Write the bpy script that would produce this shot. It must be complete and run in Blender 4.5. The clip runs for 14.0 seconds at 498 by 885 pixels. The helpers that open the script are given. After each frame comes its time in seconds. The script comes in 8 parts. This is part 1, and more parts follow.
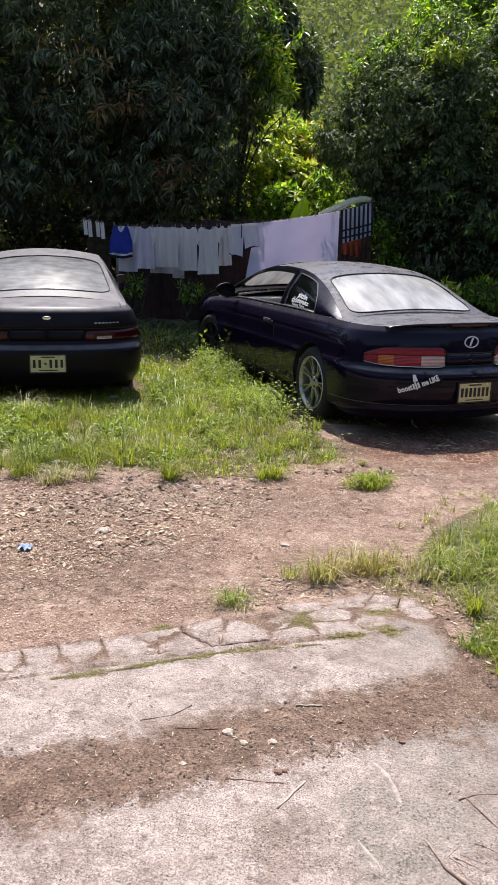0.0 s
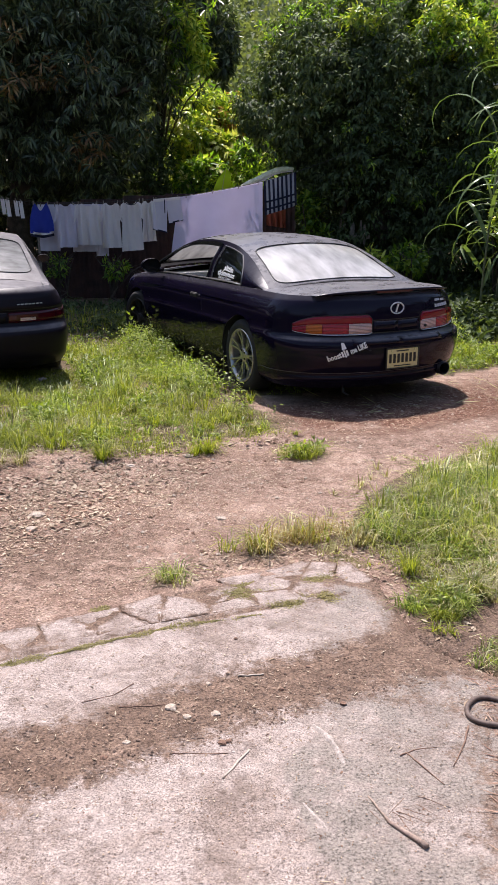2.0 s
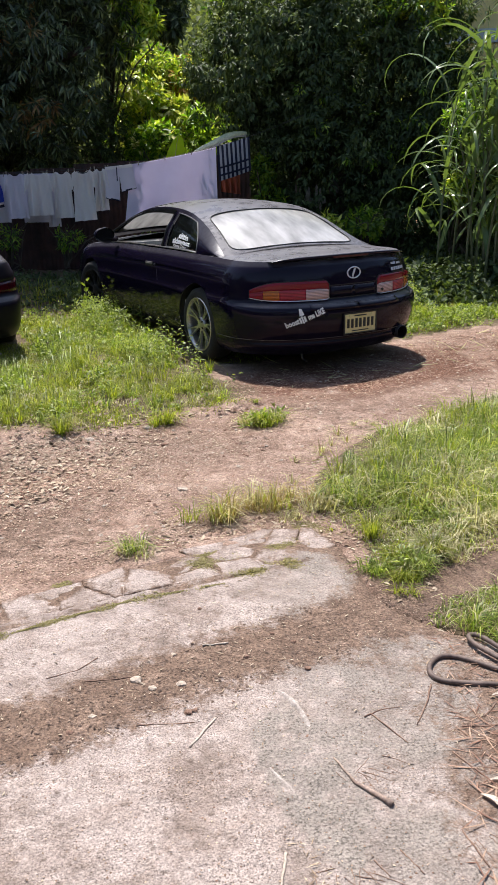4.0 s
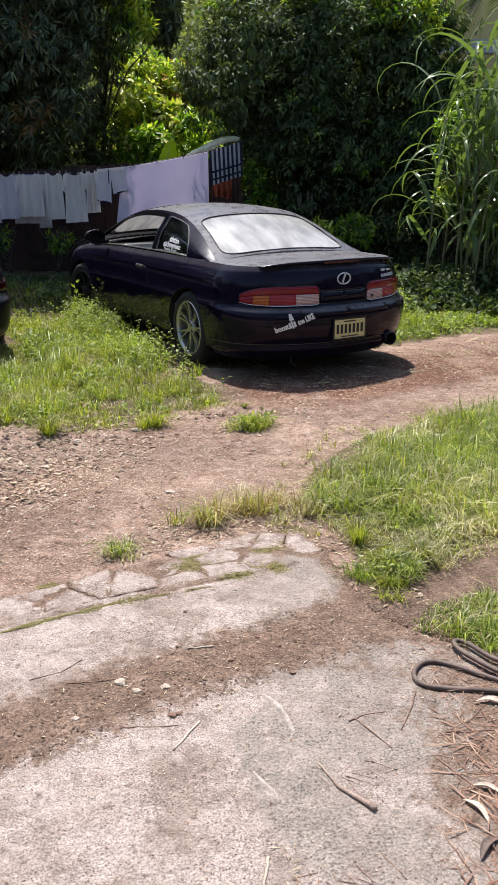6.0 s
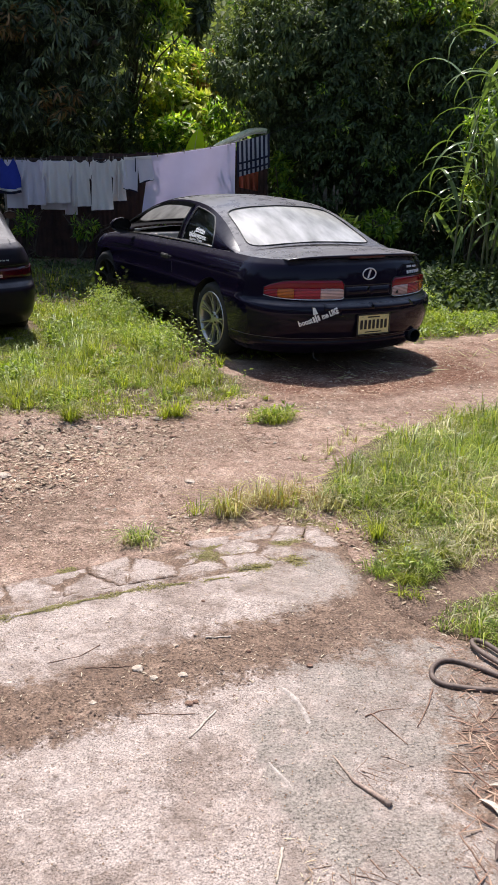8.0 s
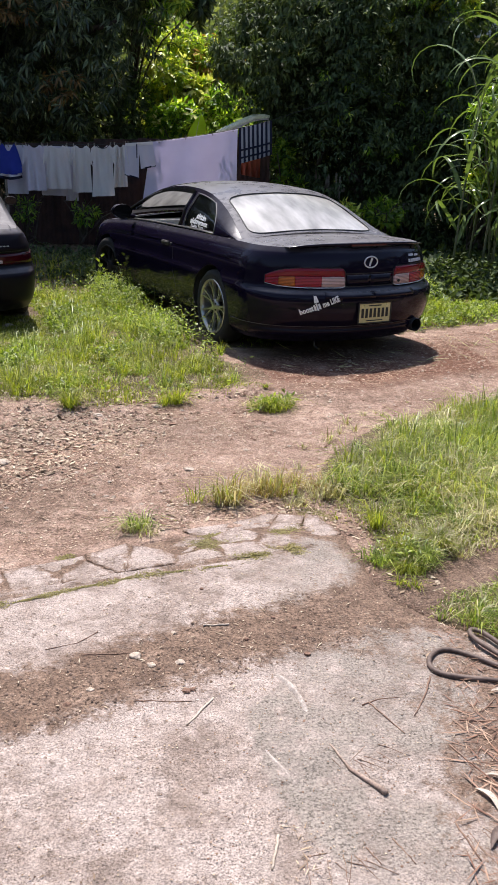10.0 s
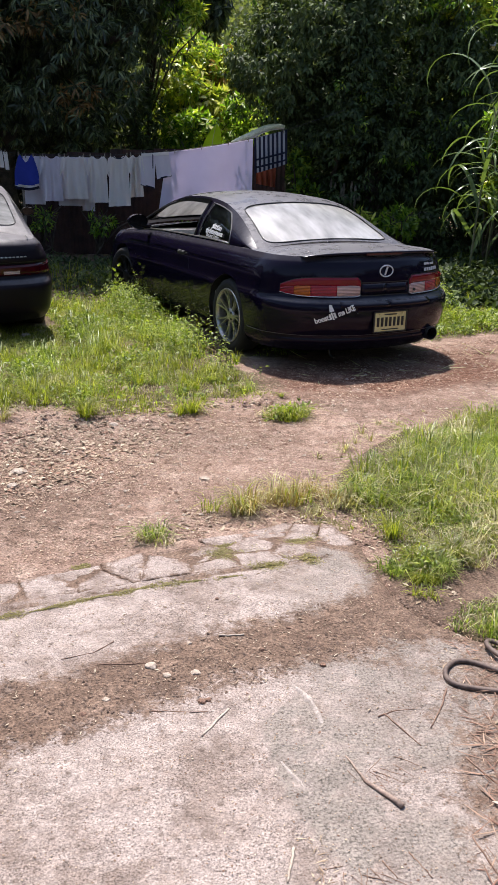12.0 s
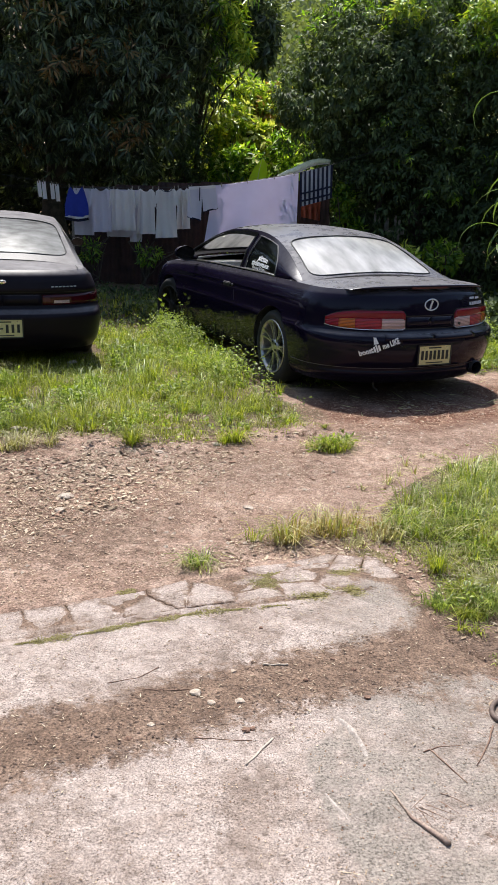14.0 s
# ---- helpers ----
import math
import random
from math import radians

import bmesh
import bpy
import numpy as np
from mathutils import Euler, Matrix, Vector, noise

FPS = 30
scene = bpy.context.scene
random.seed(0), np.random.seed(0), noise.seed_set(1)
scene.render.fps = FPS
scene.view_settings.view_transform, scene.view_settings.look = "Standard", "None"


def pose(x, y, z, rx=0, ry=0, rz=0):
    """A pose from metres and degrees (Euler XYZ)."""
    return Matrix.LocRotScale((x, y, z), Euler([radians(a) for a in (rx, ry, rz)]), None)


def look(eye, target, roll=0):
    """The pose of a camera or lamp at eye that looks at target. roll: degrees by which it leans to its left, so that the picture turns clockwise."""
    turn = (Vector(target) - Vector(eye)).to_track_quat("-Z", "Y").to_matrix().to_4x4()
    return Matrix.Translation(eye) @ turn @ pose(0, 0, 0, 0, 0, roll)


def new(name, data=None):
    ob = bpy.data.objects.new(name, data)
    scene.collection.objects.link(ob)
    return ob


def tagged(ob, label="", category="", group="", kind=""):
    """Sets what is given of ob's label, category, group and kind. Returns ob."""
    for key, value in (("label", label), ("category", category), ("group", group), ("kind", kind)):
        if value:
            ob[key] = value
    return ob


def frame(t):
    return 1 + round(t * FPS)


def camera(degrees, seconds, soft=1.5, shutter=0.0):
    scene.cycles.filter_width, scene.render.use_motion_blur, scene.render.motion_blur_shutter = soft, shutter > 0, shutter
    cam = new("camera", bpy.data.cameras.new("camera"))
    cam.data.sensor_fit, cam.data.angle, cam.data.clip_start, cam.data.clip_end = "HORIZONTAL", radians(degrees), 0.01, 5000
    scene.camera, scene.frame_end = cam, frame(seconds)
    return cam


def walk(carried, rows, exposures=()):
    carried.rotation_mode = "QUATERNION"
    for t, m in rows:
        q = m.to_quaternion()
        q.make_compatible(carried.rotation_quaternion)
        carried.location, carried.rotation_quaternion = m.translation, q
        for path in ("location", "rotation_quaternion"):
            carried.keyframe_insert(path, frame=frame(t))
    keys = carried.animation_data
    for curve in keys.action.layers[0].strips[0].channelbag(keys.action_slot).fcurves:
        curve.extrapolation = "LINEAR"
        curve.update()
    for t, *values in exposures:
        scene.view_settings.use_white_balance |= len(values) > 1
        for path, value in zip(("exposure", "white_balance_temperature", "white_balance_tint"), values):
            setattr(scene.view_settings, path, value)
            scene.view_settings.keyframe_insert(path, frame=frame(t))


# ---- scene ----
cam = camera(33.2, 14.0, soft=1.0)
PATH = [
    (0, (-0.05, -0.029, 1.644), (-0.191, 1.901, 1.137), 1.6),
    (0.5, (-0.032, -0.038, 1.646), (-0.135, 1.891, 1.13), 1.0),
    (1, (-0.039, -0.02, 1.631), (-0.087, 1.909, 1.104), 0.7),
    (1.5, (-0.032, -0.017, 1.633), (-0.069, 1.907, 1.087), -0.2),
    (2, (-0.021, -0.014, 1.629), (-0.011, 1.906, 1.068), -0.2),
    (2.5, (-0.016, -0.006, 1.626), (0.016, 1.91, 1.053), -0.1),
    (3, (-0.002, -0.006, 1.624), (0.06, 1.905, 1.036), -0.4),
    (5.3, (0.005, 0.019, 1.617), (0.113, 1.9, 0.947), -1.6),
    (5.5, (0.009, 0.011, 1.615), (0.12, 1.897, 0.96), -1.4),
    (6, (0.001, 0.004, 1.616), (0.125, 1.901, 0.994), -0.2),
    (6.5, (0.003, 0.0, 1.614), (0.119, 1.899, 0.999), 0.4),
    (7, (-0.004, -0.002, 1.611), (0.101, 1.894, 0.982), 0.6),
    (7.5, (-0.019, 0.003, 1.611), (0.081, 1.898, 0.977), 0.9),
    (8, (-0.03, 0.006, 1.61), (0.057, 1.9, 0.972), 1.4),
    (10.5, (-0.025, 0.016, 1.605), (0.065, 1.9, 0.939), 1.9),
    (11, (-0.031, 0.017, 1.612), (0.065, 1.903, 0.953), 1.9),
    (11.5, (-0.029, 0.018, 1.612), (0.042, 1.909, 0.965), 1.8),
    (12, (-0.025, 0.013, 1.614), (0.024, 1.905, 0.967), 1.4),
    (12.5, (-0.027, 0.01, 1.621), (-0.003, 1.909, 0.994), 1.3),
    (13, (-0.033, 0.007, 1.624), (-0.027, 1.915, 1.023), 1.4),
    (13.5, (-0.042, -0.001, 1.626), (-0.059, 1.913, 1.045), 1.5),
    (14, (-0.065, -0.018, 1.622), (-0.107, 1.895, 1.041), 1.8),
]
EXPOSURE = [(0, 0.80, 6500, 12), (1.0, 0.80, 6500, 14), (2.0, 0.80, 6500, 17), (2.6, 0.80, 6500, 17), (3.0, 0.80, 6500, 12), (6.0, 0.80, 6500, 10), (8.0, 0.80, 6500, 11), (11.0, 0.80, 6500, 13), (12.0, 0.80, 6500, 13), (13.0, 0.80, 6500, 8), (14.0, 0.80, 6500, 8)]
walk(cam, [(t, look(eye, target, roll)) for t, eye, target, roll in PATH], EXPOSURE)
world = bpy.data.worlds.new("sky")
scene.world = world
world.use_nodes = True
SUN_ELEV, SUN_AZ = 64.0, -14.0   # degrees; azimuth from +y (ahead), positive to +x
sky = world.node_tree.nodes.new("ShaderNodeTexSky")
sky.sky_type, sky.sun_disc = "NISHITA", False
sky.sun_elevation, sky.sun_rotation = radians(SUN_ELEV), radians(SUN_AZ)
sky.air_density, sky.dust_density, sky.ozone_density = 1.0, 1.5, 1.0
world.node_tree.nodes["Background"].inputs["Strength"].default_value = 0.112
world.node_tree.links.new(sky.outputs["Color"], world.node_tree.nodes["Background"].inputs["Color"])
sun = new("sun", bpy.data.lights.new("sun", "SUN"))
sun.data.energy, sun.data.angle, sun.data.color = 4.5, radians(0.55), (1.0, 0.952, 0.895)
SUN_DIR = Vector((math.sin(radians(SUN_AZ)) * math.cos(radians(SUN_ELEV)), math.cos(radians(SUN_AZ)) * math.cos(radians(SUN_ELEV)), math.sin(radians(SUN_ELEV))))
sun.matrix_world = look(SUN_DIR * 40, (0, 0, 0))
# ---- materials ----
def nodes_of(name):
    m = bpy.data.materials.new(name)
    m.use_nodes = True
    t = m.node_tree
    return m, t.nodes, t.links, t.nodes["Principled BSDF"]


def noise_tex(n, l, scale, detail=4.0, rough=0.55, coord="Object", distort=0.0):
    tc = n.new("ShaderNodeTexCoord")
    tx = n.new("ShaderNodeTexNoise")
    tx.inputs["Scale"].default_value, tx.inputs["Detail"].default_value = scale, detail
    tx.inputs["Roughness"].default_value, tx.inputs["Distortion"].default_value = rough, distort
    l.new(tc.outputs[coord], tx.inputs["Vector"])
    return tx.outputs["Fac"]


def ramp(n, l, fac, stops):
    r = n.new("ShaderNodeValToRGB")
    els = r.color_ramp.elements
    while len(els) < len(stops):
        els.new(0.5)
    for e, (p, c) in zip(els, stops):
        e.position = p
        e.color = (*c, 1) if len(c) == 3 else c
    l.new(fac, r.inputs["Fac"])
    return r.outputs["Color"]


def mix(n, l, fac, a, b, mode="MIX"):
    m = n.new("ShaderNodeMix")
    m.data_type, m.blend_type = "RGBA", mode
    for sock, v in ((m.inputs[0], fac), (m.inputs[6], a), (m.inputs[7], b)):
        if isinstance(v, (int, float)):
            sock.default_value = v
        elif isinstance(v, tuple):
            sock.default_value = (*v, 1)
        else:
            l.new(v, sock)
    return m.outputs[2]


def bump(n, l, b, height, strength, distance):
    k = n.new("ShaderNodeBump")
    k.inputs["Strength"].default_value, k.inputs["Distance"].default_value = strength, distance
    l.new(height, k.inputs["Height"])
    l.new(k.outputs["Normal"], b.inputs["Normal"])


def surface(name, c0, c1, scale, rough=0.8, fine=60.0, bump_s=0.4, bump_d=0.004, metal=0.0, spec=0.5, coat=0.0, var=0.35):
    """Two-scale mottled surface between two colours."""
    m, n, l, b = nodes_of(name)
    a = noise_tex(n, l, scale, 5)
    f = noise_tex(n, l, fine, 3)
    col = ramp(n, l, a, [(0.32, c0), (0.68, c1)])
    dark = ramp(n, l, f, [(0.3, (1 - var,) * 3), (0.7, (1 + var * 0.4,) * 3)])
    l.new(mix(n, l, 1.0, col, dark, "MULTIPLY"), b.inputs["Base Color"])
    b.inputs["Roughness"].default_value, b.inputs["Metallic"].default_value = rough, metal
    b.inputs["Specular IOR Level"].default_value = spec
    b.inputs["Coat Weight"].default_value = coat
    if bump_s:
        bump(n, l, b, f, bump_s, bump_d)
    return m


def leaf_material(name, dark, mid, light, gloss=0.42, trans=0.35, spec=0.5):
    """Leaf: colour varies from leaf to leaf, waxy upper side, light passes through."""
    m, n, l, b = nodes_of(name)
    g = n.new("ShaderNodeNewGeometry")
    col = ramp(n, l, g.outputs["Random Per Island"], [(0.0, dark), (0.55, mid), (1.0, light)])
    big = noise_tex(n, l, 0.9, 2)
    col = mix(n, l, 1.0, col, ramp(n, l, big, [(0.3, (0.72, 0.74, 0.7)), (0.7, (1.2, 1.18, 1.05))]), "MULTIPLY")
    l.new(col, b.inputs["Base Color"])
    b.inputs["Roughness"].default_value, b.inputs["Specular IOR Level"].default_value = gloss, spec
    tr = n.new("ShaderNodeBsdfTranslucent")
    l.new(mix(n, l, 1.0, col, (1.55, 1.7, 0.6), "MULTIPLY"), tr.inputs["Color"])
    ms = n.new("ShaderNodeMixShader")
    ms.inputs[0].default_value = trans
    l.new(b.outputs[0], ms.inputs[1])
    l.new(tr.outputs[0], ms.inputs[2])
    l.new(ms.outputs[0], n["Material Output"].inputs["Surface"])
    return m


def car_paint(name, base, dust_and_sheen, dust=(0.28, 0.273, 0.285), rough=0.12, spec=0.20):
    """Dark clear-coated paint; on what faces up, smeared, spotted dust and painted sky sheen."""
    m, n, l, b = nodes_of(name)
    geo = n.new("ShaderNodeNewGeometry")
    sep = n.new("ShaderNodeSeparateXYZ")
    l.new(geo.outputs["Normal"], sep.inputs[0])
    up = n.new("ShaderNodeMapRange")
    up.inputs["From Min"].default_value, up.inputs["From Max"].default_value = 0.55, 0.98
    up.inputs["To Max"].default_value = dust_and_sheen
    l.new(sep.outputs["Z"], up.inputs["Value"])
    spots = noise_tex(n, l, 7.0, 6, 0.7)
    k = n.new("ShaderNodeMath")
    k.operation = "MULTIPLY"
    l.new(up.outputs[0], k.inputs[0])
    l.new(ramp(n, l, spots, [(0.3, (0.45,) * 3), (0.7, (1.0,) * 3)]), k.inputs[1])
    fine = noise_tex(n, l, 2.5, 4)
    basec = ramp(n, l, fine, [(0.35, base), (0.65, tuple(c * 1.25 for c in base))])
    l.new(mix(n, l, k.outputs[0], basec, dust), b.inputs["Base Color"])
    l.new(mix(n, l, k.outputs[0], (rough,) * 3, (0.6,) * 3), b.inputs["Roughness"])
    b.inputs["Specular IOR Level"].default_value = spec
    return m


def dusty_glass(name, tint, dust_and_glare, dust=(0.62, 0.61, 0.60), rough=0.22, streak=1.0, ripple=1.3):
    """Tinted pane with a pale film: dust, and sky glare put in as its colour."""
    m, n, l, b = nodes_of(name)
    b.inputs["Base Color"].default_value = (*tint, 1)
    b.inputs["Transmission Weight"].default_value = 1.0
    b.inputs["Roughness"].default_value = 0.02
    b.inputs["IOR"].default_value = 1.12
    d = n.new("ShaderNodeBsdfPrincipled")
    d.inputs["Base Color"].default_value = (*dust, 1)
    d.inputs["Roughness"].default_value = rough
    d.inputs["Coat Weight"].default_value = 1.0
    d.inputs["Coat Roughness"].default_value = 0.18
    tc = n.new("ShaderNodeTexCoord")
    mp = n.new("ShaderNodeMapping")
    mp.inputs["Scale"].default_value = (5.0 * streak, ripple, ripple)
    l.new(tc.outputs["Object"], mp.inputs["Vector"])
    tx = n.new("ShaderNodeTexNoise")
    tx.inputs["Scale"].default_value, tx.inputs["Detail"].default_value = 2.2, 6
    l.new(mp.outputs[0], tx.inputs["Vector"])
    f = ramp(n, l, tx.outputs["Fac"], [(0.3, (dust_and_glare * 0.6,) * 3), (0.7, (min(1, dust_and_glare * 1.25),) * 3)])
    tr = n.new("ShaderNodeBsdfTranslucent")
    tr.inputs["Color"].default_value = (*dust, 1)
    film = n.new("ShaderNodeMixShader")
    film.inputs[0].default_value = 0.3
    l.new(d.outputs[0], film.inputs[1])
    l.new(tr.outputs[0], film.inputs[2])
    ms = n.new("ShaderNodeMixShader")
    l.new(f, ms.inputs[0])
    l.new(b.outputs[0], ms.inputs[1])
    l.new(film.outputs[0], ms.inputs[2])
    l.new(ms.outputs[0], n["Material Output"].inputs["Surface"])
    return m


def tinted_glass(name):
    """Nearly black pane: lets little light through, mirrors a little."""
    m, n, l, b = nodes_of(name)
    b.inputs["Base Color"].default_value = (0.004, 0.004, 0.005, 1)
    b.inputs["Transmission Weight"].default_value = 0.12
    b.inputs["Specular IOR Level"].default_value = 0.22
    l.new(ramp(n, l, noise_tex(n, l, 6, 5, 0.6), [(0.4, (0.03,) * 3), (0.7, (0.16,) * 3)]), b.inputs["Roughness"])
    return m


def lens_material(name, col, lines=0.0):
    m, n, l, b = nodes_of(name)
    f = noise_tex(n, l, 9, 3)
    tone = ramp(n, l, f, [(0.3, tuple(c * 0.8 for c in col)), (0.7, col)])
    b.inputs["Roughness"].default_value = 0.14
    b.inputs["Specular IOR Level"].default_value = 0.4
    if lines:
        tc = n.new("ShaderNodeTexCoord")
        w = n.new("ShaderNodeTexWave")
        w.bands_direction = "Z"
        w.inputs["Scale"].default_value = lines
        l.new(tc.outputs["Object"], w.inputs["Vector"])
        tone = mix(n, l, 1.0, tone, ramp(n, l, w.outputs["Fac"], [(0.1, (0.45,) * 3), (0.5, (1.05,) * 3)]), "MULTIPLY")
        bump(n, l, b, w.outputs["Fac"], 0.5, 0.003)
    l.new(tone, b.inputs["Base Color"])
    return m


# upward faces are greyed for dust and for the sky they mirror
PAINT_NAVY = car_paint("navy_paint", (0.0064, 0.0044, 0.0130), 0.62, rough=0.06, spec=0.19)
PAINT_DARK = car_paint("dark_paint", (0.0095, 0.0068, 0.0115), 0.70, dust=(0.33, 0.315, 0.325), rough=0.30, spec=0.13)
# rear panes: whitish film for dust and mirrored sky, rippled on the saloon
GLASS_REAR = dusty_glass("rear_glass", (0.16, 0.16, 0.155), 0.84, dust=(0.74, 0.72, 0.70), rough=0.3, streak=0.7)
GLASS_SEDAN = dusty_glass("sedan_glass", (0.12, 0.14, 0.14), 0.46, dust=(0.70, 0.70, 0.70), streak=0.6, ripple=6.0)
GLASS_TINT = tinted_glass("tinted_glass")
RUBBER = surface("tyre_rubber", (0.012, 0.012, 0.012), (0.03, 0.028, 0.026), 6, 0.85, 90, 0.3, 0.002)
BLACK = surface("black_plastic", (0.010, 0.010, 0.011), (0.02, 0.02, 0.021), 8, 0.55, 120, 0.2, 0.001)
ALLOY = surface("alloy", (0.44, 0.42, 0.39), (0.60, 0.58, 0.55), 9, 0.34, 70, 0.15, 0.001, metal=0.85, var=0.3)
CHROME = surface("chrome", (0.7, 0.7, 0.72), (0.8, 0.8, 0.82), 12, 0.12, 60, 0.0, metal=1.0, var=0.05)
PLATE_Y = surface("plate_yellow", (0.60, 0.52, 0.24), (0.70, 0.62, 0.32), 30, 0.4, 200, 0.1, 0.0005, var=0.1)
PLATE_INK = surface("plate_ink", (0.012, 0.012, 0.014), (0.02, 0.02, 0.02), 30, 0.5, 100, 0.0)
LENS_RED = lens_material("lens_red", (0.28, 0.003, 0.018), 28)
LENS_TOP = lens_material("lens_plain_red", (0.20, 0.0015, 0.012))
LENS_DEEP = lens_material("lens_deep_red", (0.050, 0.002, 0.006))
LENS_AMBER = lens_material("lens_amber", (0.52, 0.14, 0.02), 28)
LENS_CLEAR = lens_material("lens_clear", (0.68, 0.46, 0.42), 28)
LENS_PINK = lens_material("lens_pink", (0.40, 0.03, 0.045), 28)
GLASS_CLEAR = dusty_glass("clear_glass", (0.75, 0.78, 0.76), 0.5, dust=(0.6, 0.59, 0.57))
SILVER = surface("silver_badge", (0.52, 0.54, 0.60), (0.68, 0.70, 0.75), 12, 0.3, 60, 0.0, metal=0.15, var=0.05)
GROOVE = surface("grey_groove", (0.07, 0.07, 0.075), (0.12, 0.12, 0.125), 10, 0.6, 90, 0.1, 0.001)
TRIM_CLOTH = surface("seat_cloth", (0.36, 0.345, 0.33), (0.48, 0.46, 0.44), 15, 0.95, 200, 0.3, 0.001)
DASH_GREY = surface("dash_grey", (0.46, 0.45, 0.43), (0.58, 0.56, 0.54), 10, 0.85, 90, 0.2, 0.001)
STICKER = surface("white_vinyl", (0.72, 0.72, 0.72), (0.82, 0.82, 0.82), 20, 0.5, 90, 0.0, var=0.1)
MANGO = leaf_material("mango_leaf", (0.036, 0.050, 0.032), (0.078, 0.105, 0.060), (0.24, 0.285, 0.165), 0.36, 0.22, 0.4)
MANGO_NEW = leaf_material("mango_young_leaf", (0.18, 0.10, 0.05), (0.30, 0.18, 0.085), (0.42, 0.27, 0.13), 0.5, 0.3)
GLOSSY = leaf_material("glossy_leaf", (0.048, 0.066, 0.040), (0.082, 0.114, 0.058), (0.15, 0.195, 0.085), 0.62, 0.20, 0.16)
# bright leaf colour with sunlight put in, set on lit crown tops and edges
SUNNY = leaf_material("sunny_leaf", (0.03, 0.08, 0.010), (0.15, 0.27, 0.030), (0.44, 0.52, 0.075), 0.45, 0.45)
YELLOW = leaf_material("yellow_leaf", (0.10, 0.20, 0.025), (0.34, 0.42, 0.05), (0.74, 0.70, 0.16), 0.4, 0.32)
# pale, low-contrast greens: distance haze is put into the woods' colour
WOODS = leaf_material("woodland_leaf", (0.15, 0.18, 0.085), (0.20, 0.225, 0.11), (0.26, 0.275, 0.14), 0.8, 0.25)
# pale end of the range stands for sheen on the blades
REED = leaf_material("reed_leaf", (0.06, 0.095, 0.038), (0.125, 0.185, 0.07), (0.50, 0.53, 0.40), 0.17, 0.26)
BANANA = leaf_material("banana_leaf", (0.36, 0.50, 0.05), (0.46, 0.60, 0.07), (0.58, 0.68, 0.12), 0.4, 0.68)
PALE = leaf_material("variegated_leaf", (0.50, 0.50, 0.14), (0.72, 0.68, 0.30), (0.85, 0.82, 0.55), 0.4, 0.25)
RUSTY = leaf_material("withered_leaf", (0.24, 0.12, 0.03), (0.42, 0.24, 0.06), (0.55, 0.38, 0.12), 0.6, 0.3)
CHIP = leaf_material("dirt_chip", (0.155, 0.093, 0.068), (0.30, 0.204, 0.156), (0.54, 0.425, 0.345), 0.9, 0.0)
DRYLEAF = leaf_material("dry_leaf", (0.14, 0.09, 0.063), (0.30, 0.215, 0.158), (0.54, 0.45, 0.365), 0.8, 0.0)
GRASS = leaf_material("grass_blade", (0.09, 0.12, 0.014), (0.225, 0.25, 0.030), (0.42, 0.42, 0.085), 0.50, 0.42)
GRASS_GREEN = leaf_material("green_grass_blade", (0.065, 0.105, 0.015), (0.175, 0.235, 0.032), (0.42, 0.46, 0.14), 0.42, 0.40)
GRASS_BROWN = leaf_material("withered_grass", (0.20, 0.13, 0.045), (0.34, 0.24, 0.085), (0.48, 0.40, 0.20), 0.6, 0.3)
GRASS_DRY = leaf_material("grass_straw", (0.215, 0.18, 0.095), (0.385, 0.345, 0.205), (0.66, 0.61, 0.44), 0.6, 0.28)
CLOVER = leaf_material("broad_weed", (0.085, 0.13, 0.018), (0.185, 0.24, 0.036), (0.36, 0.41, 0.10), 0.45, 0.42)
PETAL = leaf_material("white_petal", (0.62, 0.62, 0.58), (0.76, 0.76, 0.72), (0.84, 0.84, 0.80), 0.6, 0.3)
MOSS = leaf_material("moss", (0.13, 0.11, 0.04), (0.235, 0.205, 0.085), (0.37, 0.32, 0.16), 0.8, 0.2)
BARK = surface("bark", (0.05, 0.038, 0.028), (0.13, 0.10, 0.075), 9, 0.9, 50, 0.8, 0.02)
CULM = surface("cane_stalk", (0.09, 0.11, 0.045), (0.20, 0.19, 0.10), 12, 0.6, 60, 0.2, 0.003)
RUST = surface("rusty_sheet", (0.024, 0.011, 0.008), (0.065, 0.026, 0.017), 5, 0.85, 60, 0.5, 0.003)
PICKET = surface("weathered_wood", (0.22, 0.18, 0.14), (0.40, 0.34, 0.27), 7, 0.85, 70, 0.5, 0.004)
WALL_CREAM = surface("cream_render", (0.80, 0.62, 0.27), (0.88, 0.70, 0.33), 2, 0.9, 40, 0.3, 0.004, var=0.15)
WALL_PALE = surface("pale_render", (0.50, 0.52, 0.56), (0.62, 0.63, 0.66), 2, 0.9, 40, 0.3, 0.004, var=0.15)
ROOF_GREY = surface("grey_roof", (0.20, 0.20, 0.21), (0.32, 0.32, 0.33), 1.5, 0.7, 20, 0.3, 0.01, var=0.2)
HOSE = surface("dusty_hose", (0.085, 0.056, 0.046), (0.165, 0.118, 0.098), 14, 0.7, 90, 0.3, 0.002)
TWIG = surface("red_twig", (0.15, 0.082, 0.058), (0.29, 0.185, 0.135), 18, 0.85, 120, 0.4, 0.002)
STICK = surface("dead_wood", (0.235, 0.162, 0.128), (0.40, 0.30, 0.24), 18, 0.85, 120, 0.6, 0.004)
NEEDLE = leaf_material("dead_needle", (0.17, 0.085, 0.062), (0.29, 0.155, 0.115), (0.46, 0.32, 0.25), 0.8, 0.0)
STRAW = surface("straw", (0.44, 0.36, 0.29), (0.62, 0.53, 0.44), 20, 0.8, 90, 0.2, 0.001)
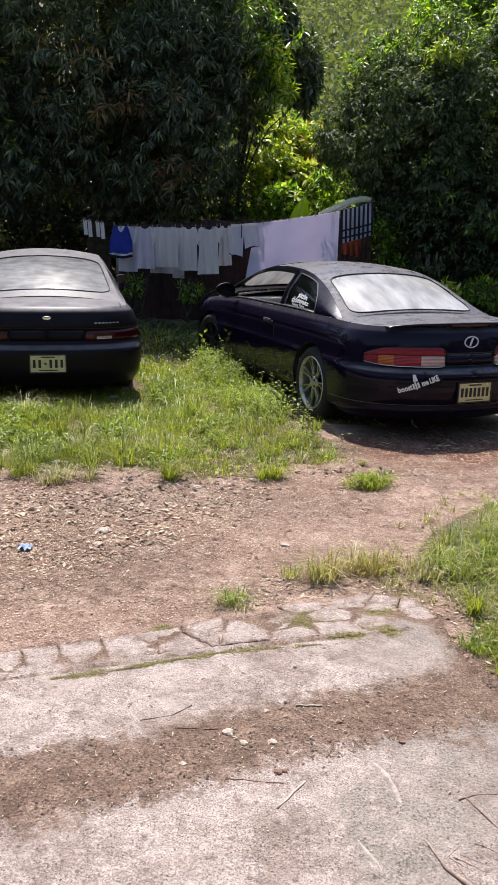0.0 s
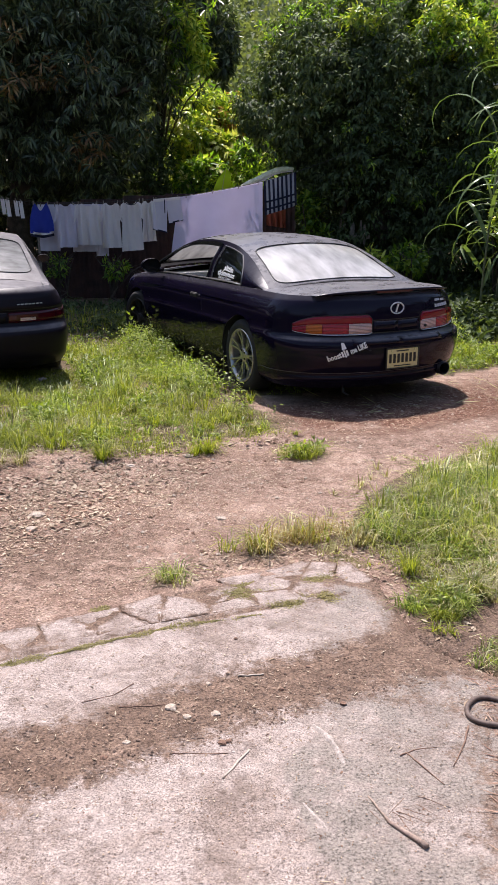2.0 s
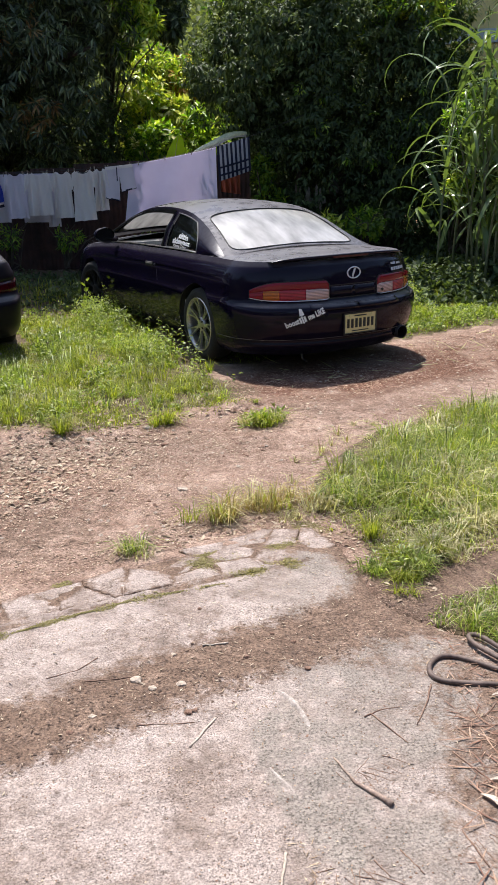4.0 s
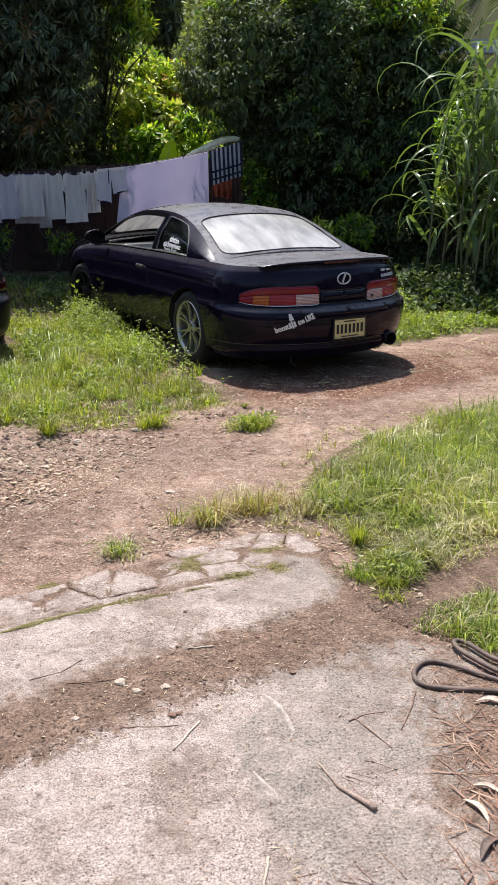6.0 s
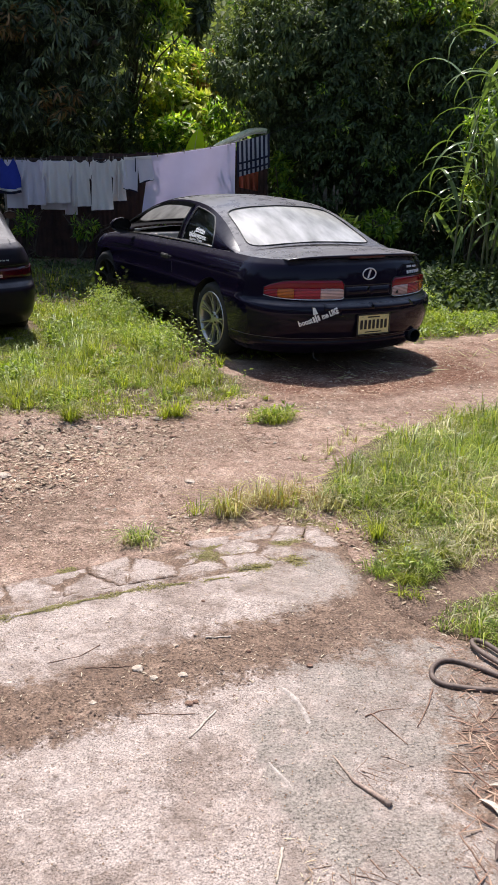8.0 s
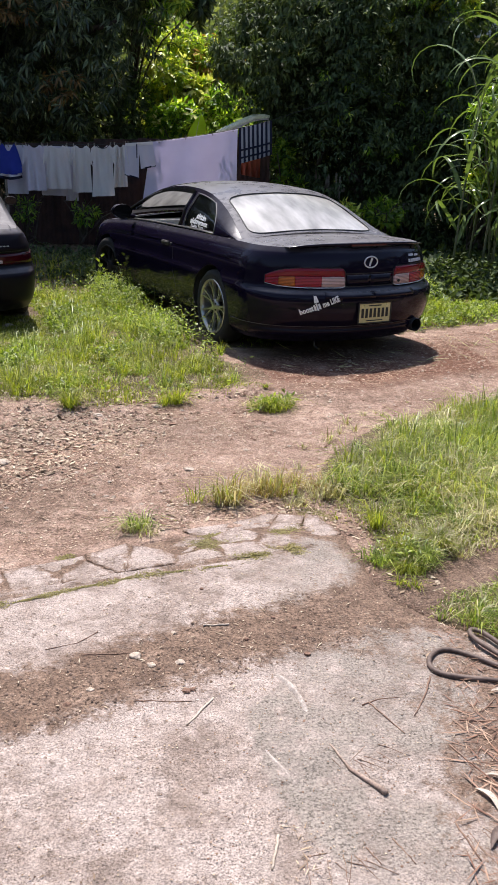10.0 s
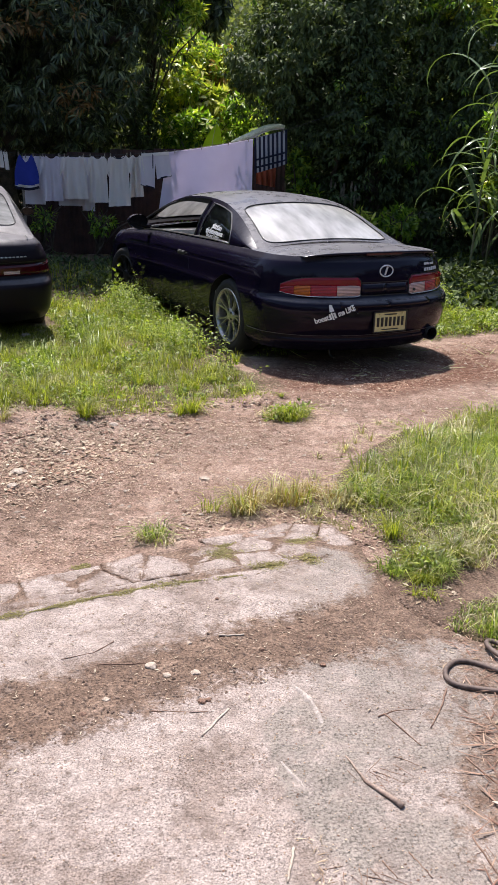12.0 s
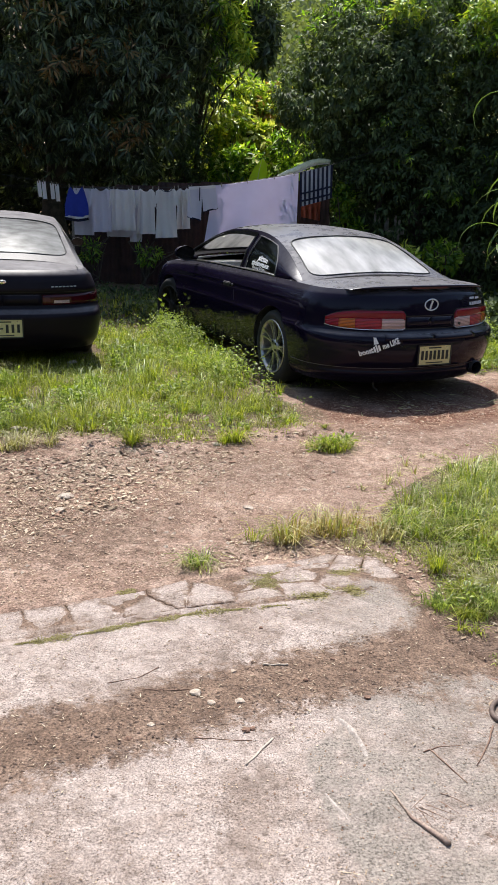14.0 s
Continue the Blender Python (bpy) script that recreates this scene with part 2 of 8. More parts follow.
STEM = surface("banana_stem", (0.52, 0.55, 0.33), (0.78, 0.78, 0.58), 12, 0.6, 60, 0.3, 0.003)
MORTAR = surface("pale_mortar", (0.36, 0.305, 0.27), (0.50, 0.435, 0.395), 22, 0.9, 130, 0.7, 0.004)
STONE = surface("pale_stone", (0.36, 0.285, 0.225), (0.56, 0.465, 0.38), 20, 0.85, 120, 0.5, 0.003)
SOIL_CRUMB = surface("soil_crumb", (0.115, 0.076, 0.056), (0.25, 0.172, 0.132), 25, 0.95, 150, 0.7, 0.004)
CLOD = surface("soil_clod", (0.17, 0.095, 0.067), (0.33, 0.203, 0.146), 25, 0.95, 150, 0.7, 0.004)


def cloth_material(name, c0, c1, trans=0.35):
    m, n, l, b = nodes_of(name)
    col = ramp(n, l, noise_tex(n, l, 3.0, 4), [(0.3, c0), (0.7, c1)])
    l.new(col, b.inputs["Base Color"])
    b.inputs["Roughness"].default_value = 0.95
    tr = n.new("ShaderNodeBsdfTranslucent")
    l.new(col, tr.inputs["Color"])
    ms = n.new("ShaderNodeMixShader")
    ms.inputs[0].default_value = trans
    l.new(b.outputs[0], ms.inputs[1])
    l.new(tr.outputs[0], ms.inputs[2])
    l.new(ms.outputs[0], n["Material Output"].inputs["Surface"])
    bump(n, l, b, noise_tex(n, l, 420, 2), 0.3, 0.001)
    return m


COTTON = cloth_material("white_cotton", (0.88, 0.82, 0.79), (0.93, 0.88, 0.85), 0.48)
COTTON_GREY = cloth_material("greyish_cotton", (0.74, 0.68, 0.73), (0.84, 0.77, 0.82))
SHEET = cloth_material("lilac_sheet", (0.76, 0.70, 0.83), (0.83, 0.77, 0.90), 0.4)
CLOTH_BLUE = cloth_material("blue_cloth", (0.025, 0.04, 0.30), (0.05, 0.08, 0.46))
CLOTH_NAVY = cloth_material("navy_cloth", (0.015, 0.015, 0.04), (0.03, 0.03, 0.06))
CLOTH_RED = cloth_material("rust_cloth", (0.30, 0.07, 0.04), (0.40, 0.11, 0.06))
CLOTH_GREY = cloth_material("grey_stripe", (0.36, 0.36, 0.42), (0.48, 0.48, 0.54))


def ground_material(name, slab):
    """Earth, or concrete washed over with soil; the soil's spread is a stored attribute of the mesh."""
    m, n, l, b = nodes_of(name)
    at = n.new("ShaderNodeAttribute")
    at.attribute_name = "cover"
    sep = n.new("ShaderNodeSeparateColor")
    l.new(at.outputs["Color"], sep.inputs[0])
    big, mid, fine = noise_tex(n, l, 1.1, 5), noise_tex(n, l, 9, 6, 0.65), noise_tex(n, l, 85, 5, 0.7)
    tc = n.new("ShaderNodeTexCoord")
    grit = ramp(n, l, noise_tex(n, l, 120, 2.5, 0.65), [(0.30, (0.28, 0.26, 0.25)), (0.43, (0.80,) * 3), (0.56, (1.10,) * 3), (0.70, (1.55,) * 3)])
    lump = ramp(n, l, noise_tex(n, l, 34, 5, 0.72), [(0.32, (0.50, 0.48, 0.47)), (0.43, (0.84,) * 3), (0.53, (1.05,) * 3), (0.66, (1.36,) * 3)])
    if slab:
        base = ramp(n, l, mid, [(0.28, (0.275, 0.220, 0.190)), (0.5, (0.375, 0.308, 0.270)), (0.72, (0.47, 0.395, 0.352))])
        # pale worn skin in broad ragged patches, tan stains between them
        worn = ramp(n, l, noise_tex(n, l, 3.0, 14, 0.82, distort=0.4), [(0.43, (0,) * 3), (0.52, (0.55,) * 3), (0.64, (0.9,) * 3)])
        base = mix(n, l, worn, base, (0.64, 0.565, 0.525))
        tan = ramp(n, l, noise_tex(n, l, 1.9, 12, 0.80, distort=0.5), [(0.54, (0,) * 3), (0.68, (0.36,) * 3)])
        base = mix(n, l, tan, base, (0.315, 0.240, 0.200))
        # exposed grit, gathered in patches
        grain = ramp(n, l, noise_tex(n, l, 175, 3.5, 0.66), [(0.32, (0.24, 0.21, 0.20)), (0.44, (0.74,) * 3), (0.54, (1.05,) * 3), (0.66, (1.34,) * 3)])
        where = ramp(n, l, noise_tex(n, l, 5, 6, 0.7), [(0.34, (0.55,) * 3), (0.58, (1,) * 3)])
        base = mix(n, l, where, base, mix(n, l, 1.0, base, grain, "MULTIPLY"))
        # sparse dark crumbs pressed into the surface
        fleck = n.new("ShaderNodeTexVoronoi")
        fleck.inputs["Scale"].default_value = 34
        l.new(tc.outputs["Object"], fleck.inputs["Vector"])
        one = n.new("ShaderNodeSeparateColor")
        l.new(fleck.outputs["Color"], one.inputs[0])
        pick = n.new("ShaderNodeMath")
        pick.operation = "GREATER_THAN"
        pick.inputs[1].default_value = 0.80
        l.new(one.outputs["Red"], pick.inputs[0])
        spot = mix(n, l, 1.0, ramp(n, l, fleck.outputs["Distance"], [(0.14, (0.7,) * 3), (0.36, (0,) * 3)]), pick.outputs[0], "MULTIPLY")
        spot = mix(n, l, 1.0, spot, ramp(n, l, noise_tex(n, l, 7, 5, 0.7), [(0.40, (0.1,) * 3), (0.58, (1,) * 3)]), "MULTIPLY")
        base = mix(n, l, spot, base, (0.135, 0.098, 0.078))
        base = mix(n, l, 1.0, base, (0.755, 0.722, 0.708), "MULTIPLY")
        base = mix(n, l, 0.50, base, lump, "MULTIPLY")
        k2 = n.new("ShaderNodeMath")
        k2.operation = "MULTIPLY"
        l.new(sep.outputs["Blue"], k2.inputs[0])
        l.new(ramp(n, l, noise_tex(n, l, 11, 7, 0.7), [(0.34, (0.15,) * 3), (0.52, (0.95,) * 3)]), k2.inputs[1])
        pits = ramp(n, l, noise_tex(n, l, 135, 3, 0.6), [(0.36, (0.42,) * 3), (0.46, (0.86,) * 3), (0.56, (1.08,) * 3), (0.68, (1.30,) * 3)])
        grey = ramp(n, l, mid, [(0.3, (0.208, 0.178, 0.154)), (0.7, (0.318, 0.276, 0.242))])
        base = mix(n, l, k2.outputs[0], base, mix(n, l, 1.0, grey, pits, "MULTIPLY"))
    else:
        base = ramp(n, l, mid, [(0.25, (0.188, 0.118, 0.088)), (0.5, (0.322, 0.224, 0.175)), (0.75, (0.472, 0.362, 0.294))])
        base = mix(n, l, 1.0, base, ramp(n, l, big, [(0.35, (0.78, 0.73, 0.71)), (0.65, (1.18, 1.18, 1.18))]), "MULTIPLY")
        base = mix(n, l, 0.9, base, grit, "MULTIPLY")
        base = mix(n, l, 0.70, base, lump, "MULTIPLY")
    soil = ramp(n, l, mid, [(0.25, (0.108, 0.069, 0.050)), (0.55, (0.186, 0.125, 0.092)), (0.8, (0.285, 0.200, 0.153))])
    soil = mix(n, l, 1.0, soil, grit, "MULTIPLY")
    soil = mix(n, l, 0.70, soil, lump, "MULTIPLY")
    # broken edge of the soil
    e = n.new("ShaderNodeMath")
    e.operation = "ADD"
    l.new(sep.outputs["Red"], e.inputs[0])
    k = n.new("ShaderNodeMath")
    k.operation = "MULTIPLY_ADD"
    k.inputs[1].default_value, k.inputs[2].default_value = 2.8, -1.4
    l.new(noise_tex(n, l, 13, 10, 0.84, distort=0.3), k.inputs[0])
    l.new(k.outputs[0], e.inputs[1])
    col = mix(n, l, ramp(n, l, e.outputs[0], [(0.28, (0,) * 3), (0.46, (0.62,) * 3), (0.66, (1,) * 3)]), base, soil)
    # dark soil under grass; past the lawn it also holds the trees' shade
    humus_and_shade = ramp(n, l, mid, [(0.3, (0.07, 0.053, 0.028)), (0.7, (0.165, 0.125, 0.072))])
    humus_and_shade = mix(n, l, 0.8, humus_and_shade, grit, "MULTIPLY")
    if not slab:
        red = ramp(n, l, noise_tex(n, l, 26, 6, 0.75), [(0.3, (0.062, 0.024, 0.014)), (0.5, (0.135, 0.060, 0.036)), (0.7, (0.25, 0.135, 0.088))])
        col = mix(n, l, sep.outputs["Blue"], col, mix(n, l, 0.6, red, grit, "MULTIPLY"))
    col = mix(n, l, ramp(n, l, sep.outputs["Green"], [(0.3, (0,) * 3), (0.7, (0.85,) * 3)]), col, humus_and_shade)
    l.new(col, b.inputs["Base Color"])
    b.inputs["Roughness"].default_value = 0.92
    b.inputs["Specular IOR Level"].default_value = 0.25
    if slab:
        bump(n, l, b, mix(n, l, 0.50, noise_tex(n, l, 26, 7, 0.68), noise_tex(n, l, 95, 3, 0.65)), 0.85, 0.026)
    else:
        vor = n.new("ShaderNodeTexVoronoi")
        vor.inputs["Scale"].default_value = 110
        l.new(tc.outputs["Object"], vor.inputs["Vector"])
        bump(n, l, b, mix(n, l, 0.35, noise_tex(n, l, 105, 4, 0.7), vor.outputs["Distance"]), 1.0, 0.018)
    return m


EARTH = ground_material("earth", False)
CONCRETE = ground_material("concrete", True)
# ---- building helpers ----
def mesh_of(name, verts, faces, mat=None, smooth=False):
    me = bpy.data.meshes.new(name)
    me.from_pydata([tuple(map(float, v)) for v in verts], [], [tuple(map(int, f)) for f in faces])
    if mat:
        for k in (mat if isinstance(mat, (list, tuple)) else [mat]):
            me.materials.append(k)
    if smooth:
        me.polygons.foreach_set("use_smooth", [True] * len(me.polygons))
    me.update()
    return me


def part(name, data, mat=None, parent=None, label="", smooth=False):
    """Links a bmesh, or a pair of vertices and faces, as one mesh object under a thing or a part."""
    if isinstance(data, bmesh.types.BMesh):
        me = bpy.data.meshes.new(name)
        data.to_mesh(me)
        data.free()
        if mat:
            me.materials.append(mat)
        if smooth:
            me.polygons.foreach_set("use_smooth", [True] * len(me.polygons))
    else:
        me = mesh_of(name, data[0], data[1], mat, smooth)
    ob = new(name, me)
    if parent:
        ob.parent = parent
    return tagged(ob, label)


def thing(name, label, category, m=None, group="", kind=""):
    """An Empty that parents the parts of a thing."""
    ob = new(name)
    ob.empty_display_size = 0.2
    if m is not None:
        ob.matrix_world = m
    return tagged(ob, label, category, group, kind)


def join(*shapes):
    """Several (verts, faces) pairs in one."""
    V, F, o = [], [], 0
    for v, f in shapes:
        V += [tuple(p) for p in v]
        F += [tuple(i + o for i in q) for q in f]
        o += len(v)
    return V, F


def moved(shape, m):
    return [tuple(m @ Vector(p)) for p in shape[0]], shape[1]


def grid(P, close=False):
    """Faces over rows of points, all rows alike in length."""
    nu, nv = len(P), len(P[0])
    V = [tuple(p) for row in P for p in row]
    F = []
    for i in range(nu - 1):
        for j in range(nv if close else nv - 1):
            k = (j + 1) % nv
            F.append((i * nv + j, i * nv + k, (i + 1) * nv + k, (i + 1) * nv + j))
    return V, F


def box_shape(x0, y0, z0, x1, y1, z1, bevel=0.0):
    bm = bmesh.new()
    bmesh.ops.create_cube(bm, size=1)
    bm.transform(Matrix.Translation(((x0 + x1) / 2, (y0 + y1) / 2, (z0 + z1) / 2)) @ Matrix.Diagonal((x1 - x0, y1 - y0, z1 - z0, 1)))
    if bevel:
        bmesh.ops.bevel(bm, geom=bm.edges[:], offset=bevel, segments=2, affect="EDGES", clamp_overlap=True)
    out = [tuple(v.co) for v in bm.verts], [tuple(v.index for v in f.verts) for f in bm.faces]
    bm.free()
    return out


def lathe(profile, seg=32, axis="x"):
    """Ring surface from (radius, along) pairs round the x axis (or z)."""
    P = []
    for r, a in profile:
        row = []
        for k in range(seg):
            t = 2 * math.pi * k / seg
            row.append((a, r * math.cos(t), r * math.sin(t)) if axis == "x" else (r * math.cos(t), r * math.sin(t), a))
        P.append(row)
    return grid(P, close=True)


def tube(points, radii, seg=8):
    """A round tube along points, with a radius at each; ends closed."""
    pts = [Vector(p) for p in points]
    rad = radii if isinstance(radii, (list, tuple)) else [radii] * len(pts)
    P, side = [], None
    for i, p in enumerate(pts):
        d = (pts[min(i + 1, len(pts) - 1)] - pts[max(i - 1, 0)]).normalized()
        if side is None:
            side = d.orthogonal().normalized()
        side = (side - d * side.dot(d)).normalized()
        up = d.cross(side)
        P.append([p + (side * math.cos(2 * math.pi * k / seg) + up * math.sin(2 * math.pi * k / seg)) * rad[i] for k in range(seg)])
    V, F = grid(P, close=True)
    F.append(tuple(range(seg))[::-1])
    F.append(tuple(len(V) - seg + k for k in range(seg)))
    return V, F


def spline(xs, ys):
    """Natural cubic spline as a function."""
    xs, ys = np.array(xs, float), np.array(ys, float)
    n, h = len(xs), np.diff(xs)
    A, r = np.eye(n), np.zeros(n)
    for i in range(1, n - 1):
        A[i, i - 1:i + 2] = h[i - 1], 2 * (h[i - 1] + h[i]), h[i]
        r[i] = 6 * ((ys[i + 1] - ys[i]) / h[i] - (ys[i] - ys[i - 1]) / h[i - 1])
    k = np.linalg.solve(A, r)

    def f(x):
        x = min(max(x, xs[0]), xs[-1])
        i = min(max(int(np.searchsorted(xs, x)) - 1, 0), n - 2)
        a, b = xs[i + 1] - x, x - xs[i]
        return (k[i] * a ** 3 + k[i + 1] * b ** 3) / (6 * h[i]) + (ys[i] / h[i] - k[i] * h[i] / 6) * a + (ys[i + 1] / h[i] - k[i + 1] * h[i] / 6) * b
    return f


def letters(text, size, extrude=0.001, bold=0.0):
    """Built-in font text as (verts, faces), centred, in the x-z plane facing -y."""
    c = bpy.data.curves.new("text", "FONT")
    c.body, c.size, c.extrude, c.align_x, c.align_y = text, size, extrude, "CENTER", "CENTER"
    c.resolution_u = 2
    c.offset = bold
    ob = new("text", c)
    bpy.context.view_layer.update()
    me = ob.evaluated_get(bpy.context.evaluated_depsgraph_get()).to_mesh()
    V = [(v.co.x, -v.co.z, v.co.y) for v in me.vertices]
    F = [tuple(p.vertices) for p in me.polygons]
    bpy.data.objects.remove(ob)
    bpy.data.curves.remove(c)
    return V, F
# ---- ground ----
rng = np.random.default_rng(7)


def value_noise(x, y, seed=0):
    """Smooth noise over arrays, 0 to 1."""
    tab = np.random.default_rng(100 + seed).random((64, 64))
    xi, yi = np.floor(x).astype(int), np.floor(y).astype(int)
    fx, fy = x - xi, y - yi
    fx, fy = fx * fx * (3 - 2 * fx), fy * fy * (3 - 2 * fy)
    g = lambda i, j: tab[(xi + i) % 64, (yi + j) % 64]
    return (g(0, 0) * (1 - fx) + g(1, 0) * fx) * (1 - fy) + (g(0, 1) * (1 - fx) + g(1, 1) * fx) * fy


def fractal(x, y, scale, octaves=4, seed=0):
    v, a, s = 0, 0.5, scale
    for o in range(octaves):
        v = v + a * value_noise(x * s + 17.3 * o, y * s - 9.1 * o, seed + o)
        a, s = a * 0.5, s * 2.03
    return v / (1 - 0.5 ** octaves)


def inside(poly, x, y):
    """Even-odd test over arrays."""
    c = np.zeros(np.shape(x), bool)
    for (x0, y0), (x1, y1) in zip(poly, poly[1:] + poly[:1]):
        c ^= ((y0 > y) != (y1 > y)) & (x < (x1 - x0) * (y - y0) / (y1 - y0 + 1e-12) + x0)
    return c


def near_line(pts, x, y):
    """Distance to a polyline."""
    d = np.full(np.shape(x), 1e9)
    for (x0, y0), (x1, y1) in zip(pts, pts[1:]):
        t = np.clip(((x - x0) * (x1 - x0) + (y - y0) * (y1 - y0)) / ((x1 - x0) ** 2 + (y1 - y0) ** 2), 0, 1)
        d = np.minimum(d, np.hypot(x - x0 - t * (x1 - x0), y - y0 - t * (y1 - y0)))
    return d


def smooth(a, b, v):
    t = np.clip((v - a) / (b - a), 0, 1)
    return t * t * (3 - 2 * t)


SLAB = [(-6, -4), (-6, 1.2), (-2.5, 2.3), (-0.74, 3.0), (-0.5, 3.12), (-0.2, 3.30), (0.12, 3.42), (0.42, 3.47), (0.58, 3.36), (0.60, 3.02), (0.66, 2.78), (0.84, 2.58), (1.4, 2.35), (2.2, 1.9), (2.4, -4)]
CRACK = [(-1.9, 2.32), (-1.1, 2.62), (-0.74, 2.77), (-0.63, 2.82), (-0.45, 2.89), (-0.24, 2.97), (-0.04, 3.05), (0.2, 3.13), (0.42, 3.22)]
BAND = [(-7.0, -0.2), (-4.2, 0.9), (-2.6, 1.50), (-1.4, 1.82), (-0.62, 2.13), (-0.45, 2.20), (-0.3, 2.32), (-0.04, 2.45), (0.26, 2.58), (0.55, 2.72), (0.78, 2.84), (1.3, 3.05)]
LAWN = [(-12, 4.4), (-3.2, 4.75), (-2.0, 4.98), (-1.63, 4.96), (-1.3, 5.1), (-0.95, 5.15), (-0.5, 5.1), (-0.25, 5.5), (0.14, 5.5), (0.42, 5.75), (0.22, 6.15), (0.0, 6.6), (-0.25, 7.4), (-0.5, 8.4), (-0.85, 9.6), (-1.2, 10.6), (-1.7, 12.2), (-3.5, 13.5), (-12, 13.5)]
VERGE = [(0.46, 3.84), (0.60, 3.62), (0.72, 3.40), (0.78, 3.16), (0.88, 3.08), (1.0, 3.17), (1.29, 3.30), (4.5, 3.2), (5.5, 6.6), (2.9, 6.0), (2.12, 5.72), (1.51, 5.25), (1.05, 4.98), (0.74, 4.55), (0.62, 4.36), (0.50, 4.06)]
TUFT = [(0.76, 2.58), (0.79, 2.76), (0.90, 2.88), (1.12, 2.95), (1.5, 2.86), (1.85, 2.74), (2.05, 2.58), (1.9, 2.44), (1.5, 2.40), (1.02, 2.46)]
BANK = [(0.1, 7.02), (0.4, 6.98), (1.05, 7.40), (1.7, 7.68), (2.2, 8.0), (3.2, 8.5), (6, 9.6), (9, 12), (9, 14.5), (0.2, 14.5), (-0.6, 11.5), (0.2, 9.4), (-0.1, 8.2)]


def relief(x, y):
    """Height of the earth: ruts, lumps and a gentle rise under the weeds."""
    z = 0.030 * (fractal(x, y, 1.3, 3, 3) - 0.5) + 0.022 * (fractal(x, y, 7, 4, 9) - 0.5)
    near = smooth(0.9, 2.6, y)
    z = z * near
    lawn = inside(LAWN, x, y) | inside(VERGE, x, y)
    return z + np.where(lawn, 0.012, 0.0)


def stretch(a, b, fine, mids, far):
    """Coordinates that are close together in the middle and spread out to the sides."""
    out = list(np.arange(a, b, fine))
    s, v = fine, b
    while v < far[1]:
        out.append(v)
        s = min(s * mids, 40)
        v += s
    out.append(far[1])
    s, v = fine, a
    left = []
    while v > far[0]:
        s = min(s * mids, 40)
        v -= s
        left.append(max(v, far[0]))
    return np.array(sorted(set(left + out)))


GX = stretch(-1.5, 1.6, 0.017, 1.06, (-220, 220))
GY = stretch(1.1, 4.3, 0.017, 1.032, (-60, 420))
X, Y = np.meshgrid(GX, GY)
EARTH_Z = relief(X, Y)


def lattice(name, X, Y, Z, keep, cover, mat):
    """A sheet over a rectangular lattice; keep: which cells stand."""
    ny, nx = X.shape
    idx = np.arange(ny * nx).reshape(ny, nx)
    q = np.stack([idx[:-1, :-1], idx[:-1, 1:], idx[1:, 1:], idx[1:, :-1]], -1)[keep]
    used = np.unique(q)
    back = np.full(ny * nx, -1)
    back[used] = np.arange(len(used))
    V = np.stack([X.ravel(), Y.ravel(), Z.ravel()], 1)[used]
    F = back[q]
    me = bpy.data.meshes.new(name)
    me.vertices.add(len(V))
    me.vertices.foreach_set("co", V.ravel())
    me.loops.add(F.size)
    me.loops.foreach_set("vertex_index", F.ravel().astype(np.int32))
    me.polygons.add(len(F))
    me.polygons.foreach_set("loop_start", np.arange(0, F.size, 4, dtype=np.int32))
    me.polygons.foreach_set("use_smooth", [True] * len(F))
    me.update(calc_edges=True)
    a = me.color_attributes.new("cover", "FLOAT_COLOR", "POINT")
    c = np.zeros((len(V), 4), np.float32)
    c[:, 0], c[:, 1], c[:, 3] = cover[0].ravel()[used], cover[1].ravel()[used], 1
    if len(cover) > 2:
        c[:, 2] = cover[2].ravel()[used]
    a.data.foreach_set("color", c.ravel())
    me.materials.append(mat)
    return new(name, me)


wob = 0.10 * (fractal(X, Y, 4, 4, 21) - 0.5)
slab_d = smooth(-0.02, 0.02, np.where(inside(SLAB, X + wob, Y + wob * 0.8), 1.0, -1.0) * np.minimum(near_line(SLAB + SLAB[:1], X + wob, Y + wob * 0.8), 0.05))
band_w = 0.145 + 0.03 * smooth(-0.4, -1.4, X)
band = 0.95 * smooth(2.1, 0.1, near_line(BAND, X + 0.8 * wob, Y + 1.2 * wob) / band_w)
green = np.where(inside(LAWN, X + 4 * wob, Y + 5 * wob - 0.22) | inside(VERGE, X - 0.05 + wob, Y - 0.05 + 2 * wob) | inside(TUFT, X - 0.04, Y) | inside(BANK, X + wob, Y + 2 * wob), 1.0, 0.0)
# past the lawn the ground is also coloured dark for the trees' shade
green = np.maximum(green, smooth(9.6, 10.8, Y + 0.6 * X * (X > 0)))
rut = smooth(0.7, 0.2, near_line([(-2.2, 3.3), (-0.9, 3.75), (0.2, 4.7), (1.2, 5.9), (2.6, 7.2), (5, 8.2)], X, Y)) * smooth(0.35, 0.7, fractal(X, Y, 1.6, 3, 40))
debris = smooth(0.38, 0.95, X + 0.35 * (fractal(X, Y, 5, 3, 50) - 0.5)) * smooth(2.6, 2.3, Y) * (0.15 + 0.85 * smooth(0.3, 1.4, Y + 1.2 * (fractal(X, Y, 2, 3, 54) - 0.5))) * smooth(2.1, 1.3, X + 0.9 * (fractal(X, Y, 2.5, 4, 55) - 0.5))
G_Z = EARTH_Z - 0.03 * slab_d
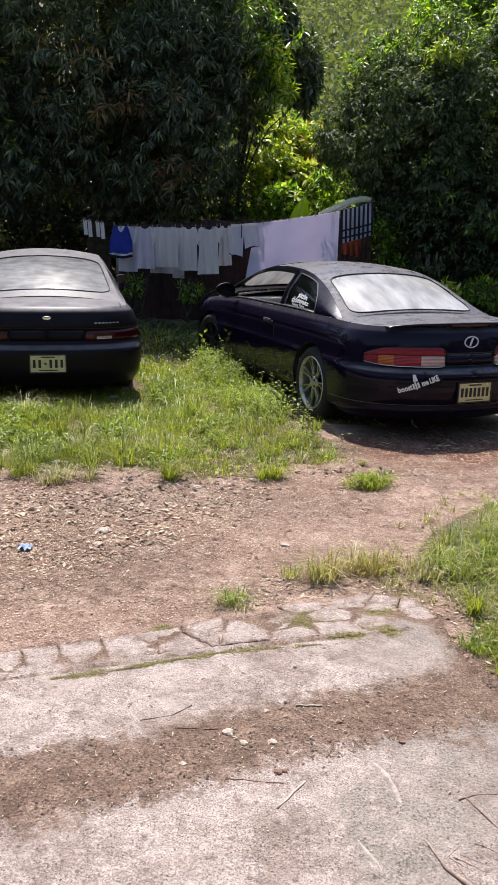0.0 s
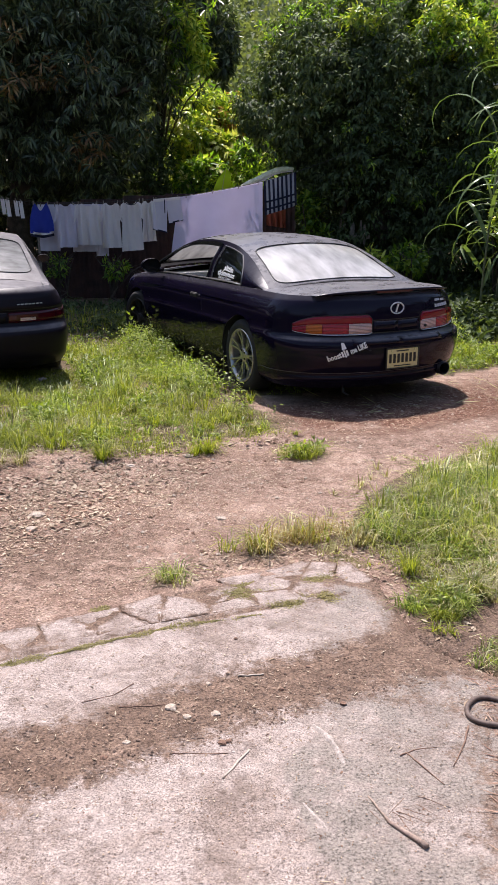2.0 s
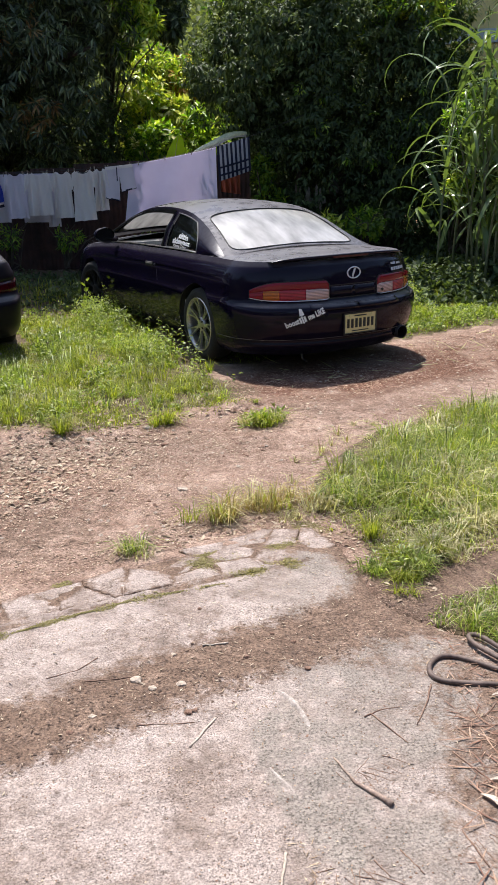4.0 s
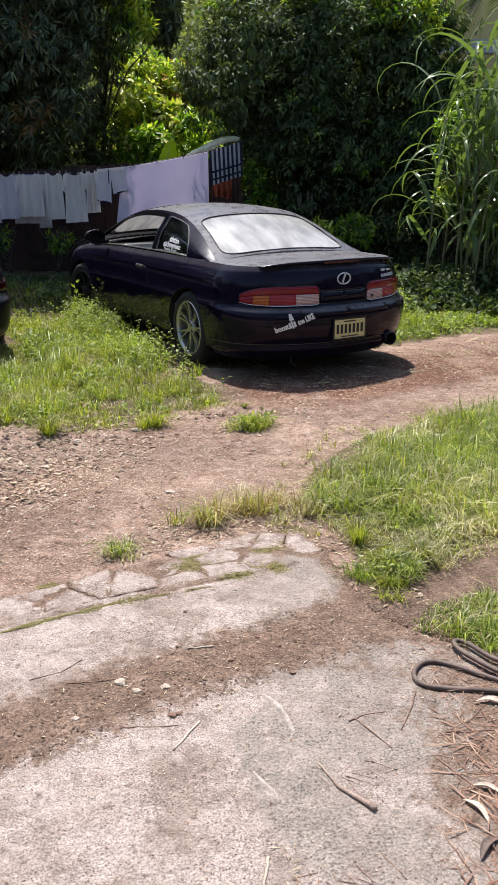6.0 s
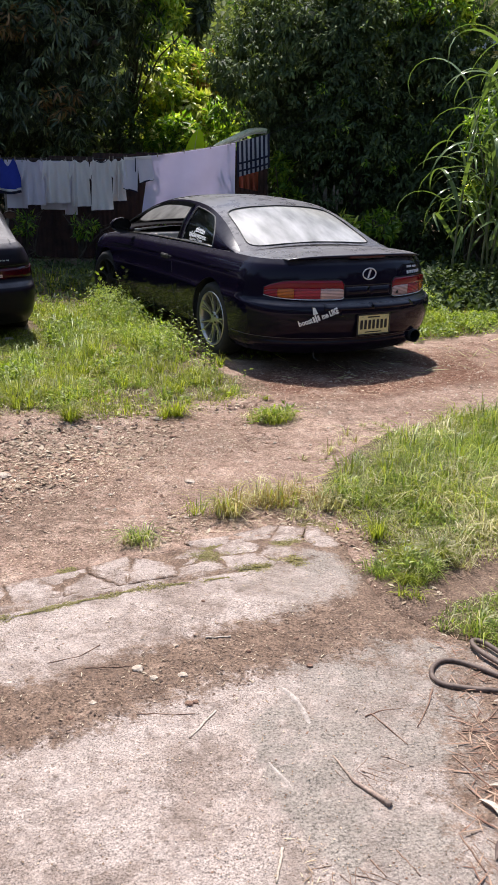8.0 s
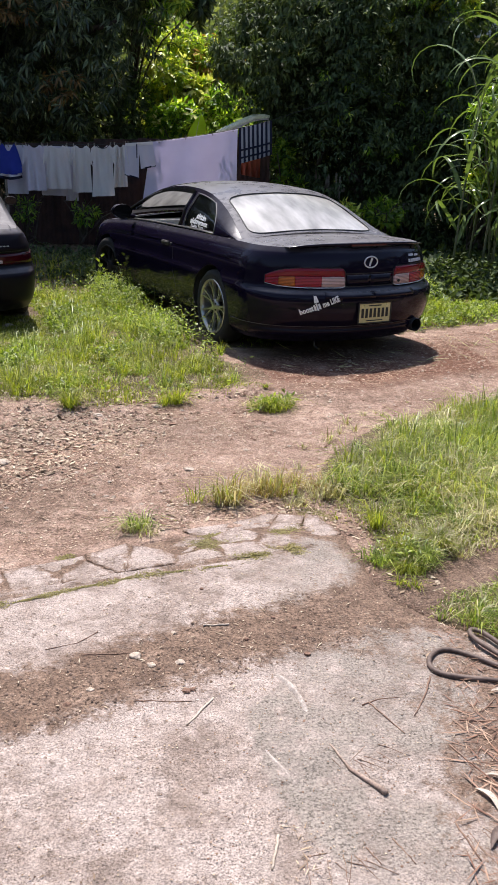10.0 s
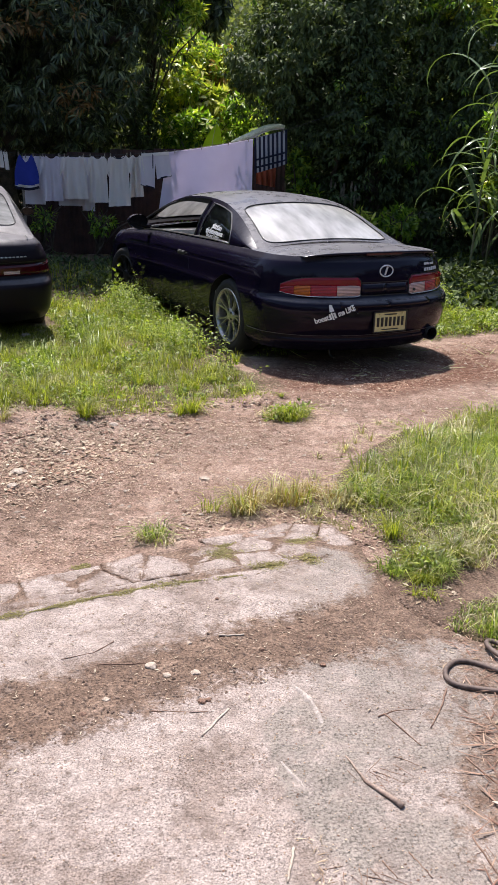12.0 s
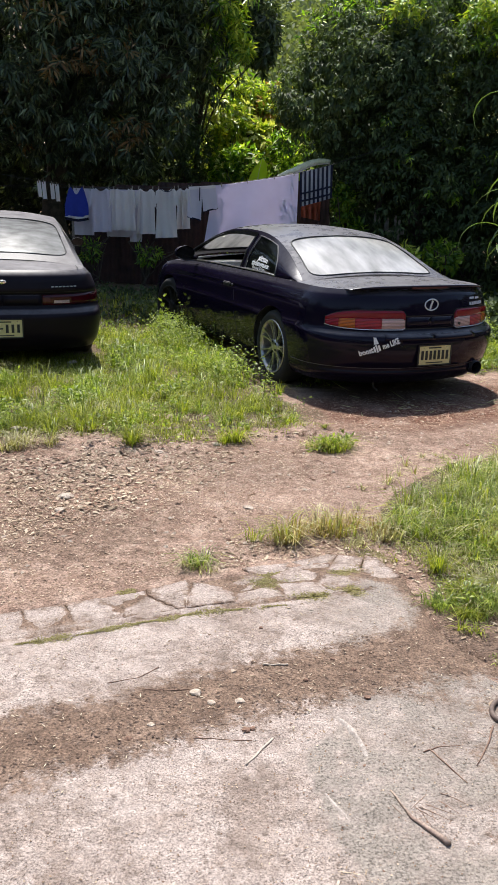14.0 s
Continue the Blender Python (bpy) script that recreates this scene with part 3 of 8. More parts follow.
corner = 0.9 * smooth(-0.12, 0.12, np.where(inside([(0.52, 2.5), (0.66, 3.08), (1.2, 3.28), (2.6, 3.25), (2.6, 2.3), (1.0, 2.3)], X + wob, Y + wob), 1.0, -1.0) * np.minimum(near_line([(0.52, 2.5), (0.66, 3.08), (1.2, 3.28), (2.6, 3.25)], X + wob, Y + wob), 0.12)) * smooth(2.5, 1.5, X + 0.9 * (fractal(X, Y, 2.5, 4, 56) - 0.5))
# reddish mulch, coloured darker still to deepen the coupe's shadow
mulch = 0.95 * smooth(0.70, 0.35, near_line([(0.75, 6.3), (1.3, 6.55), (2.0, 6.85), (3.0, 7.2), (4.5, 7.9)], X + 2 * wob, Y + 2 * wob)) * smooth(0.24, 0.42, fractal(X, Y, 2.5, 4, 44))
ground = lattice("ground", X, Y, G_Z, np.ones((X.shape[0] - 1, X.shape[1] - 1), bool), (np.clip(np.maximum(np.maximum(0.45 * rut + 0.05, corner), 0.9 * band * smooth(0.3, 0.6, X)), 0, 1), green, mulch), EARTH)
tagged(ground, "reddish-brown dirt yard with patches of soil", "ground", kind="structure")
crack = near_line(CRACK, X + 0.25 * wob, Y + 0.25 * wob)
S_Z = 0.006 + 0.012 * slab_d - 0.020 * (1 - slab_d) + 0.010 * (fractal(X, Y, 2.2, 3, 61) - 0.5) + 0.009 * (fractal(X, Y, 18, 4, 62) - 0.5) + 0.004 * band
S_Z = S_Z - 0.005 * smooth(0.016, 0.004, crack)
STRIP_IN = smooth(0.0, 0.03, Y - 0.39 * X - 3.09) * (X > -1.6)
S_Z = S_Z - 0.0015 * STRIP_IN - 0.010 * smooth(0.14, 0.0, near_line(SLAB[2:14], X + wob, Y + wob))
near = (X[:-1, :-1] > -6.2) & (X[:-1, :-1] < 2.6) & (Y[:-1, :-1] > -4.2) & (Y[:-1, :-1] < 3.6) & (slab_d[:-1, :-1] > 0.05)
beyond = (smooth(2.95, 3.25, Y - 0.38 * X) * 0.8) * smooth(0.4, 0.6, fractal(X, Y, 6, 3, 71))
PATCH = inside([(0.08, 2.08), (0.21, 2.26), (0.30, 2.08), (0.36, 1.95), (0.40, 1.70), (0.30, 1.5), (0.16, 1.75)], X + 0.5 * wob, Y + 0.5 * wob) * 1.0
PATCH = np.maximum(PATCH, 0.90 * smooth(0.10, 0.45, X + 0.5 * (fractal(X, Y, 3, 4, 52) - 0.5)) * (0.4 + 0.6 * smooth(0.35, 0.6, fractal(X, Y, 5, 4, 53))))
rim = smooth(0.16, 0.0, near_line(SLAB[2:14], X + 1.5 * wob, Y + 1.5 * wob))
slab = lattice("concrete_slab", X, Y, S_Z, near, (np.clip(band + 0.70 * debris + beyond + 0.75 * rim + 0.20 * STRIP_IN + 0.4 * smooth(0.03, 0.0, crack), 0, 1), 0.35 * smooth(0.035, 0.008, crack), PATCH), CONCRETE)
tagged(slab, "worn pale concrete slab with a soil-covered wheel track", "concrete slab", kind="structure")
G_KEEP = (GX, GY, np.maximum(G_Z, np.where(slab_d > 0.3, S_Z, -1)))


def height(x, y):
    """Ground height at a place (nearest lattice point)."""
    i = np.clip(np.searchsorted(GX, x), 0, len(GX) - 1)
    j = np.clip(np.searchsorted(GY, y), 0, len(GY) - 1)
    return G_KEEP[2][j, i]


# broken concrete plates past the crack: cells between scattered centres, each a piece of its own
STRIP = [(-1.30, 2.58), (-1.0, 2.70), (-0.63, 2.855), (-0.24, 3.005), (0.2, 3.155), (0.45, 3.24), (0.55, 3.36), (0.46, 3.54), (0.24, 3.58), (0.04, 3.46), (-0.2, 3.37), (-0.5, 3.14), (-0.8, 2.99), (-1.05, 2.88), (-1.4, 2.72)]
centres = [(-1.15, 2.72), (-0.90, 2.83), (-0.71, 2.92), (-0.52, 2.97), (-0.44, 3.07), (-0.28, 3.07), (-0.13, 3.21), (-0.06, 3.10), (0.08, 3.31), (0.11, 3.17), (0.27, 3.26), (0.30, 3.41), (0.45, 3.38), (0.17, 3.46), (-0.22, 3.27), (-0.02, 3.40), (-0.62, 3.03), (-1.02, 2.78)]


def clip(poly, px, py, nx, ny):
    """The part of a polygon behind the line through (px, py) with the normal (nx, ny)."""
    out = []
    for (x0, y0), (x1, y1) in zip(poly, poly[1:] + poly[:1]):
        a, b = (x0 - px) * nx + (y0 - py) * ny, (x1 - px) * nx + (y1 - py) * ny
        if a <= 0:
            out.append((x0, y0))
        if a * b < 0:
            t = a / (a - b)
            out.append((x0 + t * (x1 - x0), y0 + t * (y1 - y0)))
    return out


for k, (px, py) in enumerate(centres):
    cell = STRIP
    for q, (ox, oy) in enumerate(centres):
        if q != k:
            d = math.hypot(ox - px, oy - py)
            nx, ny = (ox - px) / d, (oy - py) / d
            cell = clip(cell, (px + ox) / 2 - nx * 0.0012, (py + oy) / 2 - ny * 0.0012, nx, ny)
    if len(cell) < 3:
        continue
    # ragged outline, worn and washed over with soil towards the rim
    ring = []
    for (x0, y0), (x1, y1) in zip(cell, cell[1:] + cell[:1]):
        n = max(2, int(math.hypot(x1 - x0, y1 - y0) / 0.018))
        for f in np.arange(n) / n:
            x, y = x0 + (x1 - x0) * f, y0 + (y1 - y0) * f
            w1, w2 = value_noise(np.array([x * 26]), np.array([y * 26]), 33)[0] - 0.5, value_noise(np.array([x * 70]), np.array([y * 70]), 34)[0] - 0.5
            ring.append((x + (px - x) * (0.06 * max(0, w1)) + 0.010 * w2, y + (py - y) * (0.06 * max(0, w1)) + 0.010 * w2))
    cx, cy = np.mean([p[0] for p in ring]), np.mean([p[1] for p in ring])
    z = float(height(cx, cy))
    lift = 0.001 + 0.0028 * rng.random()
    tx, ty = rng.normal(0, 0.012, 2)
    wash = rng.uniform(0.0, 0.20)
    rows, soil_on = [], []
    for f, dz, c in ((1.0, -0.02, 0.62), (0.992, lift - 0.003, 0.56), (0.93, lift - 0.0005, 0.40), (0.78, lift, 0.22), (0.45, lift + 0.001, 0.08), (0.02, lift, 0.05)):
        rows.append([(cx + (x - cx) * f, cy + (y - cy) * f, z + dz + tx * (x - cx) * f + ty * (y - cy) * f) for x, y in ring])
        soil_on += [c + wash] * len(ring)
    ob = part("concrete_piece", grid(rows, True), CONCRETE, slab, smooth=True)
    ca = ob.data.color_attributes.new("cover", "FLOAT_COLOR", "POINT")
    ca.data.foreach_set("color", np.array([(c, 0, 0, 1) for c in soil_on[:len(ob.data.vertices)]], np.float32).ravel())
# ---- plants ----
def unit(v):
    return v / (np.linalg.norm(v, axis=-1, keepdims=True) + 1e-9)


def leaf_cloud(name, base, way, up, L, W, mat, fold=0.18, droop=0.15, mid=0.45):
    """One mesh of many folded leaves. base, way, up: arrays n x 3; L, W: lengths and widths."""
    n = len(base)
    L, W = np.broadcast_to(L, (n,))[:, None], np.broadcast_to(W, (n,))[:, None]
    way = unit(way)
    right = unit(np.cross(way, up))
    nor = np.cross(right, way)
    m = base + way * L * mid
    V = np.stack([base, m - right * W / 2 + nor * W * fold, base + way * L - nor * L * droop, m + right * W / 2 + nor * W * fold], 1).reshape(-1, 3)
    o = np.arange(n)[:, None] * 4
    F = np.concatenate([o + np.array([[0, 1, 2]]), o + np.array([[0, 2, 3]])], 1).reshape(-1, 3)
    me = bpy.data.meshes.new(name)
    me.vertices.add(len(V))
    me.vertices.foreach_set("co", V.astype(np.float32).ravel())
    me.loops.add(F.size)
    me.loops.foreach_set("vertex_index", F.ravel().astype(np.int32))
    me.polygons.add(len(F))
    me.polygons.foreach_set("loop_start", np.arange(0, F.size, 3, dtype=np.int32))
    me.update(calc_edges=True)
    me.materials.append(mat)
    return me


def blobs(ells, n, r, hollow=0.6, lumps=0.22, keep=None):
    """Places near the surface of a union of ellipsoids (centre, radii), with their outward ways."""
    w = np.array([np.prod(np.array(e[1])) ** (2 / 3) for e in ells])
    pick = r.choice(len(ells), n, p=w / w.sum())
    C, R = np.array([e[0] for e in ells], float)[pick], np.array([e[1] for e in ells], float)[pick]
    d = unit(r.normal(size=(n, 3)))
    lump = fractal(d[:, 0] * 2 + d[:, 2] + pick * 3.1, d[:, 1] * 2 - d[:, 2], 1.6, 3, 5) - 0.5
    s = (hollow + (1 - hollow) * r.random(n) ** 0.6) * (1 + 2 * lumps * lump)
    P = C + d * R * s[:, None]
    ok = P[:, 2] > 0.05
    if keep is not None:
        ok &= keep(P)
    return P[ok], unit(d / R)[ok]


def sprays(ells, n, per, size, r, hollow, lumps, keep=None):
    """Twig ends gathered in hanging sprays, with gaps between the sprays."""
    C, out = blobs(ells, n // per, r, hollow, lumps, keep)
    k = np.repeat(np.arange(len(C)), per)
    s = (size * r.uniform(0.55, 1.4, len(C)))[k][:, None]
    d = r.normal(size=(len(k), 3))
    d -= 0.4 * out[k] * np.sum(d * out[k], 1, keepdims=True)
    P = C[k] + 0.5 * s * d
    P[:, 2] -= 0.22 * s[:, 0] * r.random(len(k))
    way = unit(0.7 * out[k] + 0.7 * unit(d))
    ok = P[:, 2] > 0.05
    return P[ok], way[ok]


def rosettes(P, out, r, count, L, W, sag=0.55, spread=1.0):
    """Leaves in whorls at twig ends: arrays for leaf_cloud."""
    n = len(P)
    k = np.repeat(np.arange(n), count)
    a = out[k] + r.normal(0, 0.35, (len(k), 3))
    ring = r.normal(size=(len(k), 3))
    ring = unit(ring - a * np.sum(ring * a, 1, keepdims=True))
    way = unit(a * 0.35 + ring * spread + np.array([0, 0, -sag]))
    size = r.uniform(0.7, 1.15, len(k))
    base = P[k] + way * 0.02 + r.normal(0, 0.02, (len(k), 3))
    up = np.array([0, 0, 1.0]) + a * 0.6 + r.normal(0, 0.2, (len(k), 3))
    return base, way, up, L * size, W * size


def limb_paths(foot, top, ends, r, radius):
    """Trunk and limbs as one tapered shape."""
    foot, top = Vector(foot), Vector(top)
    shapes = []
    trunk = [foot.lerp(top, f) + Vector((r.normal(0, 0.05), r.normal(0, 0.05), 0)) * (0 < f < 1) for f in np.linspace(0, 1, 7)]
    shapes.append(tube(trunk, [radius * (1.35 if i == 0 else 1 - 0.07 * i) for i in range(7)], 12))
    for e in ends:
        e = Vector(e)
        s = trunk[int(r.integers(3, 7))]
        mid = s.lerp(e, 0.5) + Vector((r.normal(0, 0.15), r.normal(0, 0.15), 0.35))
        q = [s, s.lerp(mid, 0.55) + Vector((0, 0, 0.1)), mid, mid.lerp(e, 0.6), e]
        shapes.append(tube(q, [radius * 0.5, radius * 0.42, radius * 0.32, radius * 0.2, radius * 0.06], 8))
    return join(*shapes)


def tree(name, label, foot, top, ells, n, count, L, W, mat, seed, radius=0.18, hollow=0.6, sag=0.55, extra=(), keep=None, category="tree", lumps=0.22, spread=1.0, spray=None):
    r = np.random.default_rng(seed)
    t = thing(name, label, category, pose(*foot))
    P, out = sprays(ells, n, *spray, r, hollow, lumps, keep) if spray else blobs(ells, n, r, hollow, lumps, keep)
    off = np.array(foot)
    ends = [tuple(P[i] - off) for i in r.choice(len(P), min(14, len(P)), replace=False)]
    part("trunk", limb_paths((0, 0, -0.05), tuple(np.array(top) - off), ends, r, radius), BARK, t, smooth=True)
    c = new("crown", leaf_cloud("crown", *[(a - off if i == 0 else a) for i, a in enumerate(rosettes(P, out, r, count, L, W, sag, spread))], mat))
    c.parent = t
    tagged(c, kind="stuff")
    # extra leaves in a box of the crown; SUNNY ones imitate sunlight by colour
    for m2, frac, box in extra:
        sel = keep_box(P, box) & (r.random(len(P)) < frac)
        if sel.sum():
            c2 = new("tinted_and_sunlit_leaves", leaf_cloud("tinted_and_sunlit_leaves", *[(a - off if i == 0 else a) for i, a in enumerate(rosettes(P[sel] + out[sel] * 0.12, out[sel], r, count, L, W, sag * 0.6, spread))], m2))
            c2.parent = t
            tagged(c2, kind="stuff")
    return t


def keep_box(P, b):
    return (P[:, 0] > b[0]) & (P[:, 0] < b[1]) & (P[:, 1] > b[2]) & (P[:, 1] < b[3]) & (P[:, 2] > b[4]) & (P[:, 2] < b[5])


def sunlit_leaves(t, foot, ells, n, L, W, mat, seed):
    """Leaves at the outside of a crown, coloured as if the sun lit them."""
    r = np.random.default_rng(seed)
    P, out = blobs(ells, n, r, 0.4, 0.3)
    base, *rest = rosettes(P, out, r, 9, L, W, 0.5)
    ob = new("tinted_and_sunlit_leaves", leaf_cloud("tinted_and_sunlit_leaves", base - np.array(foot), *rest, mat))
    ob.parent = t
    tagged(ob, "yellow-green leaves coloured as if sunlit", kind="stuff")


# large mango behind the washing line, its skirt hanging above the line
# the lobe at z 8.3 is out of view, added to shade the lawn
mango = tree("mango_tree", "large dark mango tree with drooping leaf whorls behind washing", (-4.6, 17.6, 0), (-4.4, 17.6, 3.6),
     [((-4.9, 17.4, 5.6), (3.6, 3.3, 3.4)), ((-2.9, 16.9, 5.0), (1.7, 1.9, 2.1)), ((-1.75, 16.3, 4.6), (1.0, 1.1, 1.0)), ((-3.6, 15.6, 3.7), (2.4, 1.7, 1.6)), ((-4.7, 16.6, 7.6), (3.2, 2.8, 2.2)), ((-3.4, 14.5, 8.3), (3.2, 1.25, 0.9)), ((-1.9, 15.7, 3.35), (0.75, 0.9, 0.6))],
     8600, 12, 0.20, 0.042, MANGO, 11, 0.26, 0.45, 0.75, spray=(13, 0.50), lumps=0.34,
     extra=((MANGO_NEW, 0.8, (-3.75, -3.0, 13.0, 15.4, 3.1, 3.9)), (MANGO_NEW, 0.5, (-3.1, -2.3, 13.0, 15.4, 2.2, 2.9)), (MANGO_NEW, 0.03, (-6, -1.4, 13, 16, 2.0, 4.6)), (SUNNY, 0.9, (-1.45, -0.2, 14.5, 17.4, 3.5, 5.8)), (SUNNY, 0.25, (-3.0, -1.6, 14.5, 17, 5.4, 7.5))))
sunlit_leaves(mango, (-4.6, 17.6, 0), [((-0.95, 15.9, 4.62), (0.22, 0.22, 0.24)), ((-0.80, 15.9, 4.28), (0.17, 0.2, 0.30)), ((-0.70, 15.9, 3.95), (0.10, 0.15, 0.15))], 58, 0.20, 0.045, YELLOW, 211)
tree("mango_tree", "second dark mango tree with drooping leaves", (-8.6, 16.6, 0), (-8.4, 16.6, 3.2),
     [((-8.4, 16.2, 4.6), (3.0, 2.8, 2.9)), ((-6.5, 15.2, 3.2), (1.9, 1.7, 1.6)), ((-9.5, 15.6, 2.6), (2.2, 2, 1.6))], 4200, 12, 0.20, 0.043, MANGO, 12, 0.24, 0.5, 0.75, spray=(13, 0.50), lumps=0.34,
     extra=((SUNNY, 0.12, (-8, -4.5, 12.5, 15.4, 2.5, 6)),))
tree("mango_tree", "slim dark leafy tree standing beside the mango", (-1.85, 17.6, 0), (-1.6, 17.4, 4.6),
     [((-0.44, 17.0, 4.45), (0.32, 0.6, 0.75)), ((-0.95, 17.2, 5.3), (0.35, 0.8, 0.7))], 340, 12, 0.21, 0.055, MANGO, 13, 0.045, 0.45, 0.6)
# added tree that keeps the sun off the undergrowth behind the mangos
tree("mango_tree", "dark mango tree added to shade the back of the yard", (-6.5, 22.5, 0), (-6.4, 22.5, 3.4),
     [((-6.6, 22.6, 5.0), (4.0, 2.2, 4.4)), ((-11, 22, 4.5), (3.2, 2.2, 4.0)), ((-3.9, 21.6, 5.0), (1.7, 1.6, 4.0))], 3600, 11, 0.24, 0.06, MANGO, 14, 0.25, 0.4, 0.6)
# dense round tree right of the washing
ackee = tree("ackee_tree", "dense round dark-green tree with glossy drooping leaflets", (2.5, 15.4, 0), (2.4, 15.3, 2.6),
     [((2.4, 15.3, 3.3), (2.1, 2.0, 1.7)), ((2.3, 14.9, 2.0), (1.65, 1.5, 1.35)), ((1.35, 15.0, 3.2), (1.4, 1.5, 1.2)), ((3.2, 14.9, 2.65), (1.05, 1.4, 1.65)), ((2.75, 15.6, 4.4), (1.25, 1.5, 0.85))],
     13500, 9, 0.105, 0.040, GLOSSY, 21, 0.2, 0.62, 0.7, lumps=0.40, spread=0.9, spray=(46, 0.46),
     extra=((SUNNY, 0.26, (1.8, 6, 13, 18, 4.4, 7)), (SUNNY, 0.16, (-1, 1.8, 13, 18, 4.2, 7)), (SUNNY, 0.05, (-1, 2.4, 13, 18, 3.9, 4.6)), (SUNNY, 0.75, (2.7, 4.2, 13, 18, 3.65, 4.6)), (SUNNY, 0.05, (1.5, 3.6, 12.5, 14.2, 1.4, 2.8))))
sunlit_leaves(ackee, (2.5, 15.4, 0), [((3.35, 14.0, 4.02), (0.42, 0.3, 0.30)), ((3.0, 13.95, 4.3), (0.35, 0.3, 0.25)), ((3.65, 14.05, 3.72), (0.28, 0.3, 0.28)), ((1.75, 13.85, 4.25), (0.30, 0.25, 0.16))], 170, 0.12, 0.045, YELLOW, 210)
tree("tall_tree", "sunlit yellow-green tree rising behind the round one", (3.6, 21.5, 0), (3.5, 21.4, 4.5),
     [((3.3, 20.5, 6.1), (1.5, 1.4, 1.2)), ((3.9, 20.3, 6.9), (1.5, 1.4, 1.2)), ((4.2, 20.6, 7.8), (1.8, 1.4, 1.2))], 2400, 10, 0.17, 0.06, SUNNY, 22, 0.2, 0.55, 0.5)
tree("shade_tree", "dark broadleaf tree beside the cane grass", (5.9, 15.0, 0), (5.8, 15.2, 3.0),
     [((7.9, 15.3, 5.6), (1.7, 2.0, 1.5)), ((8.4, 14.8, 3.8), (1.7, 2.0, 2.6)), ((4.9, 15.6, 1.6), (1.5, 1.2, 1.4)), ((4.55, 15.4, 2.9), (0.55, 0.7, 0.6))], 3000, 9, 0.16, 0.055, GLOSSY, 23, 0.2, 0.5, 0.6)


def shrub(label, at, ells, n, count, L, W, mat, seed, name="shrub", sag=0.3, hollow=0.3, category="shrub", spread=1.0, extra=()):
    return tree(name, label, (at[0], at[1], 0), (at[0], at[1], at[2]), ells, n, count, L, W, mat, seed, 0.025, hollow, sag, category=category, spread=spread, extra=extra)


# sunlit garden seen between the trees
shrub("yellow variegated shrub in full sun behind the fence", (-1.0, 18.0, 2.2), [((-1.1, 18, 2.95), (0.45, 0.4, 0.42)), ((-0.65, 18.2, 2.6), (0.4, 0.4, 0.4)), ((-1.35, 18.1, 2.5), (0.3, 0.3, 0.35))], 170, 8, 0.19, 0.08, YELLOW, 31, extra=((PALE, 0.25, (-3, 1, 15, 21, 2.2, 4)),))
shrub("bright green shrub in full sun behind the fence", (-1.0, 19.0, 2.0), [((-1.2, 19, 2.0), (0.7, 0.5, 0.9)), ((-0.3, 19.2, 2.4), (0.7, 0.5, 0.8)), ((-0.5, 19.5, 3.5), (1.1, 0.5, 0.6))], 300, 8, 0.19, 0.065, SUNNY, 32)
shrub("sunlit pale-green shrub behind the fence", (-0.5, 17.2, 1.6), [((-0.75, 17.2, 2.1), (0.45, 0.3, 0.4)), ((-1.15, 17.3, 1.9), (0.3, 0.3, 0.4)), ((0.05, 17.3, 2.3), (0.3, 0.3, 0.5))], 160, 8, 0.17, 0.065, SUNNY, 36, extra=((PALE, 0.06, (-3, 1, 15, 21, 1.6, 4)),))
shrub("yellowing shrub high in the garden gap", (-0.1, 18.9, 2.8), [((-0.2, 18.9, 3.35), (0.55, 0.4, 0.4)), ((-1.0, 18.8, 3.6), (0.5, 0.4, 0.3))], 150, 9, 0.15, 0.05, YELLOW, 37, extra=((RUSTY, 0.6, (-0.4, 0.6, 15, 21, 2.9, 4)),))
shrub("feathery green shrub behind the fence", (0.3, 19.8, 2.0), [((0.3, 19.8, 2.6), (0.8, 0.6, 1.2)), ((0.6, 18.6, 1.8), (0.5, 0.5, 0.7))], 330, 10, 0.18, 0.035, SUNNY, 33)
shrub("dark green shrub under the mango", (-1.9, 17.4, 1.5), [((-1.75, 17.3, 2.3), (0.45, 0.5, 0.8)), ((-2.0, 17.2, 1.2), (0.6, 0.5, 0.8))], 300, 9, 0.15, 0.05, GLOSSY, 34)
shrub("sunlit shrub at the far edge of the yard", (-5.6, 13.6, 1.0), [((-5.7, 13.6, 1.35), (0.5, 0.4, 0.35))], 130, 9, 0.16, 0.05, SUNNY, 35)
# SUNNY leaves on some plants put sun patches into their colour
for k, (x, y, z, rx, rz, mt) in enumerate([(-2.95, 13.5, 0.62, 0.20, 0.20, SUNNY), (-2.03, 13.4, 0.58, 0.18, 0.12, SUNNY), (-1.6, 13.8, 0.25, 0.25, 0.2, GLOSSY), (-4.3, 13.9, 0.5, 0.5, 0.4, GLOSSY), (-0.6, 14.0, 0.4, 0.55, 0.35, SUNNY), (0.35, 13.8, 0.4, 0.35, 0.4, GLOSSY)]):
    shrub("low leafy plant under the washing line", (x, y, z * 0.5), [((x, y, z), (rx, 0.25, rz))], 30, 7, 0.11, 0.035, mt, 40 + k, "low_plant", category="plant", sag=0.1)
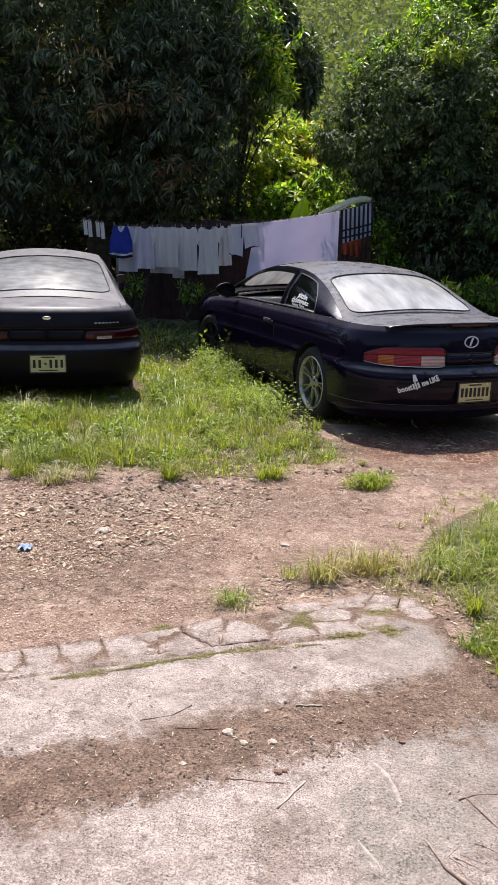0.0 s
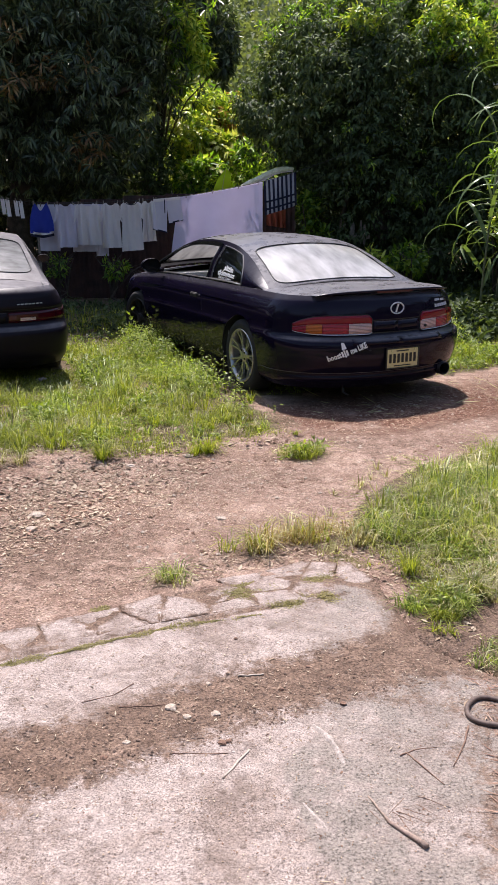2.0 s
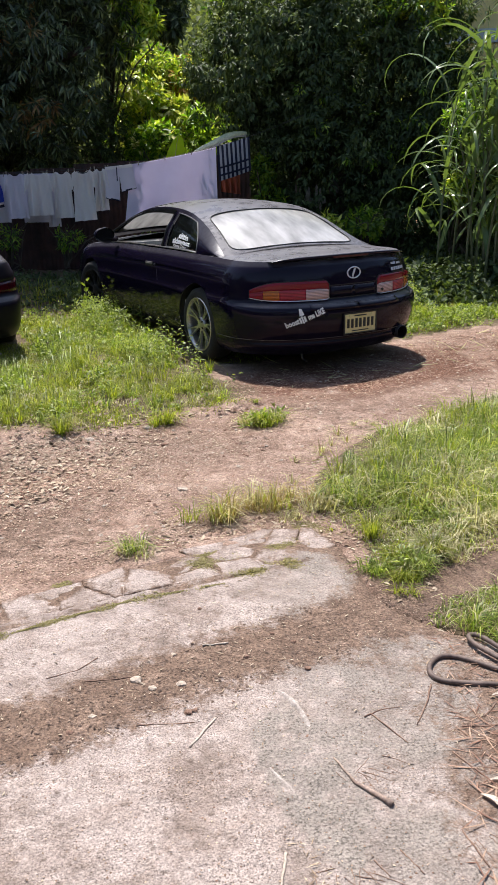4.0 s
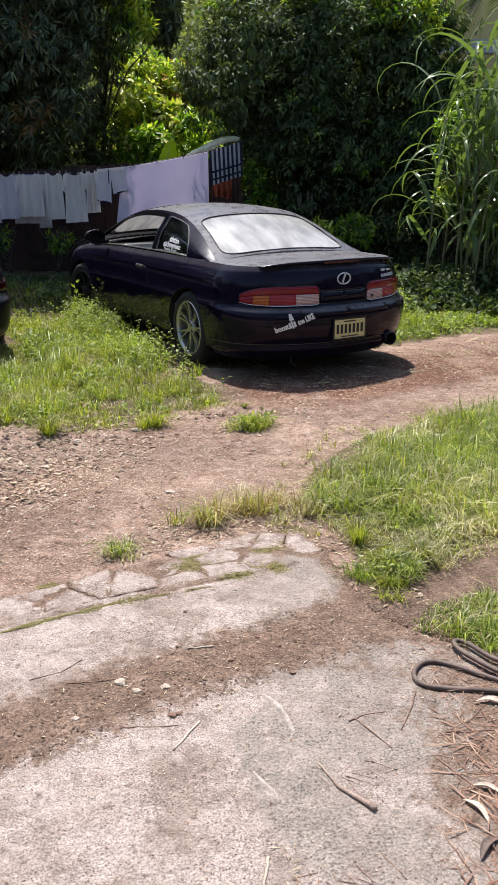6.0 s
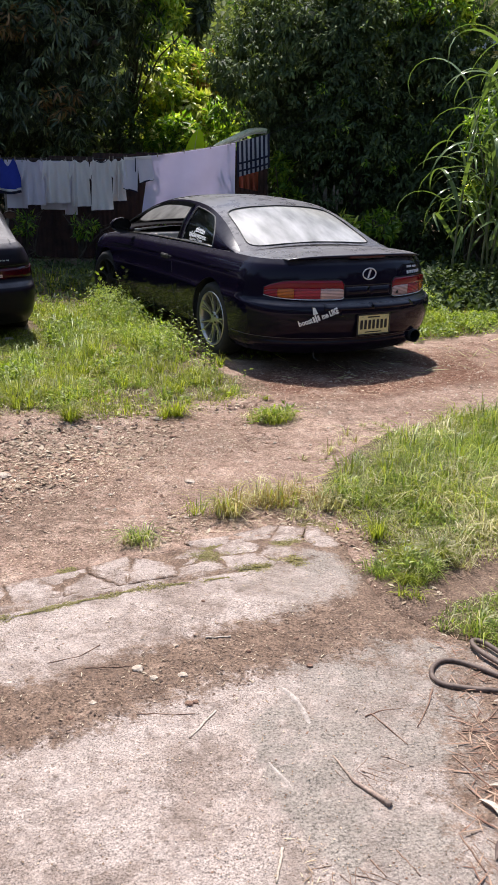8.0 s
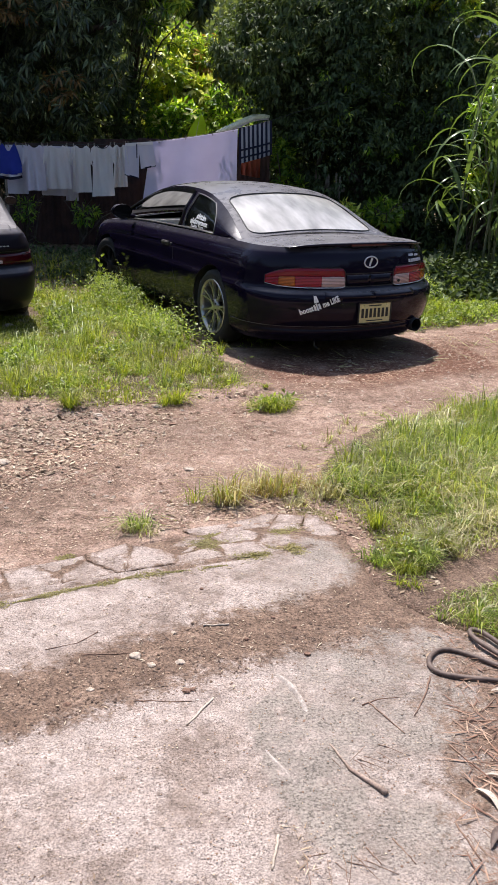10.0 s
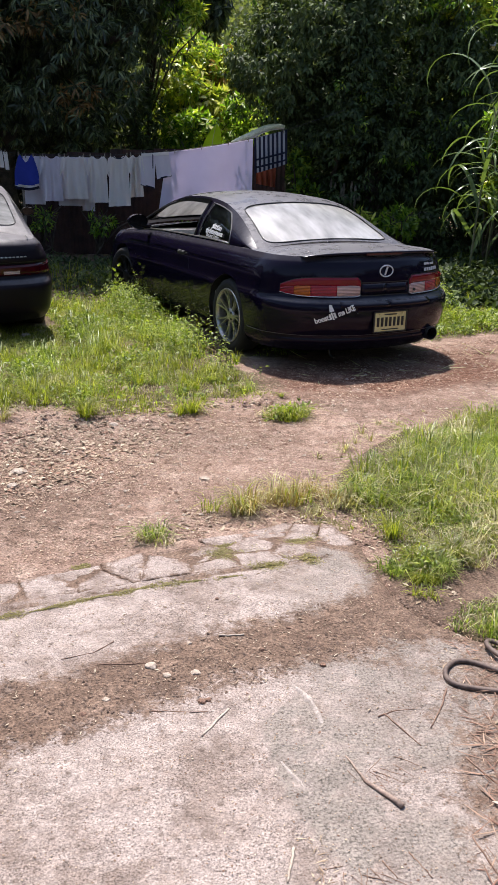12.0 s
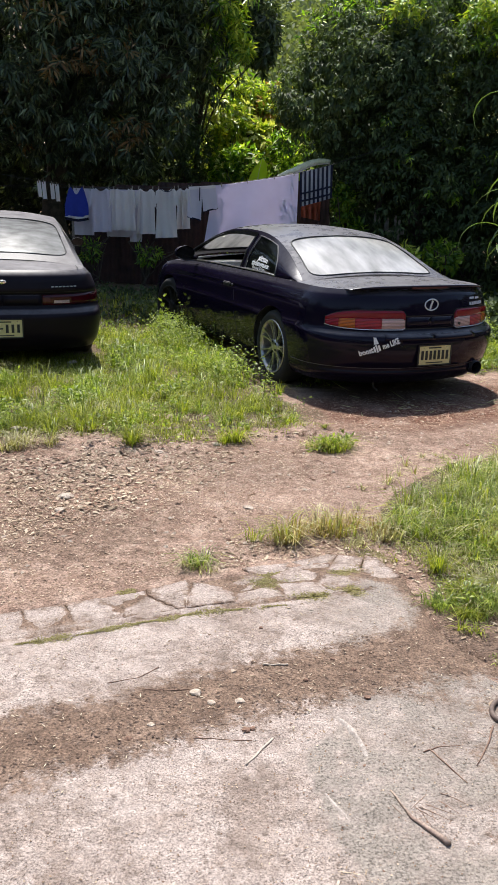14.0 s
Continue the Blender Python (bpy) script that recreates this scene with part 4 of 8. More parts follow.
for k, (x, y, z, rx, rz, mt) in enumerate([(1.85, 12.6, 0.62, 0.24, 0.24, YELLOW), (2.45, 12.8, 0.72, 0.27, 0.25, SUNNY), (1.05, 14.3, 1.5, 0.16, 0.3, SUNNY), (1.15, 14.2, 0.9, 0.25, 0.4, SUNNY), (3.0, 13.2, 0.5, 0.6, 0.5, GLOSSY), (4.0, 13.0, 0.9, 0.7, 0.8, GLOSSY), (1.6, 13.2, 0.35, 0.5, 0.35, GLOSSY), (3.9, 12.6, 1.7, 0.55, 0.5, GLOSSY), (4.6, 12.4, 2.1, 0.5, 0.5, SUNNY), (3.72, 12.1, 2.05, 0.28, 0.45, SUNNY), (3.6, 12.0, 1.25, 0.16, 0.22, YELLOW)]):
    shrub("leafy bush at the foot of the round tree", (x, y, z * 0.5), [((x, y, z), (rx, 0.3, rz))], int(60 + 240 * rx * rz), 9, 0.13, 0.05, mt, 60 + k, "bush", category="bush", sag=0.2)


def banana(at, n, h, seed, tilt=0.0):
    """Banana plant: sheathed stem and broad arching leaves with a midrib."""
    r = np.random.default_rng(seed)
    t = thing("banana_plant", "banana plant with broad bright-green leaves", "banana plant", pose(*at))
    part("stem", tube([(0, 0, -0.05), (0.03, 0, h * 0.5), (0.02, 0.02, h)], [0.10, 0.085, 0.05], 12), CULM, t, smooth=True)
    for k in range(n):
        a = 2 * math.pi * k / n + r.uniform(-0.3, 0.3)
        L, W, rise = r.uniform(1.1, 1.5), r.uniform(0.30, 0.38), r.uniform(0.5, 1.1)
        rows = []
        for f in np.linspace(0, 1, 12):
            d = L * f
            z = h + rise * d - 0.75 * d * d
            w = W * math.sin(math.pi * min(1, 0.12 + 0.86 * f)) ** 0.6 * (0.15 if f < 0.12 else 1)
            rows.append([(d * 0.8, s * w * 0.5, z - abs(s) * w * 0.16 + 0.01 * math.sin(31 * f + s)) for s in (-1, -0.5, 0, 0.5, 1)])
        part("leaf", moved(grid(rows), Matrix.Rotation(a, 4, "Z")), BANANA, t, smooth=True)
    return t


bp = banana((-0.50, 16.15, 0), 5, 0.9, 1)
rows = []
for f in np.linspace(0, 1, 16):
    w = 0.20 * math.sin(math.pi * min(1.0, 0.10 + 0.84 * f ** 0.9)) ** 0.55
    mid = (0.02 + 0.15 * f * f, 0.02 - 0.16 * f ** 3, 0.88 + 1.40 * f - 0.10 * f ** 4)
    rows.append([(mid[0] + s * w * (0.9 if s > 0 else 1.05) + 0.008 * math.sin(47 * f + 3 * s), mid[1] + 0.09 * abs(s), mid[2] - 0.10 * abs(s) * f) for s in (-1, -0.66, -0.33, 0, 0.33, 0.66, 1)])
leaf = part("leaf", grid(rows), BANANA, bp, "upright broad bright-green leaf", True)
part("midrib", tube([tuple(np.array(q[3]) - np.array((0, 0.006, 0))) for q in rows], [0.016 - 0.0009 * k for k in range(16)], 6), STEM, leaf, smooth=True)
banana((0.15, 18.4, 0), 7, 1.9, 2)
# dry banana leaf lying over the fence corner
b = thing("fallen_log", "pale broken banana trunk lying over the fence", "log", pose(0, 13.95, 0))
part("blade", grid([[(-0.03 + 0.80 * f, s * 0.06 + 0.05 * f, 1.80 + 0.50 * f - 0.22 * f * f + 0.010 * math.cos(9 * f) - abs(s) * 0.085 * (1 - 0.6 * f)) for s in (-1, 0, 1)] for f in np.linspace(0, 1, 14)]), STRAW, b, smooth=True)
part("stump", tube([(-0.05 + 0.83 * f, 0.05 * f, 1.80 + 0.51 * f - 0.22 * f * f + 0.010 * math.cos(9 * f)) for f in np.linspace(0, 1, 10)], [0.030, 0.036, 0.040, 0.043, 0.046, 0.048, 0.048, 0.045, 0.040, 0.020], 12), STEM, b, smooth=True)


def cane_clump(at, seed, stalks, tall):
    """Cane-like grass: upright stalks with long arching blades, each blade its own part."""
    r = np.random.default_rng(seed)
    t = thing("cane_grass", "tall cane grass clump with long arching glossy leaves", "grass clump", pose(*at))
    kinds = []
    for L, bend in ((1.5, 1.0), (1.4, 1.35), (1.1, 0.75), (1.75, 1.15)):
        rows = []
        for f in np.linspace(0, 1, 13):
            ang = radians(72) - bend * f * 1.9 * (0.35 + f)
            if rows:
                px, pz = px + L / 12 * math.cos(ang), pz + L / 12 * math.sin(ang)
            else:
                px, pz = 0.0, 0.0
            w = 0.072 * (1 - f) ** 0.55 * min(1, 0.45 + 3 * f)
            rows.append([(px, -w / 2, pz + w * 0.18), (px, 0, pz), (px, w / 2, pz + w * 0.18)])
        kinds.append(mesh_of("blade", *grid(rows), REED, True))
    for s in range(stalks):
        x, y = r.normal(0, 0.42), r.normal(0, 0.35)
        H = tall * r.uniform(0.7, 1.0)
        lean = r.normal(0, 0.10, 2)
        path = [(x + lean[0] * H * f * f, y + lean[1] * H * f * f, -0.03 + H * f) for f in np.linspace(0, 1, 6)]
        part("stalk", tube(path, [0.016, 0.015, 0.014, 0.012, 0.009, 0.004], 7), CULM, t, smooth=True)
        for k in range(11):
            f = 0.2 + 0.8 * k / 10
            p = Vector(path[0]).lerp(Vector(path[-1]), f)
            ob = new("blade", kinds[int(r.integers(0, 4))])
            ob.parent = t
            sc = r.uniform(0.7, 1.1)
            ob.matrix_local = Matrix.Translation((x + lean[0] * H * f * f, y + lean[1] * H * f * f, H * f)) @ Matrix.Rotation(r.uniform(0, 2 * math.pi), 4, "Z") @ Matrix.Rotation(r.normal(0, 0.2), 4, "X") @ Matrix.Diagonal((sc, sc * 1.1, sc, 1))
    return t


cane_clump((4.05, 11.1, 0), 5, 21, 3.1)
cane_clump((4.7, 11.4, 0), 6, 17, 3.3)
cane_clump((5.8, 11.2, 0), 7, 8, 2.6)


def palm(at, h, seed):
    """Palm: ringed trunk and feathered fronds."""
    r = np.random.default_rng(seed)
    t = thing("palm_tree", "palm with dark hanging fronds", "palm tree", pose(*at))
    part("trunk", tube([(0.1 * math.sin(2 * f), 0, -0.05 + h * f) for f in np.linspace(0, 1, 10)], [0.2 - 0.06 * f for f in np.linspace(0, 1, 10)], 12), BARK, t, smooth=True)
    for k in range(13):
        a, L, rise = 2 * math.pi * k / 13 + r.uniform(-0.2, 0.2), r.uniform(1.9, 2.5), r.uniform(0.0, 0.9)
        rib = [(f * L * 0.9, 0, h + rise * f * L * 0.6 - 0.55 * (f * L) ** 2 * 0.6) for f in np.linspace(0, 1, 10)]
        shapes = [tube(rib, [0.02 - 0.0018 * i for i in range(10)], 6)]
        V, F = [], []
        for f in np.linspace(0.12, 0.99, 34):
            p = Vector(rib[int(f * 9)]).lerp(Vector(rib[min(int(f * 9) + 1, 9)]), f * 9 - int(f * 9))
            for s in (-1, 1):
                l = 0.55 * math.sin(math.pi * (0.1 + 0.85 * f)) ** 0.5
                q = p + Vector((0.25 * l, s * l * 0.75, -0.55 * l))
                o = len(V)
                V += [tuple(p + Vector((-0.014, 0, 0))), tuple(p + Vector((0.014, 0, 0))), tuple(p.lerp(q, 0.5) + Vector((0.018, 0, 0.06 * l))), tuple(q)]
                F += [(o, o + 1, o + 2), (o, o + 2, o + 3)]
        shapes.append((V, F))
        part("frond", moved(join(*shapes), Matrix.Rotation(a, 4, "Z")), MANGO, t)
    return t


palm((6.4, 16.6, 0), 5.2, 3)

# wooded hillside far behind
hx, hy = np.meshgrid(np.linspace(-90, 90, 91), np.linspace(26, 150, 63))
hz = np.maximum(0, (hy - 27)) * 0.34 + 3.5 * (fractal(hx, hy, 0.05, 3, 80) - 0.5) * smooth(27, 45, hy) - 0.2
hill = lattice("hillside", hx, hy, hz, np.ones((62, 90), bool), (0 * hx, 0 * hx + 1), EARTH)
tagged(hill, "wooded green hillside rising behind the yard", "hillside", kind="structure")
r = np.random.default_rng(90)
n = 2700
wx, wy = r.uniform(-12, 15, n), 28 + 62 * r.random(n) ** 1.3
wz = np.maximum(0, (wy - 27)) * 0.34
crown_r = r.uniform(0.5, 1.5, n) * (0.7 + wy / 70)
C = np.stack([wx, wy, wz + crown_r * 0.5], 1)
k = np.repeat(np.arange(n), 50)
d = unit(r.normal(size=(len(k), 3)) + np.array([0, -0.3, 0.5]))
base = C[k] + d * crown_r[k][:, None] * r.uniform(0.6, 1.0, len(k))[:, None]
way = unit(d * 0.4 + r.normal(size=(len(k), 3)))
ob = new("woodland", leaf_cloud("woodland", base, way, d + r.normal(0, 0.5, d.shape), 0.17 * crown_r[k] * r.uniform(0.7, 1.5, len(k)), 0.13 * crown_r[k], WOODS))
tagged(ob, "sunlit woods covering the hillside", "woods", kind="stuff")

# thicket closing the yard behind the fence; unseen foliage around the camera darkens reflections
def thicket(label, lo, hi, n, mat, seed, L=0.24):
    r = np.random.default_rng(seed)
    P = r.uniform(lo, hi, (n, 3))
    P[:, 2] = lo[2] + (hi[2] - lo[2]) * r.random(n) * (0.6 + 0.8 * fractal(P[:, 0], P[:, 1], 0.6, 2, 7))
    out = unit(r.normal(size=(n, 3)) + np.array([0, -0.3, 0.4]))
    ob = new("thicket", leaf_cloud("thicket", *rosettes(P, out, r, 8, L, L * 0.36, 0.4), mat))
    return tagged(ob, label, "undergrowth", kind="stuff")


thicket("dark undergrowth behind the mango trees", (-13, 19.0, 0), (-2.4, 22.0, 3.4), 3600, MANGO, 101)
thicket("shaded undergrowth in the garden gap", (-2.4, 20.5, 0), (2.0, 25.0, 2.6), 2600, GLOSSY, 102)
thicket("dark undergrowth behind the round tree", (1.2, 16.2, 0), (9.5, 18.4, 2.6), 2600, GLOSSY, 103)
thicket("unseen dark foliage behind the viewer, added for reflections", (-16, -11, 0), (16, -8, 4.5), 2600, MANGO, 104, 0.5)
thicket("unseen dark foliage beside the yard, added for reflections", (-15, -8, 0), (-12.5, 16, 5), 2200, MANGO, 105, 0.5)
thicket("unseen dark foliage beside the yard, added for reflections", (11.5, -8, 0), (14, 16, 5), 2200, MANGO, 106, 0.5)
# ---- fence, washing line, houses ----
def corrugated(x0, x1, y, z0, z1, mat, parent, name="sheet"):
    w, xs = [], np.linspace(x0, x1, int((x1 - x0) / 0.0127) + 1)
    rows = [[(x, y + 0.009 * math.sin(2 * math.pi * x / 0.076) + 0.002, z) for x in xs] for z in (z0, z0 + (z1 - z0) * 0.5, z1)]
    back = [[(x, yy + 0.0015, z) for x, yy, z in row] for row in rows]
    part(name, join(grid(rows), grid(back)), mat, parent, smooth=True)


fence = thing("zinc_fence", "rusty red-brown corrugated metal fence behind washing", "fence", pose(0, 14.25, 0))
r = np.random.default_rng(3)
for k in range(6):
    x = -3.4 + 0.70 * k
    corrugated(x, x + 0.72, 0.012 * (k % 2), 0.02, 1.60 + 0.035 * k + r.uniform(-0.02, 0.02), RUST, fence)
for k in range(5):
    part("post", box_shape(-3.45 + 1.05 * k, 0.03, -0.1, -3.38 + 1.05 * k, 0.10, 1.50 + 0.035 * k, 0.006), PICKET, fence)
part("rail", box_shape(-3.45, 0.032, 1.25, 0.8, 0.075, 1.33, 0.006), PICKET, fence)

pickets = thing("picket_fence", "weathered grey picket fence beside the bushes", "fence", pose(0, 14.75, 0))
for k in range(15):
    x = 0.86 + 0.085 * k
    h = 1.15 + 0.12 * r.random()
    part("picket", moved(join(box_shape(-0.02, 0, -0.05, 0.02, 0.014, h, 0.003), ([(-0.02, 0, h), (0.02, 0, h), (0, 0, h + 0.05), (-0.02, 0.014, h), (0.02, 0.014, h), (0, 0.014, h + 0.05)], [(0, 1, 2), (5, 4, 3), (0, 2, 5, 3), (1, 4, 5, 2)])), Matrix.Translation((x, 0, 0)) @ Matrix.Rotation(r.normal(0, 0.02), 4, "Y")), PICKET, pickets)
for z in (0.35, 0.95):
    part("rail", box_shape(0.8, 0.016, z, 2.15, 0.05, z + 0.07, 0.005), PICKET, pickets)

LINE_Y = 13.3
line_z = spline([-5.2, -3.7, -3.2, -2.6, -1.9, -1.45, -1.0, -0.4, 0.25, 0.8, 1.6], [1.85, 1.64, 1.58, 1.575, 1.59, 1.62, 1.66, 1.75, 1.875, 2.02, 2.3])
line = thing("washing_line", "thin sagging washing line tied between the trees", "washing line", pose(0, LINE_Y, 0))
part("cord", tube([(x, 0, line_z(x)) for x in np.linspace(-5.2, 1.6, 60)], 0.004, 6), BLACK, line, smooth=True)


def peg(x, z, parent):
    part("peg", join(box_shape(x - 0.006, -0.012, z - 0.035, x + 0.006, -0.004, z + 0.025, 0.002), box_shape(x - 0.006, 0.004, z - 0.035, x + 0.006, 0.012, z + 0.025, 0.002)), PICKET, parent)


def cloth_piece(outline, folds, depth, seed, nx=28, nz=22, y=0.0):
    """Hanging cloth: outline(u, v) gives x, z; u across, v down; folds deepen towards the hem. Two skins make its thickness."""
    r = np.random.default_rng(seed)
    ph, fr = r.uniform(0, 6, 4), folds * r.uniform(0.8, 1.2, 4)
    rows = []
    for v in np.linspace(0, 1, nz):
        row = []
        for u in np.linspace(0, 1, nx):
            x, z = outline(u, v)
            d = sum(math.sin(2 * math.pi * fr[i] * u + ph[i] + 1.3 * v * (i - 1)) / (i + 1) for i in range(4))
            row.append((x, y + depth * (0.25 + 0.75 * v) * d * 0.5, z))
        rows.append(row)
    back = [[(x, yy + 0.003, z) for x, yy, z in row] for row in rows]
    return join(grid(rows), grid(back))


def shirt(label, x0, x1, drop, mat, seed, y=0.0, sleeves=True, hem=None):
    """T-shirt pegged by its hem or shoulders, with sleeves and a collar edge."""
    t = thing("t_shirt", label, "t-shirt", pose(0, LINE_Y, 0), group="shirts on the line")
    w = x1 - x0

    def body(u, v):
        a, b = x0 + 0.034, x1 - 0.034
        x = a + (b - a) * u + (u - 0.5) * 0.045 * v * v
        neck = 0.05 * max(0.0, 1 - ((u - 0.5) / 0.24) ** 2) * (1 - v) ** 4
        return x, line_z(x) - 0.004 - 0.05 * abs(2 * u - 1) ** 2 * (1 - v) ** 3 - neck - drop * v
    part("body", cloth_piece(body, 2.6, 0.085, seed, y=y), mat, t, smooth=True)
    if sleeves:
        for s in (0, 1):
            def slv(u, v, s=s):
                xa = x0 + 0.075 if s == 0 else x1 - 0.075
                xe = x0 - 0.012 if s == 0 else x1 + 0.012
                x = xa + (xe - xa) * u * (0.62 + 0.38 * v)
                return x, line_z(xa) - 0.012 - 0.04 * u - (0.15 + 0.11 * u) * v
            part("sleeve", cloth_piece(slv, 1.0, 0.02, seed + 3 + s, 8, 10, y - 0.045), mat, t, smooth=True)
    xm = (x0 + x1) / 2
    part("collar", tube([(xm + 0.085 * math.cos(a), y - 0.012, line_z(xm) - 0.012 - 0.045 * math.sin(a)) for a in np.linspace(0, math.pi, 10)], 0.006, 6), hem or mat, t, smooth=True)
    for x in (x0 + w * 0.16, x1 - w * 0.16):
        peg(x, line_z(x), t)
    return t


shirt("greyish-white t-shirt pegged on the line", -2.93, -2.58, 0.66, COTTON_GREY, 1, 0.02)
shirt("white t-shirt pegged on the line", -2.62, -2.20, 0.63, COTTON, 2)
shirt("white t-shirt with creased sleeves on the line", -2.22, -1.90, 0.68, COTTON, 3, 0.012)
shirt("white t-shirt with a dark neck label", -1.92, -1.56, 0.74, COTTON, 4, -0.01, hem=CLOTH_NAVY)
shirt("plain white t-shirt on the line", -1.60, -1.36, 0.62, COTTON, 5, 0.015)
t = thing("vest", "blue vest with white hem pegged on the line", "vest", pose(0, LINE_Y, 0))
part("body", cloth_piece(lambda u, v: (-3.135 + (2 * u - 1) * (0.095 + 0.085 * min(1, v * 1.6) ** 0.7), line_z(-3.2) - 0.01 - 0.44 * v - 0.11 * math.sin(math.pi * u) ** 2 * (1 - v) ** 2), 1.6, 0.05, 11), CLOTH_BLUE, t, smooth=True)
part("hem", cloth_piece(lambda u, v: (-3.318 + 0.366 * u, line_z(-3.2) - 0.42 - 0.035 * v - 0.03 * math.sin(math.pi * u)), 1.6, 0.05, 11, 20, 3, -0.008), COTTON, t, "white trim", True)
part("hem", cloth_piece(lambda u, v: (-3.315 + 0.36 * u, line_z(-3.2) - 0.456 - 0.04 * v - 0.03 * math.sin(math.pi * u)), 1.6, 0.05, 11, 20, 3, -0.004), CLOTH_NAVY, t, "navy band", True)
for x in (-3.24, -3.02):
    peg(x, line_z(x), t)
for k, (a, b2, top, bot) in enumerate(((-3.24, -2.92, 1.12, 0.84), (-2.72, -2.28, 1.0, 0.83), (-2.36, -2.16, 0.92, 0.76))):
    t = thing("towel", "pale cloth on a second line behind", "towel", pose(0, LINE_Y + 0.25, 0), group="cloths behind")
    part("cloth", cloth_piece(lambda u, v: (a + (b2 - a) * u, 1.55 * (1 - v) + bot * v), 1.5, 0.03, 20 + k), COTTON_GREY, t, smooth=True)
    peg(a + 0.05, 1.55, t)
    peg(b2 - 0.05, 1.55, t)
part("cord", tube([(x, 0.25, 1.555) for x in np.linspace(-5.2, -1.6, 12)], 0.004, 6), BLACK, line)
for k in range(4):
    x = -3.74 + 0.075 * k + 0.05 * (k > 1)
    t = thing("sock", "small white sock pegged on the line", "sock", pose(0, LINE_Y, 0), group="socks on the line")
    part("body", cloth_piece(lambda u, v: (x + 0.06 * u + 0.02 * v, line_z(x) - (0.24 + 0.02 * (k % 2)) * v), 0.7, 0.012, 30 + k, 6, 10), COTTON, t, smooth=True)
    peg(x + 0.03, line_z(x), t)
t = thing("shorts", "white shorts with navy trim pegged on the line", "shorts", pose(0, LINE_Y, 0))
for s in (0, 1):
    xa, xb = (-1.40, -1.19) if s == 0 else (-1.21, -0.99)
    part("leg", cloth_piece(lambda u, v: (xa + (xb - xa) * u + (0.04 if s else -0.015) * v, line_z(xa) - 0.004 - (0.44 - 0.07 * s) * v - 0.05 * u * v * (1 - 2 * s)), 1.2, 0.03, 50 + s, 14, 16, -0.02), COTTON_GREY, t, smooth=True)
    part("trim", cloth_piece(lambda u, v: (xa + (xb - xa) * u + (0.04 if s else -0.015), line_z(xa) - (0.43 - 0.07 * s) - 0.05 * u * (1 - 2 * s) - 0.022 * v), 1.2, 0.03, 50 + s, 14, 3, -0.026), CLOTH_NAVY, t, "navy hem", True)
part("waistband", cloth_piece(lambda u, v: (-1.40 + 0.41 * u, line_z(-1.4 + 0.41 * u) - 0.045 * v), 1.5, 0.01, 55, 14, 3, -0.028), COTTON, t, smooth=True)
part("drawstring", cloth_piece(lambda u, v: (-1.235 + 0.014 * u, line_z(-1.23) - 0.02 - 0.2 * v), 0.5, 0.01, 56, 3, 8, -0.04), CLOTH_NAVY, t)
for x in (-1.36, -1.03):
    peg(x, line_z(x), t)
t = thing("bed_sheet", "pale lilac bed sheet hanging from the line", "bed sheet", pose(0, LINE_Y, 0))
bot = spline([0, 0.5, 1], [0.77, 0.92, 1.07])
part("cloth", cloth_piece(lambda u, v: (-1.16 * (1 - u) * 1.0 + 0.27 * u + (0.14 * (1 - v)) * (1 - u), (line_z(-1.02 + 1.27 * u) - 0.004) * (1 - v) + bot(u) * v), 1.6, 0.07, 61, 60, 34, 0.03), SHEET, t, smooth=True)
part("hem", cloth_piece(lambda u, v: (-1.16 + 1.43 * u, bot(u) + 0.035 - 0.036 * v), 1.6, 0.07, 61, 40, 3, 0.024), SHEET, t, smooth=True)
for x in (-0.9, -0.5, -0.1, 0.2):
    peg(x, line_z(x), t)
t = thing("striped_towel", "navy and white striped towel pegged on the line", "towel", pose(0, LINE_Y, 0))
n = 15
for k in range(n):
    xa, xb = 0.285 + 0.49 * k / n, 0.285 + 0.49 * (k + 1) / n
    part("stripe", cloth_piece(lambda u, v: (xa + (xb - xa) * u + 0.02 * v, line_z(xa + (xb - xa) * u) - 0.004 - (0.50 - 0.02 * k / n) * v), 0.3, 0.012, 70, 5, 14), (CLOTH_NAVY if k % 2 == 0 else CLOTH_GREY), t, smooth=True)
for v0 in (0.30, 0.41):
    part("band", cloth_piece(lambda u, v: (0.285 + 0.49 * u + 0.014, line_z(0.285 + 0.49 * u) - v0 - 0.028 * v), 0.8, 0.012, 71, 16, 3, -0.012), CLOTH_NAVY, t, smooth=True)
for x in (0.33, 0.72):
    peg(x, line_z(x), t)
t = thing("red_cloth", "rust-red cloth hanging below the towel", "cloth", pose(0, LINE_Y + 0.35, 0))
part("cloth", cloth_piece(lambda u, v: (0.34 + 0.30 * u, 1.46 - (0.24 + 0.05 * u) * v), 3.0, 0.07, 75), CLOTH_RED, t, smooth=True)


